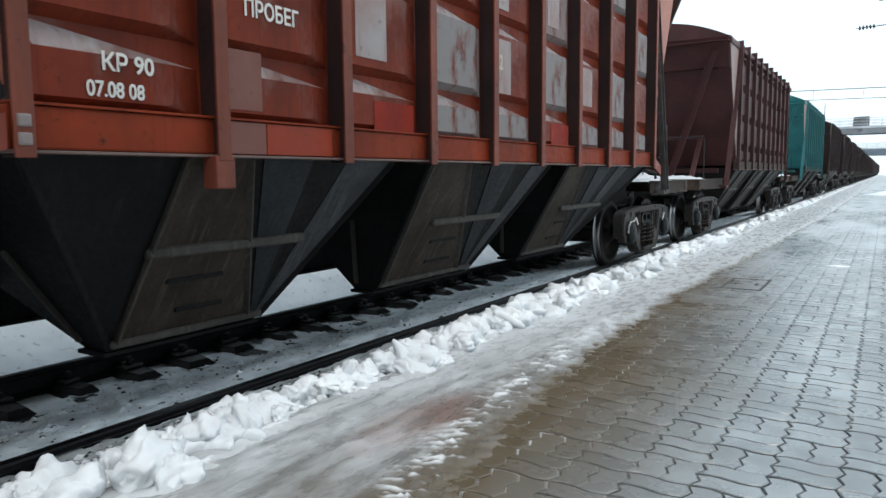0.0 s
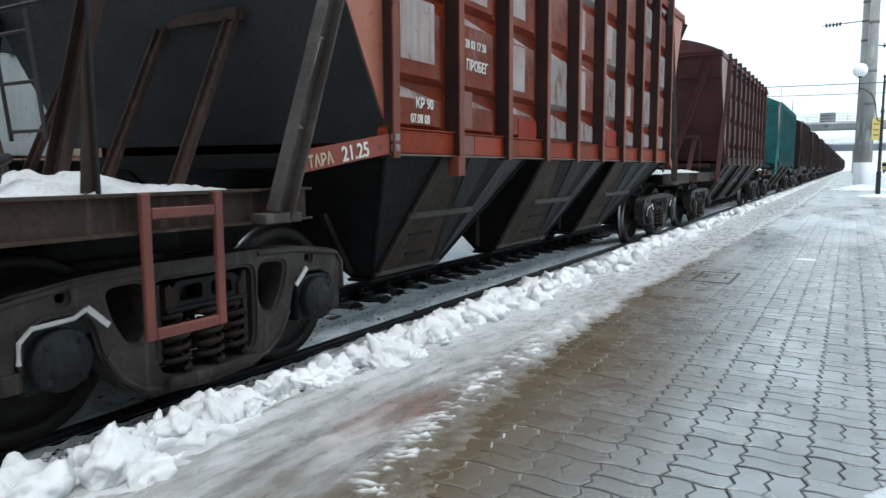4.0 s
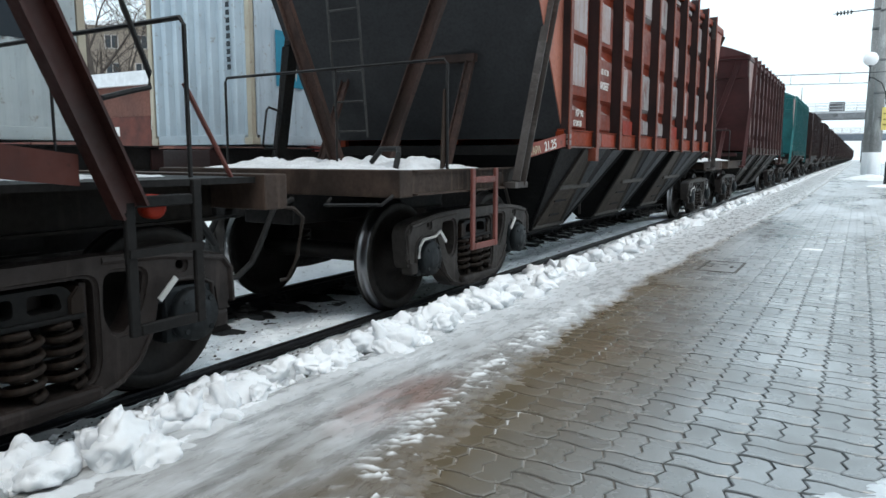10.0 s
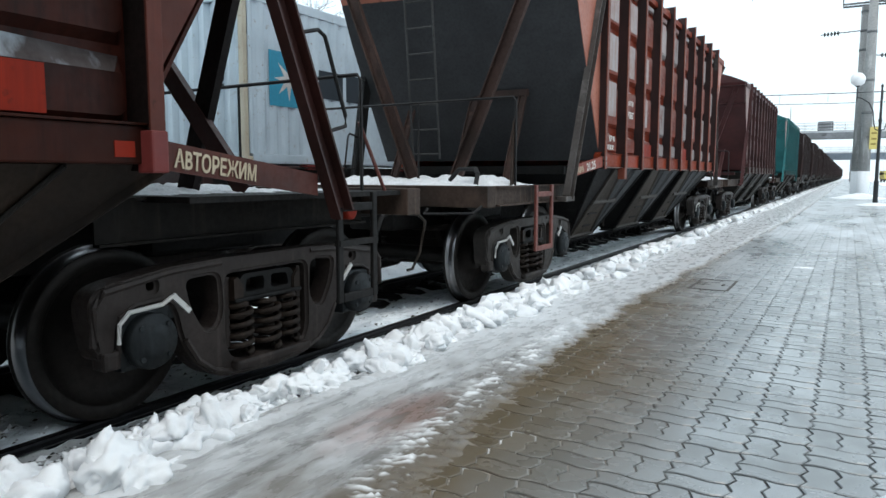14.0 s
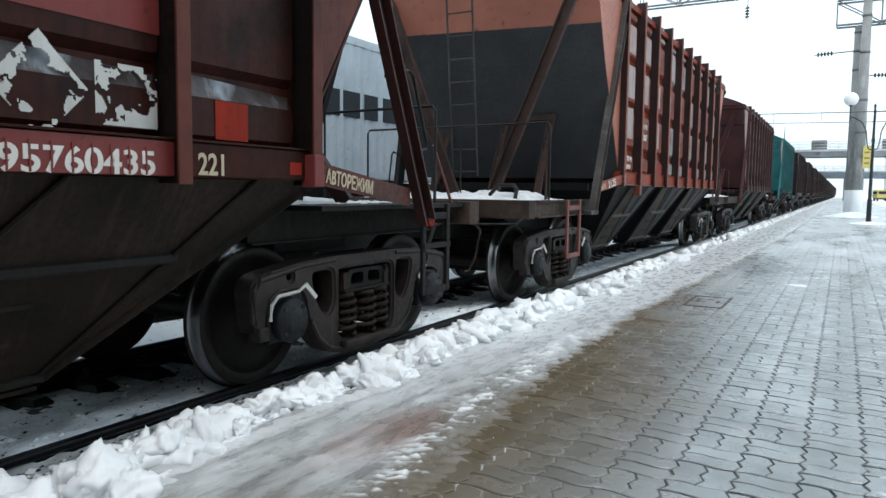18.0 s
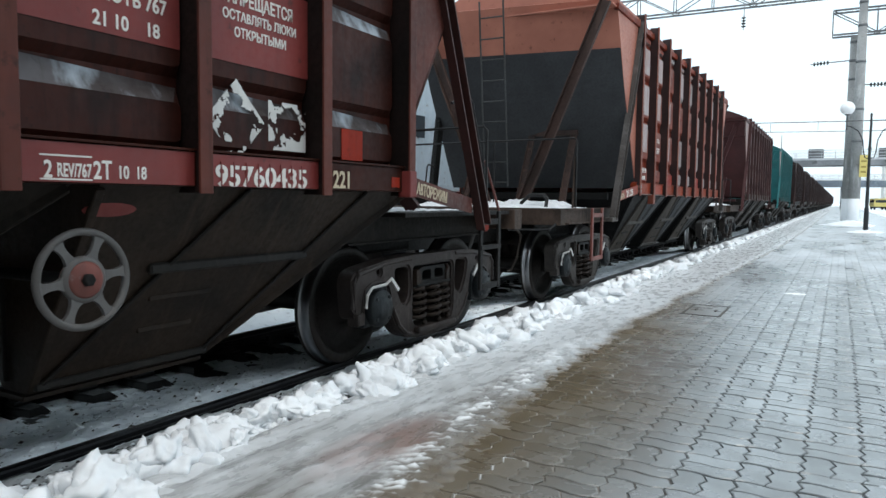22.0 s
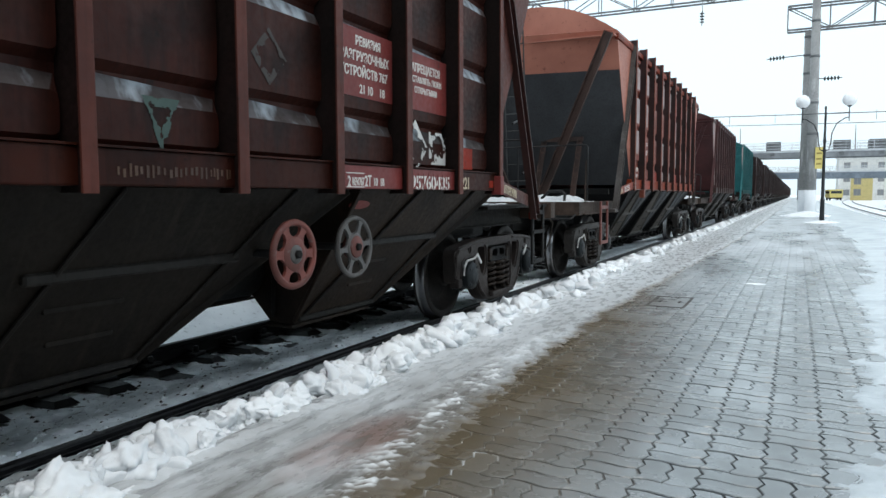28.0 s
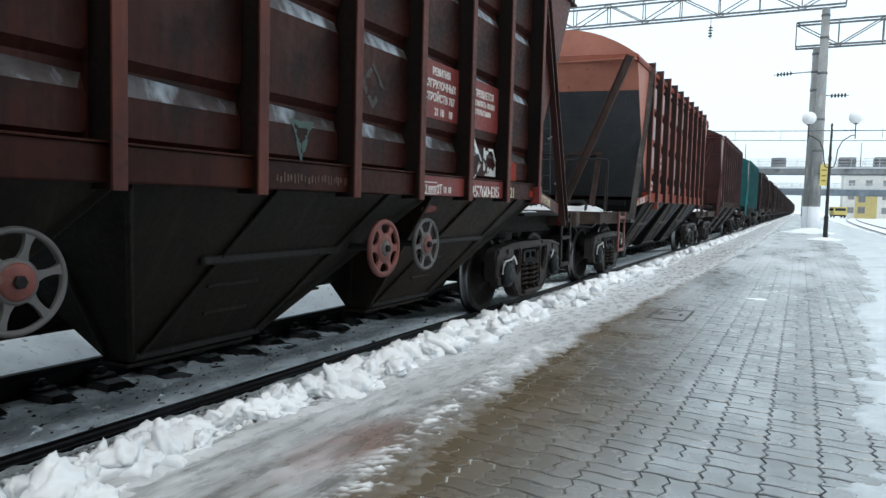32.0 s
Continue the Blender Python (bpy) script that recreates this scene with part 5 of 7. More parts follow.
def step_frame(w, x, y0, y1, z0, z1, mat, label):
    """A foot step: a frame of flat bar hung from the side beam."""
    step = None
    for p, q in (((x, y0 + 0.029, z0), (x, y1 - 0.029, z0)), ((x, y0, z1), (x, y0, z0 - 0.028)), ((x, y1, z1), (x, y1, z0 - 0.028)), ((x, y0 + 0.029, z1 - 0.1), (x, y1 - 0.029, z1 - 0.1))):
        bm = bmesh.new()
        beam(bm, p, q, 0.03, 0.055, (1, 0, 0), 0.006)
        if step is None:
            step = part("foot_step", bm, mat, w, label)
        else:
            part("step_bar", bm, mat, step)


def snow_heap(w, y0, y1, seed, x0=-1.25, x1=1.25, h=0.13):
    """Snow that rides along on the open end of a wagon."""
    xs, ys = np.linspace(x0, x1, 90), np.linspace(y0, y1, 70)
    X, Y = np.meshgrid(xs, ys)
    u, v = (X - x0) / (x1 - x0), (Y - y0) / (y1 - y0)
    Z = 1.205 + 4 * h * (u * (1 - u)) ** 0.5 * (v * (1 - v)) ** 0.5 * (0.1 + 1.3 * np.abs(fbm(X, Y, 2.3, 4, seed) - 0.5) * 2 + 0.5 * fbm(X, Y, 6, 3, seed + 1)) + 0.09 * np.abs(fbm(X, Y, 8, 4, seed + 3) - 0.5)
    q = np.arange(X.size).reshape(X.shape)
    me = bpy.data.meshes.new("snow")
    me.from_pydata(np.stack([X, Y, Z], -1).reshape(-1, 3).tolist(), [], np.stack([q[:-1, :-1], q[:-1, 1:], q[1:, 1:], q[1:, :-1]], -1).reshape(-1, 4).tolist())
    me.polygons.foreach_set("use_smooth", [True] * len(me.polygons))
    me.materials.append(SNOW_RIDE)
    ob = new("snow", me)
    ob.parent = w
    tagged(ob, "heap of snow riding on the wagon's open end", kind="stuff")


def field(w, name, y0, y1, z0, z1, mat, x=1.5035, label=""):
    """A rectangle of other paint on the side wall."""
    bm = bmesh.new()
    box(bm, x - 0.002, x + 0.0015, y0, y1, z0, z1)
    return part(name, bm, mat, w, label)


def flakes(w, name, y, z, ry, rz, shape, mat, label, seed, cell=0.006, x=1.5045):
    """What is left of a scraped sticker: thin paint wherever the shape and the wear let it stay."""
    us, vs = np.arange(-ry, ry, cell), np.arange(-rz, rz, cell)
    verts, faces = [], []
    U, V = np.meshgrid(us, vs)
    wear = fbm(U, V, 16, 4, seed) - 0.5
    for i in range(U.shape[0]):
        for j in range(U.shape[1]):
            if shape(U[i, j] / ry, V[i, j] / rz) + 1.3 * wear[i, j] > 0.0:
                k = len(verts)
                for a, b in ((0, 0), (cell, 0), (cell, cell), (0, cell)):
                    verts.append((x, y + U[i, j] + a, z + V[i, j] + b))
                faces.append((k, k + 1, k + 2, k + 3))
    me = bpy.data.meshes.new(name)
    me.from_pydata(verts, [], faces)
    me.materials.append(mat)
    ob = new(name, me)
    ob.parent = w
    return tagged(ob, label, kind="stuff")


def words(w, text, size, y, z, mat, x=1.482, wide=1.0, lean=0.0):
    return writing("lettering", text, size, on_side(x, y, z, lean), mat, w, wide)


def slant_board(w, a, b, h, mat, label):
    bm = bmesh.new()
    (xa, ya, za), (xb, yb, zb) = a, b
    hexa(bm, [(xa - 0.012, ya, za), (xa, ya, za), (xb, yb, zb), (xb - 0.012, yb, zb), (xa - 0.012, ya, za + h), (xa, ya, za + h), (xb, yb, zb + h), (xb - 0.012, yb, zb + h)])
    return part("slanted_board", bm, mat, w, label)


def loop_handhold(w, pts, mat=None):
    bm = bmesh.new()
    tube(bm, pts, 0.014, 6)
    part("handhold", bm, mat or HANDRAIL, w)


SNOW_RIDE = grime("riding_snow", (0.66, 0.68, 0.70), (0.56, 0.575, 0.59), 0.6, 0, 12, 1.0)


def wagon_near(y):
    """The dark red wagon that comes in later, with handwheels on its funnels."""
    cy, zb, zt = 4.265, 1.40, 4.15
    w = hopper_wagon("dark red-brown hopper wagon with white stencils and handwheels", y)
    posts = [-cy + i * 2 * cy / 9 + d for i, d in enumerate((0, 0, 0.02, 0.04, 0.03, 0.03, 0, -0.01, -0.02, 0))]
    n = set(w.children)
    hopper_body(w, cy, posts, zb, zt, PAINT_RED, PAINT_POST, PAINT_RED, PAINT_POST, PAINT_BROWN, CHUTE_A, CHUTE,
                [((-4.2, -1.28), (-3.2, -2.2)), ((-1.22, 1.80), (-0.64, 0.38)), ((1.90, 4.48), (1.95, 3.02))], SILL_RED, over=1.5, split=3.3, ridge_mat=LEDGE_SKYLIT, flanks=(CHUTE_A, CHUTE_A, CHUTE_BROWN), web=SOOT_SHADE_RED, inset_y=0.02, gate=0.34, taper=0.045)
    slide(w, n, -0.22)
    for s in (1, -1):
        n = set(w.children)
        platform_end(w, s, FRAME_BROWN, long=True)
        end_struts(w, s, 4.295, zt, SOOT, SOOT_SHADE_RED, 1.30, -0.12, PAINT_POST_DARK, rail=0, posts=())
        bm = bmesh.new()
        angle_bar(bm, (0.88, s * 5.30, 1.24), (-1.27, s * 5.33, 3.72), 0.13, 0.014, (1, 0, 0), (0, s, 0))
        part("cross_brace", bm, PAINT_POST_DARK, w)
        ladder(w, s, 4.295, zt, 0.1)
        end_handrail(w, s, 6.15)
        bogie(w, s * BOGIE_Y, 2, False, True)
        snow_heap(w, *sorted((s * 4.4, s * 6.3)), 81 + s, -1.15, 0.95, 0.07)
        slide(w, n, 0.0 if s > 0 else -0.55)
    # sill, painted brighter in two bays, and fields of other paint
    field(w, "sill_patch", 1.235, 2.115, zb + 0.005, zb + 0.165, PATCH_SIGN, 1.582)
    field(w, "sill_patch", 2.185, 3.060, zb + 0.005, zb + 0.165, PATCH_SIGN, 1.582)
    field(w, "sign_field", 1.30, 2.105, 2.06, 2.54, PATCH_SIGN)
    field(w, "sign_field", 2.25, 3.055, 2.06, 2.52, PATCH_SIGN)
    field(w, "red_patch", 3.39, 3.62, 1.60, 1.80, PATCH_RED, 1.504)
    field(w, "red_patch", 3.865, 3.965, zb + 0.03, zb + 0.10, PATCH_RED, 1.583)
    words(w, "РЕBИЗИЯ", 0.088, 1.59, 2.425, MARK_WHITE, 1.5065, 0.86)
    words(w, "РАЗГРУЗОЧНЫХ", 0.094, 1.40, 2.315, MARK_WHITE, 1.5065, 0.85)
    words(w, "УСТРОЙСТB 767", 0.094, 1.40, 2.205, MARK_WHITE, 1.5065, 0.85)
    words(w, "21 10    18", 0.088, 1.64, 2.09, MARK_WHITE, 1.5065, 0.9)
    words(w, "ЗАПРЕЩАЕТСЯ", 0.094, 2.37, 2.37, MARK_WHITE, 1.5065, 0.78)
    words(w, "ОСТАBЛЯТЬ ЛЮКИ", 0.070, 2.38, 2.285, MARK_WHITE, 1.5065, 0.86)
    words(w, "ОТКРЫТЫМИ", 0.070, 2.46, 2.20, MARK_WHITE, 1.5065, 0.86)
    words(w, "95760435", 0.150, 2.245, zb + 0.008, MARK_WHITE, 1.5845, 1.19)
    words(w, "2", 0.098, 1.36, zb + 0.022, MARK_WHITE, 1.5845, 0.75)
    words(w, "REV/767", 0.078, 1.415, zb + 0.027, MARK_WHITE, 1.5845, 0.56)
    words(w, "2Т", 0.105, 1.575, zb + 0.022, MARK_WHITE, 1.5845, 0.75)
    words(w, "10  18", 0.078, 1.69, zb + 0.027, MARK_WHITE, 1.5845, 0.75)
    for k in range(8):
        field(w, "stencil_gap", 2.281 + 0.0885 * k, 2.289 + 0.0885 * k, zb + 0.006, zb + 0.132, PATCH_SIGN, 1.588)
    words(w, "221", 0.150, 3.20, zb + 0.015, MARK_CREAM, 1.5845, 0.85)
    for z0, z1 in ((zb + 0.012, zb + 0.019), (zb + 0.108, zb + 0.115)):
        field(w, "stencil_line", 1.345, 1.57, z0, z1, MARK_WHITE, 1.584)
    # worn, unreadable line on another bay's sill
    rng = random.Random(3)
    bm = bmesh.new()
    u = -0.48
    while u < 0.25:
        d = rng.uniform(0.008, 0.02)
        box(bm, 1.5805, 1.583, u, u + d, zb + 0.04 + rng.uniform(0, 0.02), zb + 0.06 + rng.uniform(0.02, 0.045))
        u += d + rng.uniform(0.010, 0.024)
    tagged(part("worn_lettering", bm, MARK_RUST, w), kind="stuff")
    # scraped stickers: two diamonds and a white panel
    def diamond(u, v):
        d = abs(u) + abs(v)
        return 0.9 * (d - 0.84) if d < 1 else -9.0

    def shield(u, v):
        d = max(abs(u) - 0.55 * (v + 1.0), v - 0.45)
        return 2.2 * (0.14 - abs(d + 0.13)) if d < 0 else -9.0

    def panel(u, v):
        d = max(abs(u), abs(v))
        return 0.8 * (d - 0.80) if d < 1 else -9.0
    flakes(w, "torn_sticker", 2.470, 1.755, 0.215, 0.22, diamond, PAINT_WHITE, "torn white diamond sticker", 3)
    flakes(w, "torn_sticker", 2.870, 1.755, 0.160, 0.14, panel, PAINT_WHITE, "torn white panel sticker", 8)
    flakes(w, "worn_mark", -0.155, 1.755, 0.150, 0.19, shield, MARK_GREEN, "worn pale-green pointed mark", 12)
    flakes(w, "worn_diamond", 0.665, 2.18, 0.16, 0.17, diamond, MARK_GREY, "worn grey diamond mark", 15)
    slant_board(w, (1.62, 4.085, 1.375), (1.46, 5.36, 1.225), 0.135, PAINT_POST, "red-brown slanted board with cream lettering")
    writing("lettering", "АBТОРЕЖИМ", 0.118, pose(1.6175, 4.145, 1.390, 90, 0, 97.15) @ pose(0, 0, 0, 0, 0, -6.7), MARK_CREAM, w, 0.80)
    bm = bmesh.new()
    box(bm, 1.55, 1.655, 4.0, 4.09, 1.36, 1.55, bevel=0.01)
    part("corner_bracket", bm, PATCH_SIGN, w)
    step_frame(w, 1.43, 5.61, 6.00, 0.53, 1.24, SOOT, "black foot step under the end platform")
    bm = bmesh.new()
    beam(bm, (1.43, 5.59, 0.90), (1.43, 6.02, 0.90), 0.05, 0.04, (1, 0, 0))
    part("foot_step", bm, SOOT, w)
    loop_handhold(w, [(1.30, 5.25, 2.20), (1.30, 5.58, 2.29), (1.30, 5.65, 2.26), (1.30, 5.86, 1.76), (1.30, 5.86, 1.69), (1.30, 5.74, 1.66), (1.30, 5.60, 1.62)])
    loop_handhold(w, [(1.2, 6.15, 1.74), (1.24, 6.42, 1.235)], PAINT_STEP)
    loop_handhold(w, [(1.10, 6.74, 1.06), (1.20, 6.98, 1.02), (1.24, 7.02, 0.96), (1.20, 7.00, 0.70), (1.15, 6.96, 0.56), (1.12, 6.92, 0.55)], FRAME_DARK)
    bm = bmesh.new()
    lathe(bm, [(1.340, 0.06), (1.405, 0.06), (1.412, 0.045)], seg=20, at=(0, 5.78, 1.11))
    part("reflector", bm, PATCH_RED, w, "small round red reflector")
    handwheel(w, 0.87, 0.985, 1.50, WHEEL_RED, WHEEL_GREY)
    handwheel(w, 1.588, 0.985, 1.48, WHEEL_GREY, WHEEL_RED, r=0.226, disc=0.104, band=0.033, waist=0.016, turn=0.12, cap=0.084)
    handwheel(w, -1.98, 0.98, 1.48, WHEEL_GREY, WHEEL_RED, r=0.230, disc=0.100, band=0.030, waist=0.014, turn=0.2, cap=0.084)
    handwheel(w, -2.70, 0.98, 1.50, WHEEL_RED, WHEEL_GREY, turn=0.35)
    for a, b in ((0.85, 0.85), (1.56, 1.56), (-1.98, -1.98), (-2.70, -2.70)):
        bm = bmesh.new()
        lathe(bm, [(0.9, 0.028), (1.47, 0.028)], seg=12, at=(0, a, 0.985))
        part("spindle", bm, SOOT, w)
    bm = bmesh.new()
    lathe(bm, [(-1.0, 0.035), (0.55, 0.035)], "y", 12, (0.95, 0.4, 0.93))
    part("shaft", bm, SOOT, w)
    bm = bmesh.new()
    plate(bm, [(1.400 + 0.639 * 0.033 * math.sin(a) + 0.004, 1.78 + 0.14 * math.cos(a), 1.285 + 0.033 * math.sin(a)) for a in np.linspace(0, 2 * math.pi, 16, endpoint=False)], 0.003)
    part("red_patch", bm, PATCH_SIGN, w, "faint red painted oval")
    bm = bmesh.new()
    lathe(bm, [(-0.62, 0.19), (-0.57, 0.235), (0.57, 0.235), (0.62, 0.19)], "y", 24, (0.30, 1.55, 0.77))
    part("air_tank", bm, SOOT, w)
    return w


def wagon_orange(y):
    """The faded orange-red wagon with black ends."""
    cy, zb, zt = 4.275, 1.47, 4.18
    mid = 0.505
    w = hopper_wagon("faded orange-red hopper wagon with sooty black ends", y)
    posts = [-cy + i * 2 * cy / 9 for i in range(10)]
    n = set(w.children)
    hopper_body(w, cy, posts, zb, zt, PAINT_ORANGE, PAINT_POST_ORANGE, END_SOOT, PAINT_ORANGE_END, PAINT_ORANGE_END, CHUTE_BLACK, CHUTE_RIB,
                [((-4.27, -1.745), (-3.49, -2.445)), ((-1.29, 0.92), (-1.11, 0.345)), ((1.36, 4.27), (1.55, 2.75))], SILL_ORANGE, over=1.27, flank=CHUTE_FLANK, ridge_mat=RIDGE_SKYLIT, split=3.55, skew=0.45, web=WEB_SHADE, inset_y=0.20, panel=PANEL_ORANGE, bulge=0.068, deep=1.602, sill_x=1.535, flange=SILL_DUST,
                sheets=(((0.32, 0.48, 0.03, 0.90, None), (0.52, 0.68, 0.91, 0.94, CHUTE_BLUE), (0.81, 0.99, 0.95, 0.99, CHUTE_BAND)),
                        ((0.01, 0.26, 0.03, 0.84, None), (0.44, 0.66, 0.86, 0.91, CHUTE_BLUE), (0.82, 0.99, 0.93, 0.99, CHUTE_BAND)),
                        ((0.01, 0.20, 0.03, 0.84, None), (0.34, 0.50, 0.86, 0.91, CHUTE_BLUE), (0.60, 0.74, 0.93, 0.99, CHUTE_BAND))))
    slide(w, n, mid)
    posts = [p + mid for p in posts]
    for s in (1, -1):
        n = set(w.children)
        platform_end(w, s, FRAME_BROWN)
        end_struts(w, s, 3.78, zt, SOOT, STRUT_BROWN, 1.04, -0.08, STRUT_GREY, rail=2.40, head_y=1.56, vee=(0.26, 1.62, 1.44), posts=(0.69, 0.0, -0.93), post_y=(1.12, 0.57), far=(1.28, 0.60))
        ladder(w, s, 3.78, zt, 0.2 * s, 1.5, 1.78)
        end_handrail(w, s, 5.79, 2.185, -1.47)
        bogie(w, s * 5.075, 2, True, True)
        snow_heap(w, *sorted((s * 4.75, s * 6.6)), 91 + s)
        if s < 0:
            step_frame(w, 1.43, -5.70, -5.25, 0.56, 1.25, PAINT_STEP, "rusty red foot step frame")
        # a flat stake beside the handrail, a grab rod on the corner strut, a bent handhold on the other side
        bm = bmesh.new()
        hexa(bm, [(1.19, s * 5.83 - 0.035, 1.25), (1.205, s * 5.83 - 0.035, 1.25), (1.205, s * 5.83 + 0.035, 1.25), (1.19, s * 5.83 + 0.035, 1.25),
                  (1.19, s * 5.80 - 0.012, 1.93), (1.205, s * 5.80 - 0.012, 1.93), (1.205, s * 5.80 + 0.012, 1.93), (1.19, s * 5.80 + 0.012, 1.93)])
        part("stake", bm, FRAME_BROWN, w)
        loop_handhold(w, [(1.44, s * 4.56, 1.60), (1.46, s * 4.64, 1.62), (1.46, s * 4.64, 1.66), (1.47, s * 4.42, 2.16), (1.45, s * 4.36, 2.17)], BLEACHED)
        loop_handhold(w, [(-1.44, s * 5.0, 1.86), (-1.44, s * 5.19, 1.90), (-1.44, s * 5.23, 1.86), (-1.44, s * 5.30, 1.48), (-1.44, s * 5.27, 1.44), (-1.44, s * 5.10, 1.44)])
        loop_handhold(w, [(-1.44, s * 5.12, 1.26), (-1.47, s * 4.90, 2.60), (-1.47, s * 4.78, 2.64)])
        slant_board(w, (1.57, s * 3.82, 1.465), (1.46, s * 4.62, 1.335), 0.135, PAINT_BOARD, "orange-red slanted board")
        bm = bmesh.new()
        tube(bm, [(0.30, s * 6.76, 1.0), (0.30, s * 6.98, 0.94), (0.28, s * 7.10, 0.70), (0.24, s * 7.18, 0.52), (0.20, s * 7.30, 0.42), (0.16, s * 7.42, 0.41), (0.10, s * 7.56, 0.50), (0.06, s * 7.72, 0.68), (0.04, s * 7.80, 0.86)], 0.024, 8)
        part("brake_hose", bm, RUBBER, w)
        bm = bmesh.new()
        tube(bm, [(0.7, s * 6.75, 1.02), (0.7, s * 6.83, 0.97), (1.25, s * 6.83, 0.99), (1.3, s * 6.75, 1.06)], 0.014, 6)
        part("release_lever", bm, HANDRAIL, w)
        bm = bmesh.new()
        tube(bm, [(0.95, s * 6.2, 1.24), (0.95, s * 6.15, 1.37), (0.85, s * 6.0, 1.42), (0.6, s * 5.9, 1.42), (0.45, s * 5.85, 1.3)], 0.025, 8)
        part("brake_pipe", bm, RUBBER, w)
        slide(w, n, 0.0 if s < 0 else 2 * mid)
    writing("lettering", "ТАРА", 0.105, pose(1.4725, -4.56, 1.363, 90, 0, 82.1) @ pose(0, 0, 0, 0, 0, 9.4), MARK_CREAM, w, 0.78)
    writing("lettering", "21.25", 0.135, pose(1.5125, -4.27, 1.408, 90, 0, 82.1) @ pose(0, 0, 0, 0, 0, 9.4), MARK_WHITE, w, 0.85)
    words(w, "КР 90", 0.105, -3.40, 1.812, MARK_WHITE, 1.5225, 0.95)
    words(w, "07.08 08", 0.092, -3.47, 1.70, MARK_WHITE, 1.5225, 0.85)
    words(w, "28 03 17 20", 0.095, -2.62, 2.36, MARK_WHITE, 1.5225, 0.85)
    words(w, "ПРОБЕГ", 0.120, -2.60, 2.18, MARK_WHITE, 1.5225, 0.85)
    words(w, "22", 0.17, 0.15, 2.25, MARK_CREAM, 1.5225, 0.85)
    step = 2 * cy / 9
    for i, z0, z1, f0, f1 in ((0, 2.15, 2.60, 0.12, 0.75), (0, 2.75, 3.22, 0.14, 0.8), (0, 3.4, 3.8, 0.14, 0.8), (1, 2.75, 3.2, 0.12, 0.7), (1, 3.4, 3.8, 0.12, 0.8), (2, 2.10, 2.52, 0.12, 0.55),
                              (2, 2.78, 3.15, 0.12, 0.55), (3, 3.40, 3.85, 0.15, 0.75), (4, 2.05, 2.5, 0.1, 0.45), (4, 2.75, 3.2, 0.1, 0.4), (5, 2.78, 3.2, 0.2, 0.6), (6, 2.1, 2.5, 0.2, 0.6), (4, 3.4, 3.9, 0.1, 0.5)):
        y0 = posts[i] + 0.06
        field(w, "faded_patch", y0 + f0 * step, y0 + f1 * (step - 0.16), z0, z1, BLEACHED_SOFT, 1.5195)
    # a lighter square over wall and sill where the paint was made good
    field(w, "repaint_patch", posts[1] + 0.06, posts[1] + 0.33, 1.70, 2.00, PATCH_PINK, 1.5195)
    field(w, "repaint_patch", posts[1] + 0.06, posts[1] + 0.33, 1.475, 1.635, PATCH_PINK, 1.5375)
    field(w, "repaint_patch", posts[1] + 0.34, posts[1] + 0.86, 1.475, 1.635, PATCH_FRESH, 1.5375)
    for i, z0, z1 in ((2, 1.62, 1.84), (5, 1.62, 1.86)):
        field(w, "red_patch", posts[i] + 0.35, posts[i] + 0.8, z0, z1, PATCH_RED, 1.5195)
    bm = bmesh.new()
    box(bm, 1.565, 1.61, -3.80, -3.745, 1.48, 1.53, bevel=0.01)
    box(bm, 1.565, 1.61, -3.80, -3.745, 1.55, 1.60, bevel=0.01)
    part("corner_bracket", bm, BLEACHED, w, "pale corner bracket")
    bm = bmesh.new()
    box(bm, 1.50, 1.60, -2.88, -2.76, 1.30, 1.46, bevel=0.01)
    part("lift_lug", bm, PAINT_POST_ORANGE, w)
    return w


def wagon_far(y, label, paint, post, corner=None, detail=1):
    cy, zb, zt = 4.275, 1.45, 4.18
    w = hopper_wagon(label, y)
    posts = [-cy + i * 2 * cy / 9 for i in range(10)]
    hopper_body(w, cy, posts, zb, zt, paint, post, paint, paint, paint, CHUTE, CHUTE_RIB, [((-4.27, -1.7), (-3.4, -2.4)), ((-1.3, 0.95), (-1.1, 0.35)), ((1.35, 4.27), (1.55, 2.75))], FRAME_BROWN, detail=detail, pale=corner, crown=0.34, deep=1.575, sill_x=1.53, flange=SILL_DUST)
    for s in (1, -1):
        n = set(w.children)
        platform_end(w, s, FRAME_BROWN)
        end_struts(w, s, 3.78, zt, paint, paint)
        end_handrail(w, s, 5.75)
        ye = 3.775 + 1.12 * (0.62 + 0.38 * 0.45 / 1.08)
        bm = bmesh.new()
        prism(bm, [(s * (ye - 0.01), 3.55), (s * (ye + 0.09), 3.57), (s * (ye + 0.30), zt - 0.02), (s * (ye + 0.20), zt - 0.02)], -1.50, 1.46)
        part("end_hood", bm, paint, w, "upper end sheet standing proud")
        bogie(w, s * 5.05, detail)
        snow_heap(w, *sorted((s * 4.75, s * 6.6)), 101 + s)
        slide(w, n, s * 0.5)
    return w


STANDS = [-0.355, 14.365, 30.32]      # where the wagons stand when the train has gone 0 m
STANDS += [STANDS[2] + i * PITCH for i in range(1, 24)]
near_wagon = wagon_near(STANDS[0])
orange_wagon = wagon_orange(STANDS[1])
brown_wagon = wagon_far(STANDS[2], "maroon hopper wagon with a pale end corner", PAINT_MAROON, POST_MAROON, BLEACHED_SOFT)
teal_wagon = wagon_far(STANDS[3], "teal green hopper wagon with a pale end corner", PAINT_TEAL, PAINT_TEAL, BLEACHED_SOFT)
plain_wagon = wagon_far(STANDS[4], "brown-red hopper wagon far down the train", PAINT_BROWN, PAINT_BROWN, None, 0)
TRAIN = [near_wagon, orange_wagon, brown_wagon, teal_wagon, plain_wagon]
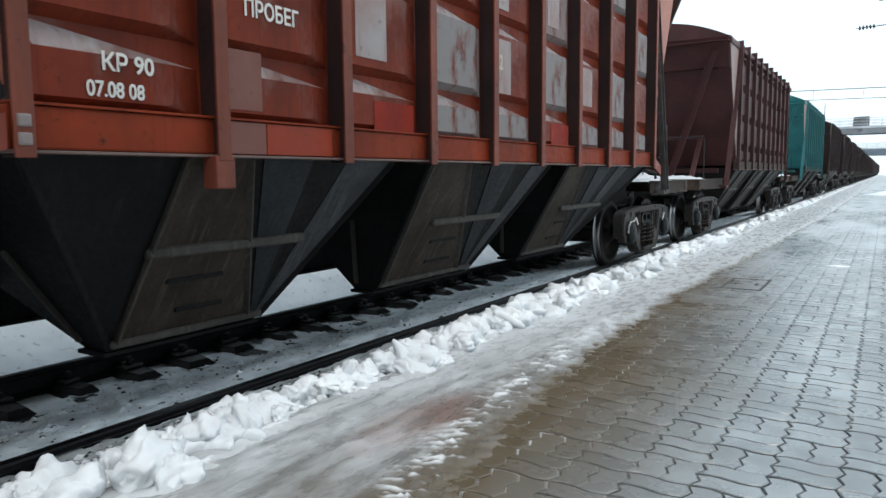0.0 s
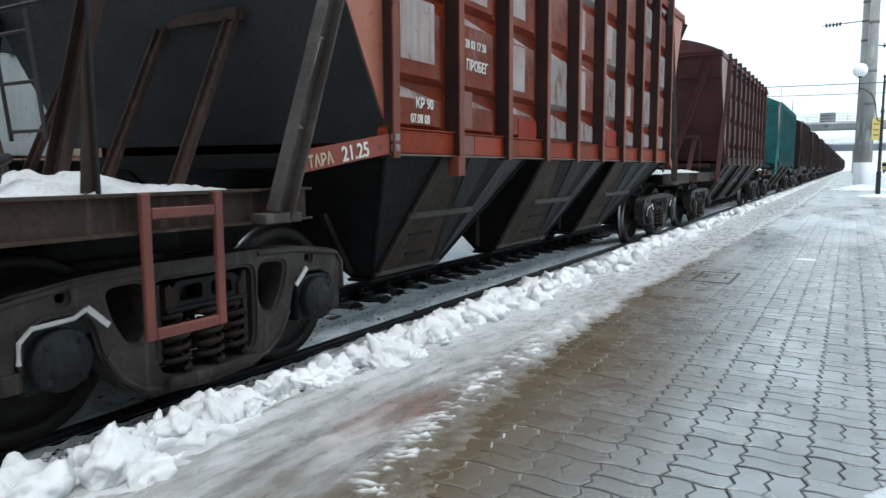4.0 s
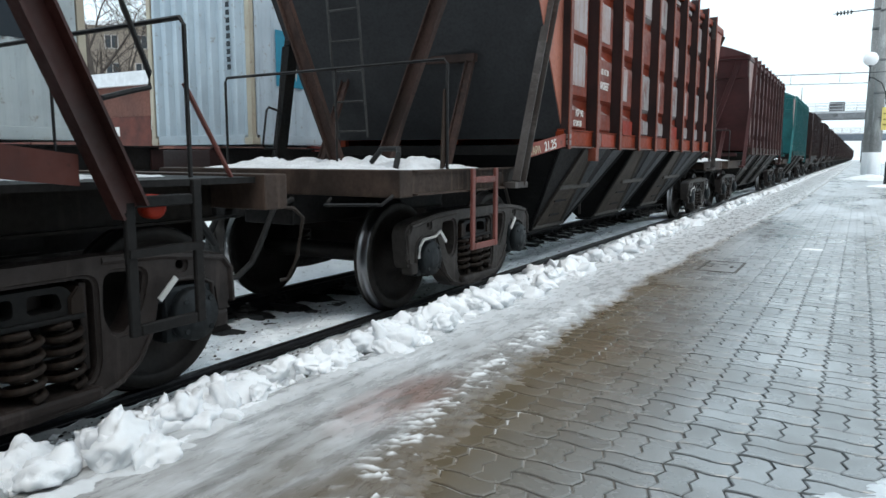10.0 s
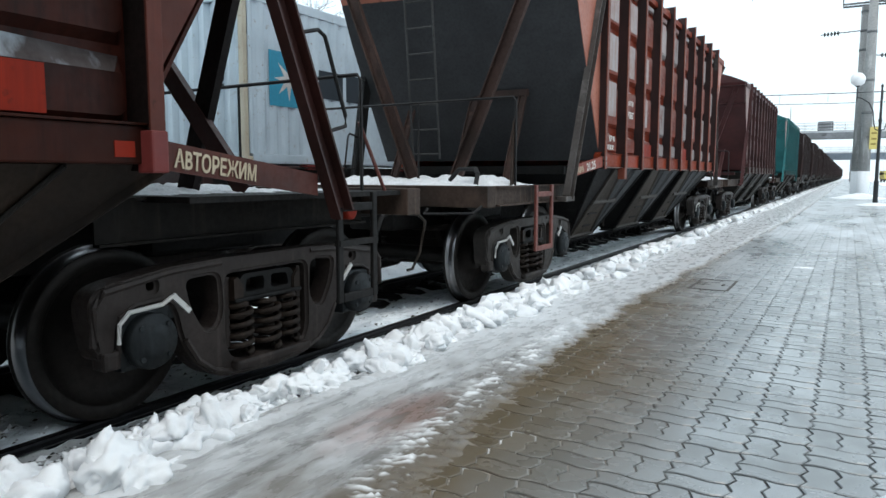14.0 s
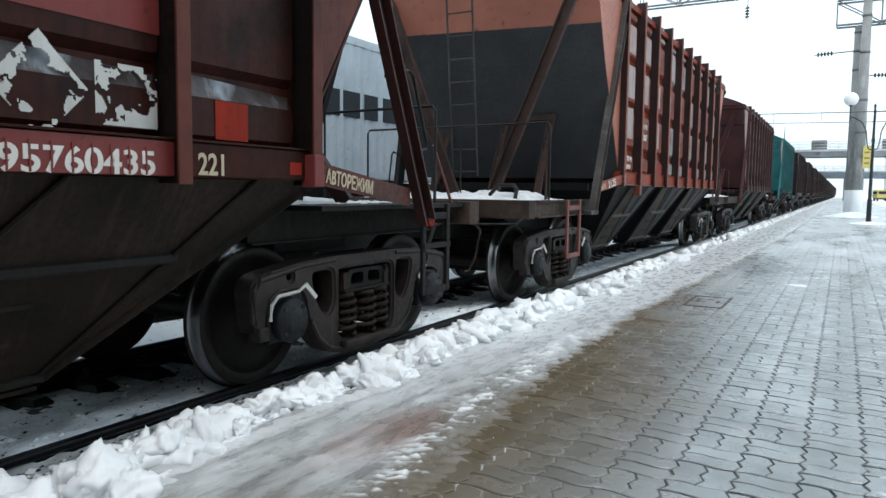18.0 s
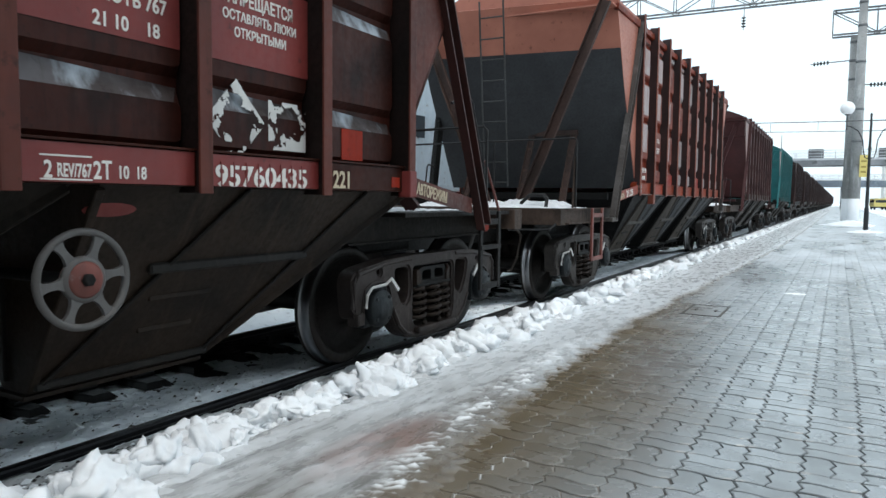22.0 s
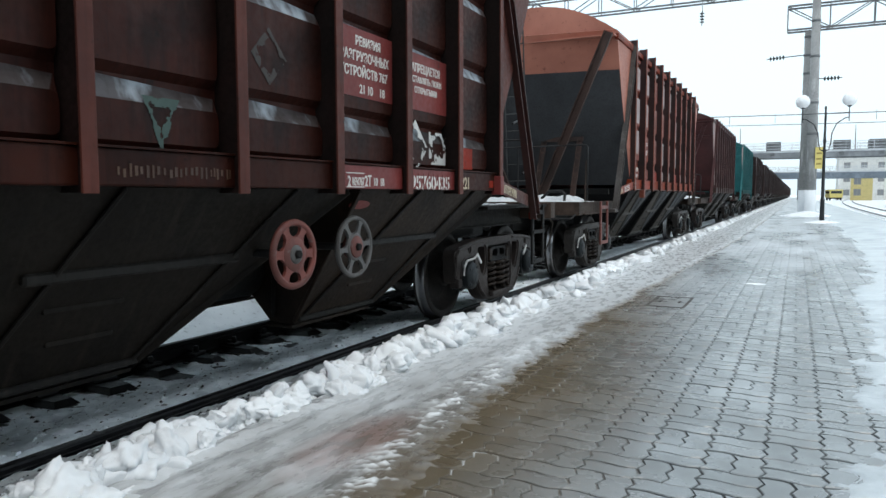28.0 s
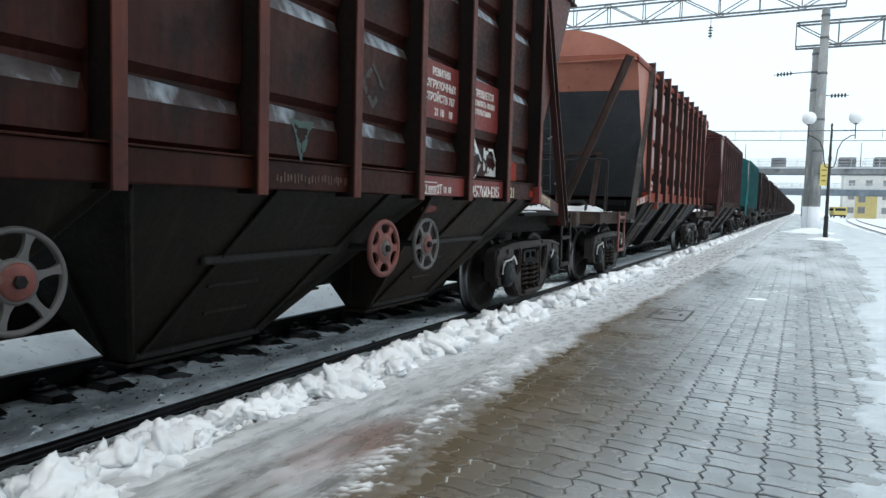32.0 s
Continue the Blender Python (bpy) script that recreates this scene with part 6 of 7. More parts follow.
KEYED_WHEELS = WHEELSETS[:16]
for y in STANDS[5:]:
    TRAIN.append(copy_thing(plain_wagon, Matrix.Translation((TRACK_X, y, 0))))

# ---- the second track with its standing container wagons ----
FAR_X = TRACK_X - 5.3


def corrugated(bm, p, q, z0, z1, out, depth=0.036, pitch=0.28):
    """A steel wall from p to q, folded into upright ribs."""
    p, q, o = Vector((*p, 0)), Vector((*q, 0)), Vector((*out, 0))
    long = (q - p).length
    d = (q - p).normalized()
    n = round(long / pitch)
    pts = []
    for i in range(n):
        a = i * long / n
        w = long / n
        pts += [(a, 0), (a + 0.25 * w, 0), (a + 0.5 * w, depth), (a + 0.75 * w, depth)]
    pts.append((long, 0))
    lo = [bm.verts.new(p + d * a - o * h + Vector((0, 0, z0))) for a, h in pts]
    hi = [bm.verts.new(p + d * a - o * h + Vector((0, 0, z1))) for a, h in pts]
    for i in range(len(pts) - 1):
        bm.faces.new((lo[i], lo[i + 1], hi[i + 1], hi[i]))


def container(y0, y1, paint, label, end_paint):
    c = thing("shipping_container", label, "container", (FAR_X, (y0 + y1) / 2, 1.54), "containers on the second track")
    h, w, t = (y1 - y0) / 2, 1.22, 2.72
    for k in (1, -1):
        bm = bmesh.new()
        corrugated(bm, (k * (w - 0.01), -h + 0.12), (k * (w - 0.01), h - 0.12), 0.16, t - 0.1, (k, 0), 0.025 if k > 0 else 0.036)
        part("side_wall", bm, paint, c)
        bm = bmesh.new()
        corrugated(bm, (-w + 0.12, k * (h - 0.02)), (w - 0.12, k * (h - 0.02)), 0.16, t - 0.1, (0, k), 0.075, 0.27)
        part("end_wall", bm, end_paint, c)
        for j in (1, -1):
            bm = bmesh.new()
            box(bm, *sorted((k * (w - 0.10), k * w)), *sorted((j * (h - 0.10), j * h)), 0.1, t - 0.08, bevel=0.012)
            part("corner_post", bm, BOX_POST, c, "yellowed rusty corner post")
            for z in (0, t - 0.115):
                bm = bmesh.new()
                box(bm, *sorted((k * (w - 0.17), k * (w + 0.005))), *sorted((j * (h - 0.18), j * (h + 0.005))), z, z + 0.118, bevel=0.015)
                part("corner_casting", bm, BOX_POST, c)
        for z in (0.0, t - 0.12):
            bm = bmesh.new()
            box(bm, *sorted((k * (w - 0.07), k * (w - 0.002))), -h + 0.185, h - 0.185, z, z + 0.158, bevel=0.01)
            part("side_rail", bm, paint, c)
            bm = bmesh.new()
            box(bm, -w + 0.175, w - 0.175, *sorted((k * (h - 0.07), k * (h - 0.002))), z, z + 0.158, bevel=0.01)
            part("end_rail", bm, end_paint, c)
    bm = bmesh.new()
    box(bm, -w + 0.03, w - 0.03, -h + 0.03, h - 0.03, t - 0.06, t - 0.03)
    part("roof", bm, paint, c)
    return c


def flat_mark(c, name, y0, y1, z0, z1, mat, x=1.2125, label=""):
    bm = bmesh.new()
    box(bm, x - 0.003, x, y0, y1, z0, z1)
    return part(name, bm, mat, c, label)


first_box = container(-6.58, 5.61, BOX_GREY, "pale grey weathered shipping container on a flat wagon", BOX_GREY)
mid = (-6.58 + 5.61) / 2
for i in range(6):
    flat_mark(first_box, "dark_bar", 4.44 - i * 0.66 - mid, 4.90 - i * 0.66 - mid, 2.70 - 1.54, 3.16 - 1.54, MARK_DARK, label="dark block in place of a company letter")
second_box = container(8.38, 20.57, BOX_BLUE, "pale blue shipping container with a cyan emblem", BOX_BLUE)
mid = (8.38 + 20.57) / 2
for y0, y1 in ((10.25, 10.95), (11.05, 11.60), (11.75, 12.22), (12.40, 12.88), (13.05, 13.52), (13.68, 14.2)):
    flat_mark(second_box, "dark_bar", y0 - mid, y1 - mid, 2.74 - 1.54, 3.24 - 1.54, MARK_DARK, label="dark block in place of a company letter")
flat_mark(second_box, "emblem_field", 8.97 - mid, 9.93 - mid, 2.51 - 1.54, 3.42 - 1.54, MARK_CYAN, label="square cyan emblem field")
bm = bmesh.new()
prism(bm, [(9.45 - mid + (0.36 if k % 2 == 0 else 0.13) * math.sin(k * math.pi / 8), 2.97 - 1.54 + (0.36 if k % 2 == 0 else 0.13) * math.cos(k * math.pi / 8)) for k in range(16)], 1.2125, 1.2145)
part("emblem_centre", bm, PAINT_WHITE, second_box, label="plain white pointed emblem")
# small column of marks on the end wall that faces the camera
for i in range(11):
    bm = bmesh.new()
    box(bm, 0.72, 0.80, -6.103, -6.099, 2.42 - i * 0.122, 2.50 - i * 0.122)
    part("small_mark", bm, MARK_DARK, second_box)


def flat_wagon(y, label):
    w = thing("flat_wagon", label, "flat wagon", (FAR_X, y, 0), "standing flat wagons")
    for k in (1, -1):
        bm = bmesh.new()
        angle_bar(bm, (k * 1.2, -6.9, 1.32), (k * 1.2, 6.9, 1.32), 0.34, 0.02, (0, 0, 1), (k, 0, 0), 0.3)
        part("side_sill", bm, SOOT, w)
        bm = bmesh.new()
        box(bm, -1.25, 1.25, *sorted((k * 6.75, k * 6.95)), 1.1, 1.45, bevel=0.01)
        part("end_beam", bm, PAINT_BROWN, w)
        for j in (-4.5, -1.5, 1.5, 4.5):
            bm = bmesh.new()
            box(bm, *sorted((k * 1.1, k * 1.29)), j - 0.12, j + 0.12, 1.44, 1.53, bevel=0.01)
            part("twist_lock", bm, PATCH_SIGN, w)
        bm = bmesh.new()
        box(bm, -0.12, 0.12, *sorted((k * 6.95, k * 7.35)), 0.92, 1.16, bevel=0.03)
        part("coupler", bm, SOOT, w)
        bogie(w, k * 4.9, 1)
    bm = bmesh.new()
    box(bm, -1.1, 1.1, -6.7, 6.7, 1.36, 1.44)
    part("deck", bm, SOOT, w)
    bm = bmesh.new()
    box(bm, -0.3, 0.3, -6.7, 6.7, 0.85, 1.3, bevel=0.02)
    part("centre_sill", bm, SOOT, w)
    return w


flat_wagon(-0.3, "dark flat wagon under a grey container")
flat_wagon(14.42, "dark flat wagon under a blue container")

# ---- beyond the second track ----
WALL_BROWN = grime("red_brown_garage_wall", (0.16, 0.072, 0.055), (0.11, 0.055, 0.045), 0.8, 0, 2)
WALL_BEIGE = grime("beige_brick_wall", (0.23, 0.19, 0.155), (0.17, 0.145, 0.12), 0.85, 0, 0.8)
WINDOW_TRIM = plain("dull_window_trim", (0.30, 0.28, 0.26), 0.7)
GLASS_DARK = plain("dark_window_glass", (0.03, 0.035, 0.04), 0.1, 0, 0.2)
BARK = grime("grey_winter_bark", (0.07, 0.058, 0.05), (0.045, 0.038, 0.033), 0.9)
SIGN_PALE = plain("pale_notice", (0.6, 0.6, 0.58), 0.6)


def garage():
    g = thing("garage", "red-brown trackside shed with snow on its roof", "shed", (-24, 19, 0))
    bm = bmesh.new()
    box(bm, -8, 8, -3, 3, -0.2, 3.75)
    part("wall", bm, WALL_BROWN, g)
    bm = bmesh.new()
    hexa(bm, [(-8.3, -3.4, 3.7), (8.3, -3.4, 3.7), (8.3, 3.4, 4.2), (-8.3, 3.4, 4.2), (-8.3, -3.4, 4.15), (8.3, -3.4, 4.15), (8.3, 3.4, 4.65), (-8.3, 3.4, 4.65)])
    part("snowy_roof", bm, SNOW_RIDE, g)
    for x in (-5.0, -1.0, 2.2, 5.5):
        bm = bmesh.new()
        box(bm, x - 1.1, x + 1.1, -3.05, -2.99, -0.1, 2.7, bevel=0.01)
        part("door", bm, PAINT_POST, g)
    for x, z in ((0.6, 2.6), (1.4, 2.2), (3.6, 2.4), (-2.6, 2.5)):
        bm = bmesh.new()
        box(bm, x - 0.25, x + 0.25, -3.07, -3.052, z - 0.16, z + 0.16)
        part("notice", bm, SIGN_PALE, g)
    return g


garage()


def flats(x, y, wide, floors, turn, wall, label, floor=2.9, bay=3.0, deep=11.0, roof=SNOW_RIDE, glass=None):
    b = thing("apartment_building", label, "building", (x, y, -0.2))
    b.rotation_euler = (0, 0, radians(turn))
    h = floors * floor + 0.8
    bm = bmesh.new()
    box(bm, -wide / 2, wide / 2, 0, deep, 0, h)
    part("wall", bm, wall, b)
    bm = bmesh.new()
    box(bm, -wide / 2 - 0.3, wide / 2 + 0.3, -0.3, deep + 0.3, h, h + 0.4)
    part("roof", bm, roof, b)
    bm = bmesh.new()
    box(bm, -0.7, 0.7, -0.03, 0.03, 0, 1.45)
    frame_me = mesh_of(bm, "window", WINDOW_TRIM)
    bm = bmesh.new()
    for k in (-1, 1):
        box(bm, k * 0.33 - 0.28, k * 0.33 + 0.28, -0.045, -0.033, 0.08, 1.37)
    pane_me = mesh_of(bm, "panes", glass or GLASS_DARK)
    for f in range(floors):
        for i in range(int(wide // bay)):
            wx = -wide / 2 + bay * (i + 0.5)
            o = share("window", frame_me, b, (wx, 0, f * floor + 1.3))
            share("panes", pane_me, o, (0, 0, 0))
    return b


flats(-66, 52, 36, 5, 38, WALL_BEIGE, "beige brick apartment building behind bare trees")


def bare_tree(x, y, h, seed, label="bare winter tree with fine grey branches"):
    rng = random.Random(seed)
    t = thing("tree", label, "tree", (x, y, -0.2), "bare trees")
    trunk, crown = bmesh.new(), bmesh.new()

    def limb(bm, p, d, long, r, depth):
        pts, rad = [p], [r]
        n = 4
        for i in range(n):
            d = (d + Vector((rng.gauss(0, 0.13), rng.gauss(0, 0.13), rng.gauss(0.03, 0.08)))).normalized()
            p = p + d * long / n
            pts.append(p)
            rad.append(r * (1 - 0.6 * (i + 1) / n))
        seg = 7 if depth == 0 else 4 if depth < 3 else 3
        rings = []
        for q, rr in zip(pts, rad):
            s = d.cross(Vector((0.3, 0.9, 0.2))).normalized()
            u = s.cross(d)
            rings.append([bm.verts.new(q + (s * math.cos(k) + u * math.sin(k)) * rr) for k in np.linspace(0, 2 * math.pi, seg, endpoint=False)])
        for a, b in zip(rings, rings[1:]):
            for k in range(seg):
                bm.faces.new((a[k], a[(k + 1) % seg], b[(k + 1) % seg], b[k]))
        if depth < 5:
            for i in range(rng.randint(3, 4)):
                j = rng.randint(1 if depth else 2, n)
                side = Vector((rng.gauss(0, 1), rng.gauss(0, 1), rng.gauss(0.2, 0.5))).normalized()
                limb(crown, pts[j], (d * 0.75 + side * 0.75).normalized(), long * rng.uniform(0.5, 0.72), max(0.011, rad[j] * 0.62), depth + 1)
    limb(trunk, Vector((0, 0, 0)), Vector((0, 0, 1)), h * 0.5, h * 0.018, 0)
    part("trunk", trunk, BARK, t)
    part("crown", crown, BARK, t)
    return t


for x, y, h, s in ((-33, 22, 13.5, 1), (-38, 29, 15, 2), (-29, 27, 12.5, 3), (-46, 33, 16, 4), (-36, 24.5, 14, 6)):
    bare_tree(x, y, h, s)

# ---- along the platform: poles, lamp, gantries, bridges ----
STEEL_GREY = grime("weathered_grey_steel", (0.16, 0.165, 0.17), (0.11, 0.112, 0.115), 0.6, 0.3)
WIRE = plain("dark_wire", (0.10, 0.10, 0.105), 0.5)
PORCELAIN = plain("dark_glass_insulator", (0.05, 0.055, 0.055), 0.25)
BRIDGE_GREY = grime("grey_bridge_girder", (0.22, 0.23, 0.24), (0.17, 0.175, 0.18), 0.8, 0, 0.5)
BRIDGE_PALE = grime("pale_bridge_panel", (0.52, 0.54, 0.56), (0.42, 0.44, 0.46), 0.8, 0, 0.5)
BRIDGE_BLUE = grime("blue_grey_bridge_girder", (0.17, 0.20, 0.23), (0.13, 0.15, 0.18), 0.8, 0, 0.5)
# far houses and their panes: distance haze is mixed into these paler colours
HOUSE_YELLOW = grime("haze_pale_yellow_plaster", (0.66, 0.55, 0.26), (0.58, 0.47, 0.2), 0.85, 0, 0.5)
GLASS_HAZE = plain("haze_pale_window_glass", (0.22, 0.23, 0.24), 0.2)
HOUSE_CREAM = grime("haze_pale_cream_plaster", (0.68, 0.67, 0.64), (0.60, 0.59, 0.56), 0.85, 0, 0.5)


def concrete_pole(x, y, r0, r1, top, label, rings=()):
    p = thing("catenary_pole", label, "pole", (x, y, LEVEL), "catenary poles")
    bm = bmesh.new()
    lathe(bm, [(1.43, r0 - 0.005), (top, r1)], "z", 24)
    part("shaft", bm, CONCRETE, p)
    bm = bmesh.new()
    lathe(bm, [(-0.1, r0 + 0.012), (1.43, r0 + 0.008)], "z", 24)
    part("painted_foot", bm, LIME, p, "white limewashed foot")
    for z in rings:
        r = r0 + (r1 - r0) * z / top
        bm = bmesh.new()
        lathe(bm, [(z - 0.06, r + 0.02), (z + 0.06, r + 0.02)], "z", 16)
        part("clamp", bm, STEEL_GREY, p)
    return p


pole = concrete_pole(0.66, 44.3, 0.29, 0.20, 12.2, "tall concrete catenary pole with a white painted foot", (4.5, 6.2, 8.7, 10.6, 11.8))
concrete_pole(0.30, 45.0, 0.23, 0.18, 10.2, "concrete pole standing beside a taller one", (7.9, 8.9, 9.9))
mound("snow_mound", 0.55, 44.2, 1.3, 0.30, "snow heaped round the foot of the poles")
mound("snow_mound", 1.0, 33.9, 0.8, 0.13, "snow round the foot of the street lamp")

MARK_BROWN = plain("faded_sign_print", (0.30, 0.22, 0.06), 0.6)
sign = thing("station_sign", "yellow notice board on the concrete pole", "sign", (1.02, 44.0, 0))
bm = bmesh.new()
box(bm, -0.19, 0.19, -0.02, 0.02, 2.75, 3.92, bevel=0.005)
part("board", bm, SIGN_YELLOW, sign)
for z in (3.55, 3.25, 2.98):
    bm = bmesh.new()
    box(bm, -0.12, 0.12, -0.026, -0.022, z, z + 0.09)
    part("text_bar", bm, MARK_BROWN, sign)
bm = bmesh.new()
beam(bm, (-0.35, 0.05, 3.4), (0.1, 0.05, 3.4), 0.04, 0.04, (0, 0, 1))
part("bracket", bm, STEEL_GREY, sign)


def street_lamp(x, y):
    s = thing("street_lamp", "black iron street lamp with two white globes", "street lamp", (x, y, LEVEL))
    bm = bmesh.new()
    lathe(bm, [(-0.1, 0.10), (0.9, 0.085), (0.95, 0.10), (1.0, 0.07), (3.3, 0.05), (3.4, 0.075), (3.5, 0.05), (4.7, 0.035), (4.78, 0.05), (4.86, 0.012)], "z", 16)
    part("post", bm, LAMP_IRON, s)
    for k in (-1, 1):
        bm = bmesh.new()
        tube(bm, [(k * 0.03, 0, 3.0), (k * 0.16, 0, 3.05), (k * 0.22, 0, 3.3), (k * 0.26, 0, 3.75), (k * 0.42, 0, 4.12), (k * 0.7, 0, 4.32), (k * 0.86, 0, 4.36)], 0.022, 8)
        tube(bm, [(k * 0.03, 0, 4.55), (k * 0.86, 0, 4.55)], 0.014, 6)
        tube(bm, [(k * 0.86, 0, 4.2), (k * 0.86, 0, 4.82)], 0.02, 8)
        part("arm", bm, LAMP_IRON, s)
        bm = bmesh.new()
        bmesh.ops.create_uvsphere(bm, u_segments=28, v_segments=16, radius=0.275, matrix=Matrix.Translation((k * 0.86, 0, 5.08)))
        g = part("globe", bm, GLOBE, s, "white opal globe", True)
        bm = bmesh.new()
        lathe(bm, [(4.78, 0.05), (4.83, 0.11), (4.86, 0.11)], "z", 14, (k * 0.86, 0, 0))
        part("socket", bm, LAMP_IRON, g)
    return s


street_lamp(0.97, 33.84)


def truss(name, x0, x1, y, z0, z1, label, bays):
    t = thing(name, label, "gantry", (0, y, 0), "gantries")
    for z, dy in ((z0, -0.35), (z0, 0.35), (z1, -0.35), (z1, 0.35)):
        bm = bmesh.new()
        beam(bm, (x0, dy, z), (x1, dy, z), 0.09, 0.09, (0, 0, 1))
        part("chord", bm, STEEL_GREY, t)
    n = bays
    for dy in (-0.35, 0.35):
        for i in range(n + 1):
            x = x0 + (x1 - x0) * i / n
            bm = bmesh.new()
            beam(bm, (x, dy, z0), (x, dy, z1), 0.05, 0.05, (0, 1, 0))
            part("upright", bm, STEEL_GREY, t)
            if i < n:
                xn = x0 + (x1 - x0) * (i + 1) / n
                bm = bmesh.new()
                beam(bm, (x, dy, z0 if i % 2 else z1), (xn, dy, z1 if i % 2 else z0), 0.05, 0.05, (0, 1, 0))
                part("diagonal", bm, STEEL_GREY, t)
    return t


truss("gantry", -24.0, 1.6, 44.3, 12.45, 13.65, "grey lattice gantry across the tracks", 12)
truss("gantry", -0.75, 16.0, 44.9, 10.45, 11.75, "grey lattice gantry on the shorter pole", 8)


def insulator(name, p, d, n, label):
    """A string of porcelain discs from p along d."""
    t = thing(name, label, "insulator", p, "insulators")
    d = Vector(d).normalized()
    turn = Vector((0, 0, 1)).rotation_difference(d)
    t.rotation_mode = "QUATERNION"
    t.rotation_quaternion = turn
    bm = bmesh.new()
    lathe(bm, [(-0.1, 0.02), (n * 0.16 + 0.1, 0.02)], "z", 8)
    part("rod", bm, WIRE, t)
    for i in range(n):
        bm = bmesh.new()
        lathe(bm, [(i * 0.16, 0.04), (i * 0.16 + 0.05, 0.13), (i * 0.16 + 0.08, 0.12), (i * 0.16 + 0.12, 0.03)], "z", 12)
        part("disc", bm, PORCELAIN, t)
    return t


insulator("insulator", (-5.2, 43.95, 11.80), (0, 0, -1), 4, "dark insulator string hanging from the gantry")
insulator("insulator", (-0.85, 44.3, 8.95), (-1, 0, -0.05), 5, "dark insulator string on a bracket arm")
insulator("insulator", (1.12, 44.6, 7.68), (1, 0, 0), 5, "dark insulator string beside the pole")


def wire(name, pts, r, label, group="overhead wires"):
    w = thing(name, label, "wire", (0, 0, 0), group)
    bm = bmesh.new()
    tube(bm, pts, r, 5)
    part("strand", bm, WIRE, w)


def sag(p, q, drop, n=9):
    p, q = Vector(p), Vector(q)
    return [p.lerp(q, i / n) - Vector((0, 0, drop * 4 * (i / n) * (1 - i / n))) for i in range(n + 1)]


wire("hanger_wire", [(-5.2, 43.95, 12.45), (-5.175, 43.95, 11.78)], 0.02, "short wire that carries an insulator")
wire("bracket_arm", [(0.5, 44.3, 9.0), (-0.85, 44.3, 8.95)], 0.03, "thin bracket arm on the pole")
wire("bracket_arm", [(0.8, 44.5, 7.70), (1.12, 44.6, 7.68)], 0.03, "thin bracket arm on the pole")
wire("span_wire", sag((-26, 80, 9.9), (22, 80, 9.1), 0.15), 0.045, "cross span wire far over the tracks")
wire("span_wire", sag((-26, 80, 9.0), (22, 80, 8.1), 0.15), 0.035, "lower cross span wire far over the tracks")
for i, x in enumerate((-6.5, -2.2, 2.4, 6.6)):
    wire("dropper", [(x, 80, 9.45), (x, 80, 8.55)], 0.02, "thin dropper between the span wires")


def bridge(y, z0, z1, x0, x1, mat, label, piers, rail_top, rails=True):
    b = thing("bridge", label, "bridge", (0, y, 0))
    bm = bmesh.new()
    box(bm, x0, x1, -2.2, 2.2, z1 - 0.25, z1)
    part("deck", bm, BRIDGE_PALE, b)
    for k in (-1, 1):
        bm = bmesh.new()
        box(bm, x0, x1, k * 2.0 - 0.12, k * 2.0 + 0.12, z0, z1 - 0.25)
        part("girder", bm, mat, b)
        if rails:
            bm = bmesh.new()
            for z in np.linspace(z1 + 0.25, rail_top, 3):
                beam(bm, (x0, k * 2.1, z), (x1, k * 2.1, z), 0.06, 0.06, (0, 0, 1))
            for x in np.arange(x0, x1, 1.6):
                beam(bm, (x, k * 2.1, z1), (x, k * 2.1, rail_top), 0.05, 0.05, (1, 0, 0))
            tagged(part("railing", bm, BRIDGE_PALE, b), kind="stuff")
    for x in piers:
        bm = bmesh.new()
        box(bm, x - 0.5, x + 0.5, -1.4, 1.4, -0.3, z0, bevel=0.05)
        part("pier", bm, BRIDGE_GREY, b)
    return b


near_bridge = bridge(110, 6.35, 7.3, -60, 70, BRIDGE_GREY, "grey footbridge over the tracks", (-30, 13.5, 40), 8.35)
for x0, x1 in ((-4.0, -2.2), (4.2, 6.2), (8.3, 10.8), (-16, -13)):
    bm = bmesh.new()
    box(bm, x0, x1, -1.2, 1.2, 7.3, 8.6, bevel=0.05)
    part("wind_screen", bm, STEEL_GREY, near_bridge)
for x, h in ((-7.6, 10.9), (6.9, 10.8)):
    bm = bmesh.new()
    lathe(bm, [(7.3, 0.07), (h, 0.04)], "z", 8, (x, 2.1, 0))
    part("lamp_mast", bm, STEEL_GREY, near_bridge)
for x in (-3.2, 5.1, 9.6):
    bm = bmesh.new()
    box(bm, x - 0.3, x + 0.3, -2.16, -2.125, 6.6, 7.0)
    part("clearance_plate", bm, STEEL_GREY, near_bridge)
bridge(170, 4.7, 6.2, -90, 110, BRIDGE_BLUE, "blue-grey road bridge behind the footbridge", (-30, 0.5, 34), 7.2)

flats(22, 200, 26, 3, 0, HOUSE_CREAM, "cream plastered house behind the bridges", 3.3, 3.6, 12, glass=GLASS_HAZE)


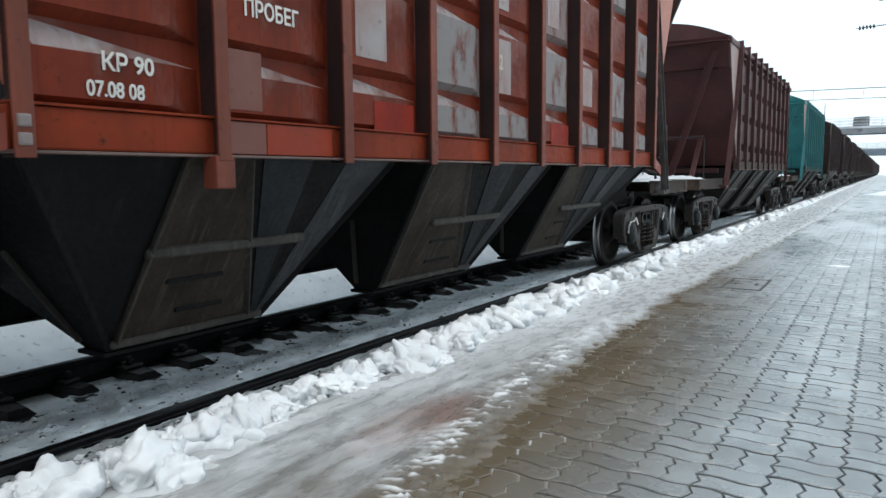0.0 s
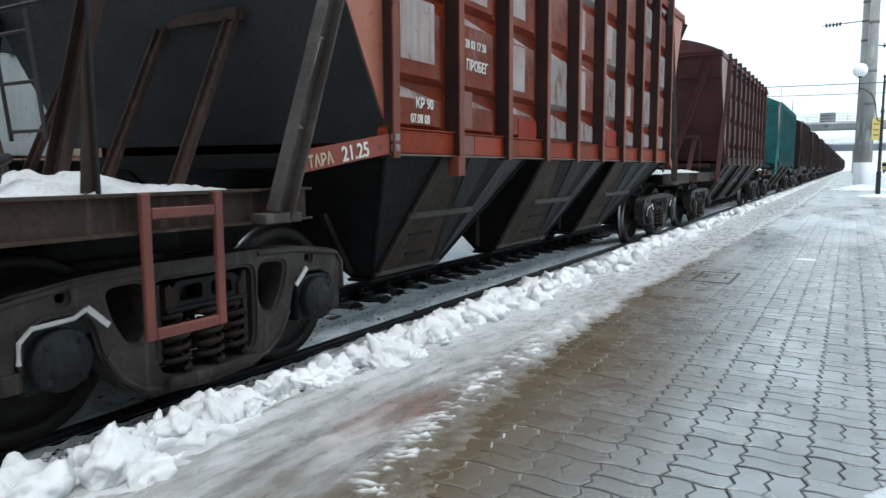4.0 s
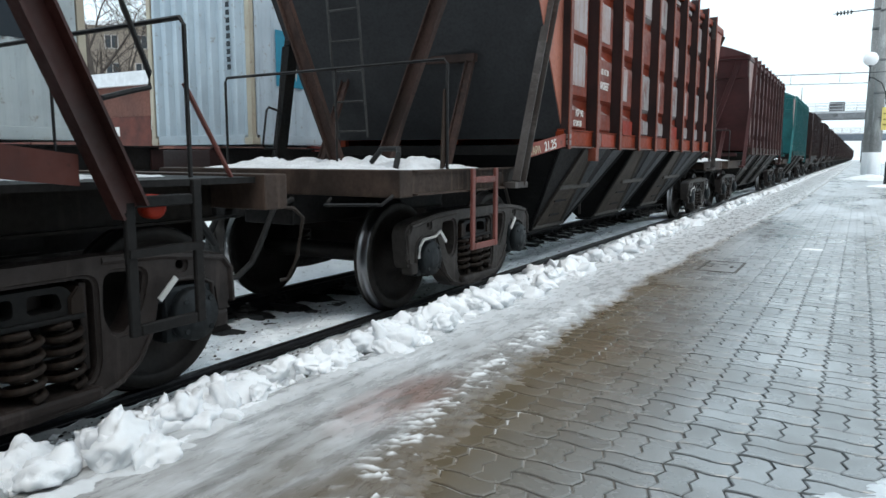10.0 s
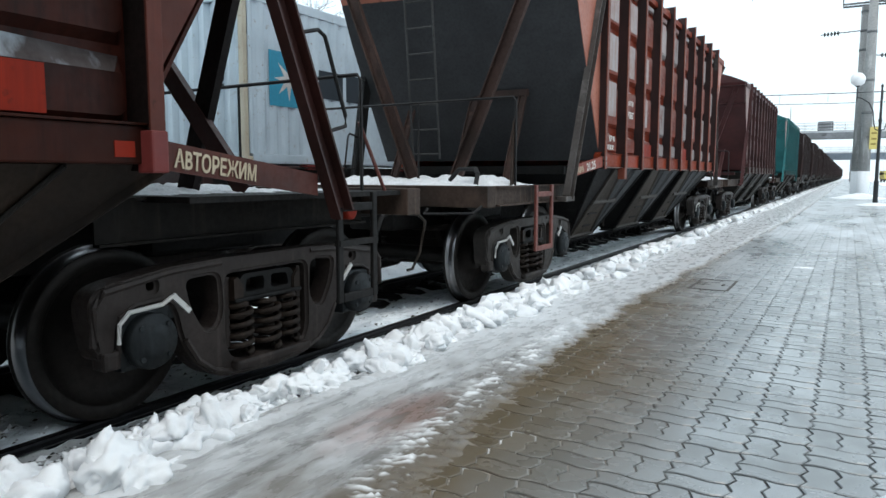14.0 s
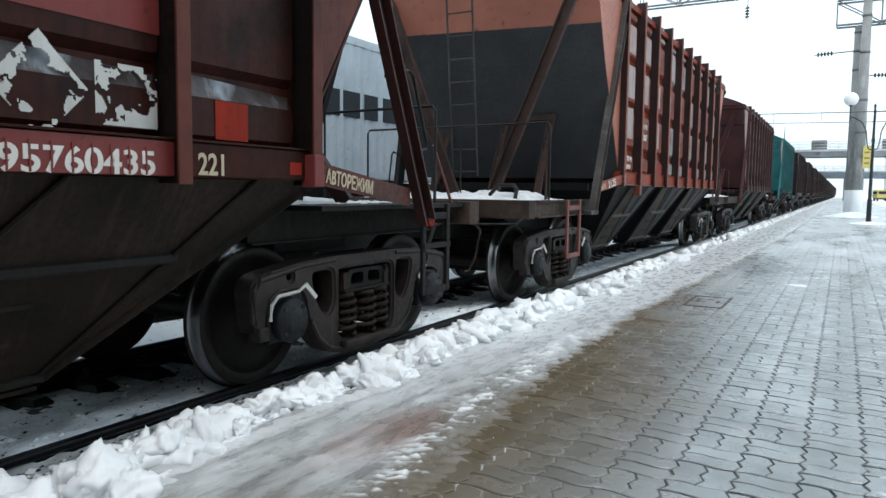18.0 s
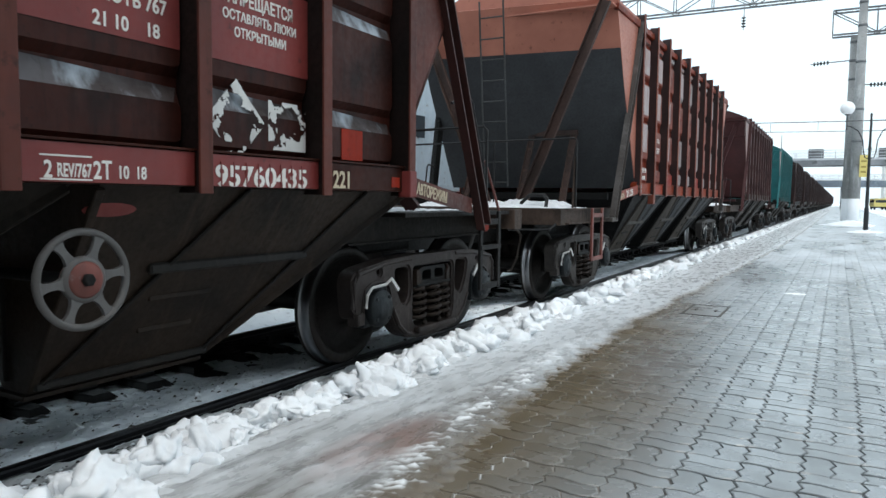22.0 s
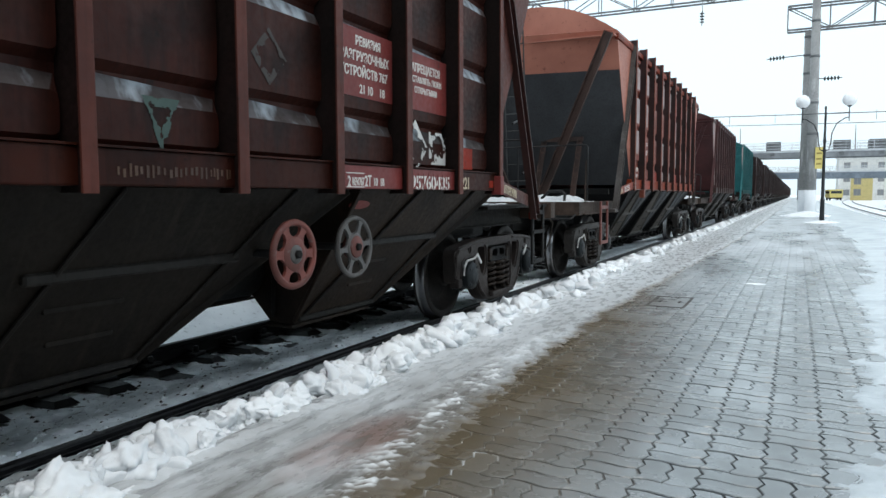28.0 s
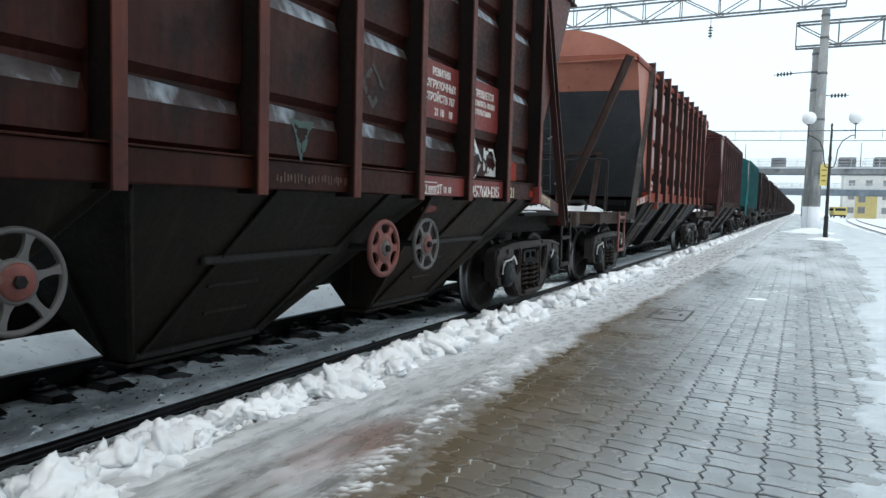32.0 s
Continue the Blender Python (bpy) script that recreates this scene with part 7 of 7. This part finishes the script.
def rail_car(x, y, turn, long, label):
    """A yellow track machine or bus, far off."""
    c = thing("yellow_vehicle", label, "vehicle", (x, y, 0.10))
    c.rotation_euler = (0, 0, radians(turn))
    bm = bmesh.new()
    box(bm, -1.25, 1.25, -long / 2, long / 2, 0.6, 2.3, bevel=0.15)
    part("body", bm, SIGN_YELLOW, c)
    bm = bmesh.new()
    box(bm, -1.27, 1.27, -long / 2 + 0.3, long / 2 - 0.3, 1.45, 1.95)
    box(bm, -1.0, 1.0, -long / 2 - 0.02, long / 2 + 0.02, 1.45, 2.0)
    part("windows", bm, GLASS_DARK, c)
    bm = bmesh.new()
    box(bm, -1.1, 1.1, -long / 2 + 0.1, long / 2 - 0.1, 0.35, 0.6)
    part("underframe", bm, SOOT, c)
    for k in (-1, 1):
        for j in (-1, 1):
            bm = bmesh.new()
            lathe(bm, [(k * 1.0 - 0.12, 0.42), (k * 1.0 + 0.12, 0.42)], seg=16, at=(0, j * long * 0.32, 0.42))
            part("wheel", bm, RUBBER, c)
    return c


rail_car(7.0, 171.5, 8, 5, "yellow vehicle standing beyond the platform end")
yellow_house = flats(12.6, 180.0, 4.2, 2, -4, HOUSE_YELLOW, "small yellow building under the bridges", 2.4, 2.6, 6, glass=GLASS_HAZE)


def shelter(x, y):
    s = thing("platform_shelter", "grey glazed platform shelter", "shelter", (x, y, 0.1))
    bm = bmesh.new()
    box(bm, -1.6, 1.6, -4, 4, 2.7, 2.9, bevel=0.03)
    part("roof", bm, STEEL_GREY, s)
    for k in (-1, 1):
        for j in np.linspace(-3.8, 3.8, 5):
            bm = bmesh.new()
            beam(bm, (k * 1.5, j, 0), (k * 1.5, j, 2.7), 0.1, 0.1)
            part("post", bm, STEEL_GREY, s)
    bm = bmesh.new()
    box(bm, -1.45, 1.45, -3.9, -3.85, 0.3, 2.6)
    part("screen", bm, BRIDGE_PALE, s)
    return s


shelter(10.2, 86)
signal = thing("signal_board", "small red and white board on a post", "sign", (9.0, 78, 0.1))
bm = bmesh.new()
lathe(bm, [(0, 0.04), (2.2, 0.04)], "z", 8)
part("post", bm, STEEL_GREY, signal)
bm = bmesh.new()
box(bm, -0.35, 0.35, -0.03, 0.03, 2.2, 2.6, bevel=0.01)
part("board", bm, PATCH_RED, signal)


# a third track that bends away to the right of the platform
def bend(off):
    pts = []
    for y in np.arange(20, 200, 4):
        x = 4.55 + 0.0000 * y + 0.00028 * (y - 45) ** 2 * (1 if y > 45 else 0.4) + off
        pts.append((x, y, 0.10))
    return pts


for off in (0.0, 1.52):
    bm = bmesh.new()
    tube(bm, bend(off), 0.05, 6)
    tagged(part("rail", bm, RAIL), "rail of the third track in snow", "rail", "rails", "structure")
# one dark scrap lying on the snow ridge
scrap = thing("debris", "small dark scrap lying on the snow", "debris", (-2.36, 1.80, 0.21))
bm = bmesh.new()
hexa(bm, [(-0.035, -0.014, -0.006), (0.035, -0.02, -0.006), (0.04, 0.014, -0.006), (-0.03, 0.02, -0.006), (-0.03, -0.014, 0.008), (0.03, -0.014, 0.012), (0.035, 0.01, 0.008), (-0.025, 0.014, 0.007)])
part("chip", bm, SOOT, scrap)

# far masts that carry the cross span
for x in (-26, 22):
    concrete_pole(x, 80, 0.25, 0.18, 10.2, "concrete mast of the cross span", (8.9,))



TRAVEL = [  # seconds, metres that the train has gone
    (0.0, -9.143), (0.5, -8.781), (1.0, -8.456), (1.5, -8.101), (2.0, -7.760), (2.5, -7.430),
    (3.0, -7.098), (3.5, -6.769), (4.0, -6.444), (4.5, -6.129), (5.0, -5.814), (5.5, -5.514),
    (6.0, -5.221), (6.5, -4.930), (7.0, -4.651), (7.5, -4.385), (8.0, -4.129), (8.5, -3.871),
    (9.0, -3.627), (9.5, -3.381), (10.0, -3.157), (10.5, -2.931), (11.0, -2.693), (11.5, -2.478),
    (12.0, -2.273), (12.5, -2.082), (13.0, -1.893), (13.5, -1.705), (14.0, -1.531), (14.5, -1.369),
    (15.0, -1.206), (15.5, -1.049), (16.0, -0.898), (16.5, -0.758), (17.0, -0.628), (17.5, -0.508),
    (18.0, -0.392), (18.5, -0.285), (19.0, -0.182), (19.5, -0.086), (20.0, -0.002), (20.5, 0.083),
    (21.0, 0.240), (21.5, 0.460), (22.0, 0.685), (22.5, 0.911), (23.0, 1.144), (23.5, 1.370),
    (24.0, 1.592), (24.5, 1.814), (25.0, 2.033), (25.5, 2.191), (26.0, 2.389), (26.5, 2.568),
    (27.0, 2.747), (27.5, 2.913), (28.0, 3.069), (28.5, 3.215), (29.0, 3.351), (29.5, 3.487),
    (30.0, 3.630), (30.5, 3.773), (31.0, 3.887), (31.5, 4.014), (32.0, 4.129),
]


def motions():
    rows = [(t, s) for t, s in TRAVEL]
    for y, w in zip(STANDS, TRAIN):
        walk(w, [(t, Matrix.Translation((TRACK_X, y + s, 0))) for t, s in rows])
    for a in KEYED_WHEELS:
        x, y, z = a.location
        walk(a, [(t, Matrix.Translation((x, y, z)) @ Matrix.Rotation(-s / WHEEL_R, 4, "X")) for t, s in rows])


# ---- the paving blocks: a basket weave of wavy blocks ----
BLOCK = 0.2395
WEAVE = (-0.094, 0.308)      # where the weave's first cell has its corner
HALF = BLOCK / 2


def saw(t):
    t = t - math.floor(t)
    return 4 * t - 1 if t < 0.5 else 3 - 4 * t


def warp(x, y):
    """The wavy joints: all edges follow one field, so that neighbours fit."""
    return x + 0.0120 * saw((y - WEAVE[1]) / HALF), y + 0.0115 * math.sin(2 * math.pi * (x - WEAVE[0]) / BLOCK)


def block_outline(x0, y0, x1, y1):
    gx, gy = 0.0035, 0.0075
    pts = []
    for a, b in (((x0, y0), (x1, y0)), ((x1, y0), (x1, y1)), ((x1, y1), (x0, y1)), ((x0, y1), (x0, y0))):
        long = abs(a[0] - b[0]) + abs(a[1] - b[1])
        k = max(2, round(long / (HALF / 2))) if a[0] == b[0] else max(2, round(long / (HALF / 3)))
        for i in range(k):
            f = i / k
            pts.append((a[0] + (b[0] - a[0]) * f, a[1] + (b[1] - a[1]) * f))
    cx, cy = (x0 + x1) / 2, (y0 + y1) / 2
    sx, sy = 1 - 2 * gx / (x1 - x0), 1 - 2 * gy / (y1 - y0)
    out = []
    for x, y in pts:
        u, v = warp(x, y)
        out.append((cx + (u - cx) * sx, cy + (v - cy) * sy))
    return out, cx, cy


def block_geometry(x0, y0, x1, y1, z=0.0, tilt=(0, 0)):
    pts, cx, cy = block_outline(x0, y0, x1, y1)
    n = len(pts)
    low = [(x, y, z - 0.020) for x, y in pts]
    mid = [(x, y, z - 0.004 + tilt[0] * (x - cx) + tilt[1] * (y - cy)) for x, y in pts]
    s = 1 - 0.007 / HALF
    top = [(cx + (x - cx) * s, cy + (y - cy) * s, z + tilt[0] * (x - cx) + tilt[1] * (y - cy)) for x, y in pts]
    faces = [tuple(range(2 * n, 3 * n))]
    for r in (0, n):
        faces += [(r + i, r + (i + 1) % n, r + n + (i + 1) % n, r + n + i) for i in range(n)]
    return low + mid + top, faces


def blocks_in(x0, x1, y0, y1):
    """Corners of the blocks of the weave whose middle lies in a stretch of the platform."""
    for i in range(math.floor((x0 - WEAVE[0]) / BLOCK) - 1, math.ceil((x1 - WEAVE[0]) / BLOCK) + 1):
        for j in range(math.floor((y0 - WEAVE[1]) / BLOCK) - 1, math.ceil((y1 - WEAVE[1]) / BLOCK) + 1):
            a, b = WEAVE[0] + i * BLOCK, WEAVE[1] + j * BLOCK
            if x0 <= a + HALF < x1 and y0 <= b + HALF < y1:
                if (i + j) % 2:
                    yield "left", a, b, a + HALF, b + BLOCK
                    yield "right", a + HALF, b, a + BLOCK, b + BLOCK
                else:
                    yield "lower", a, b, a + BLOCK, b + HALF
                    yield "upper", a, b + HALF, a + BLOCK, b + BLOCK


def lay_blocks():
    shapes = {}
    rng = random.Random(5)
    near = (-1.45, 0.45, 2.25, 4.45)
    for kind, a, b, c, d in blocks_in(*near):
        if kind not in shapes:
            me = bpy.data.meshes.new("paving_block")
            v, f = block_geometry(a, b, c, d)
            me.from_pydata([(x - a, y - b, z) for x, y, z in v], [], f)
            me.materials.append(PAVER)
            shapes[kind] = me
        ob = share("paving_block", shapes[kind], pavement, (a, b, LEVEL + rng.uniform(-0.0015, 0.0015)), (rng.uniform(-0.006, 0.006), rng.uniform(-0.006, 0.006), 0))
    verts, faces = [], []
    seen = {(round(a, 4), round(b, 4)) for _, a, b, _, _ in blocks_in(*near)}
    for kind, a, b, c, d in blocks_in(-1.9, 1.5, 0.3, 30.0):
        if (round(a, 4), round(b, 4)) in seen:
            continue
        v, f = block_geometry(a, b, c, d, LEVEL + rng.uniform(-0.0015, 0.0015), (rng.uniform(-0.006, 0.006), rng.uniform(-0.006, 0.006)))
        k = len(verts)
        verts += v
        faces += [tuple(i + k for i in q) for q in f]
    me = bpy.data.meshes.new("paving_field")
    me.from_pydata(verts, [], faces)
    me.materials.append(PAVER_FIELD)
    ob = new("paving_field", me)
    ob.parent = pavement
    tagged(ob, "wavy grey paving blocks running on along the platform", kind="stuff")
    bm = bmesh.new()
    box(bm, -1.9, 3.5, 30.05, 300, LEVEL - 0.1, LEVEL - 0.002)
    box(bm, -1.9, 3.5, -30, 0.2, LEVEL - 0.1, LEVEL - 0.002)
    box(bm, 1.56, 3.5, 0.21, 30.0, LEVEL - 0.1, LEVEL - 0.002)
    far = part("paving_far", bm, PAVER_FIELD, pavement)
    tagged(far, "grey paving far along the platform", kind="stuff")


lay_blocks()
motions()
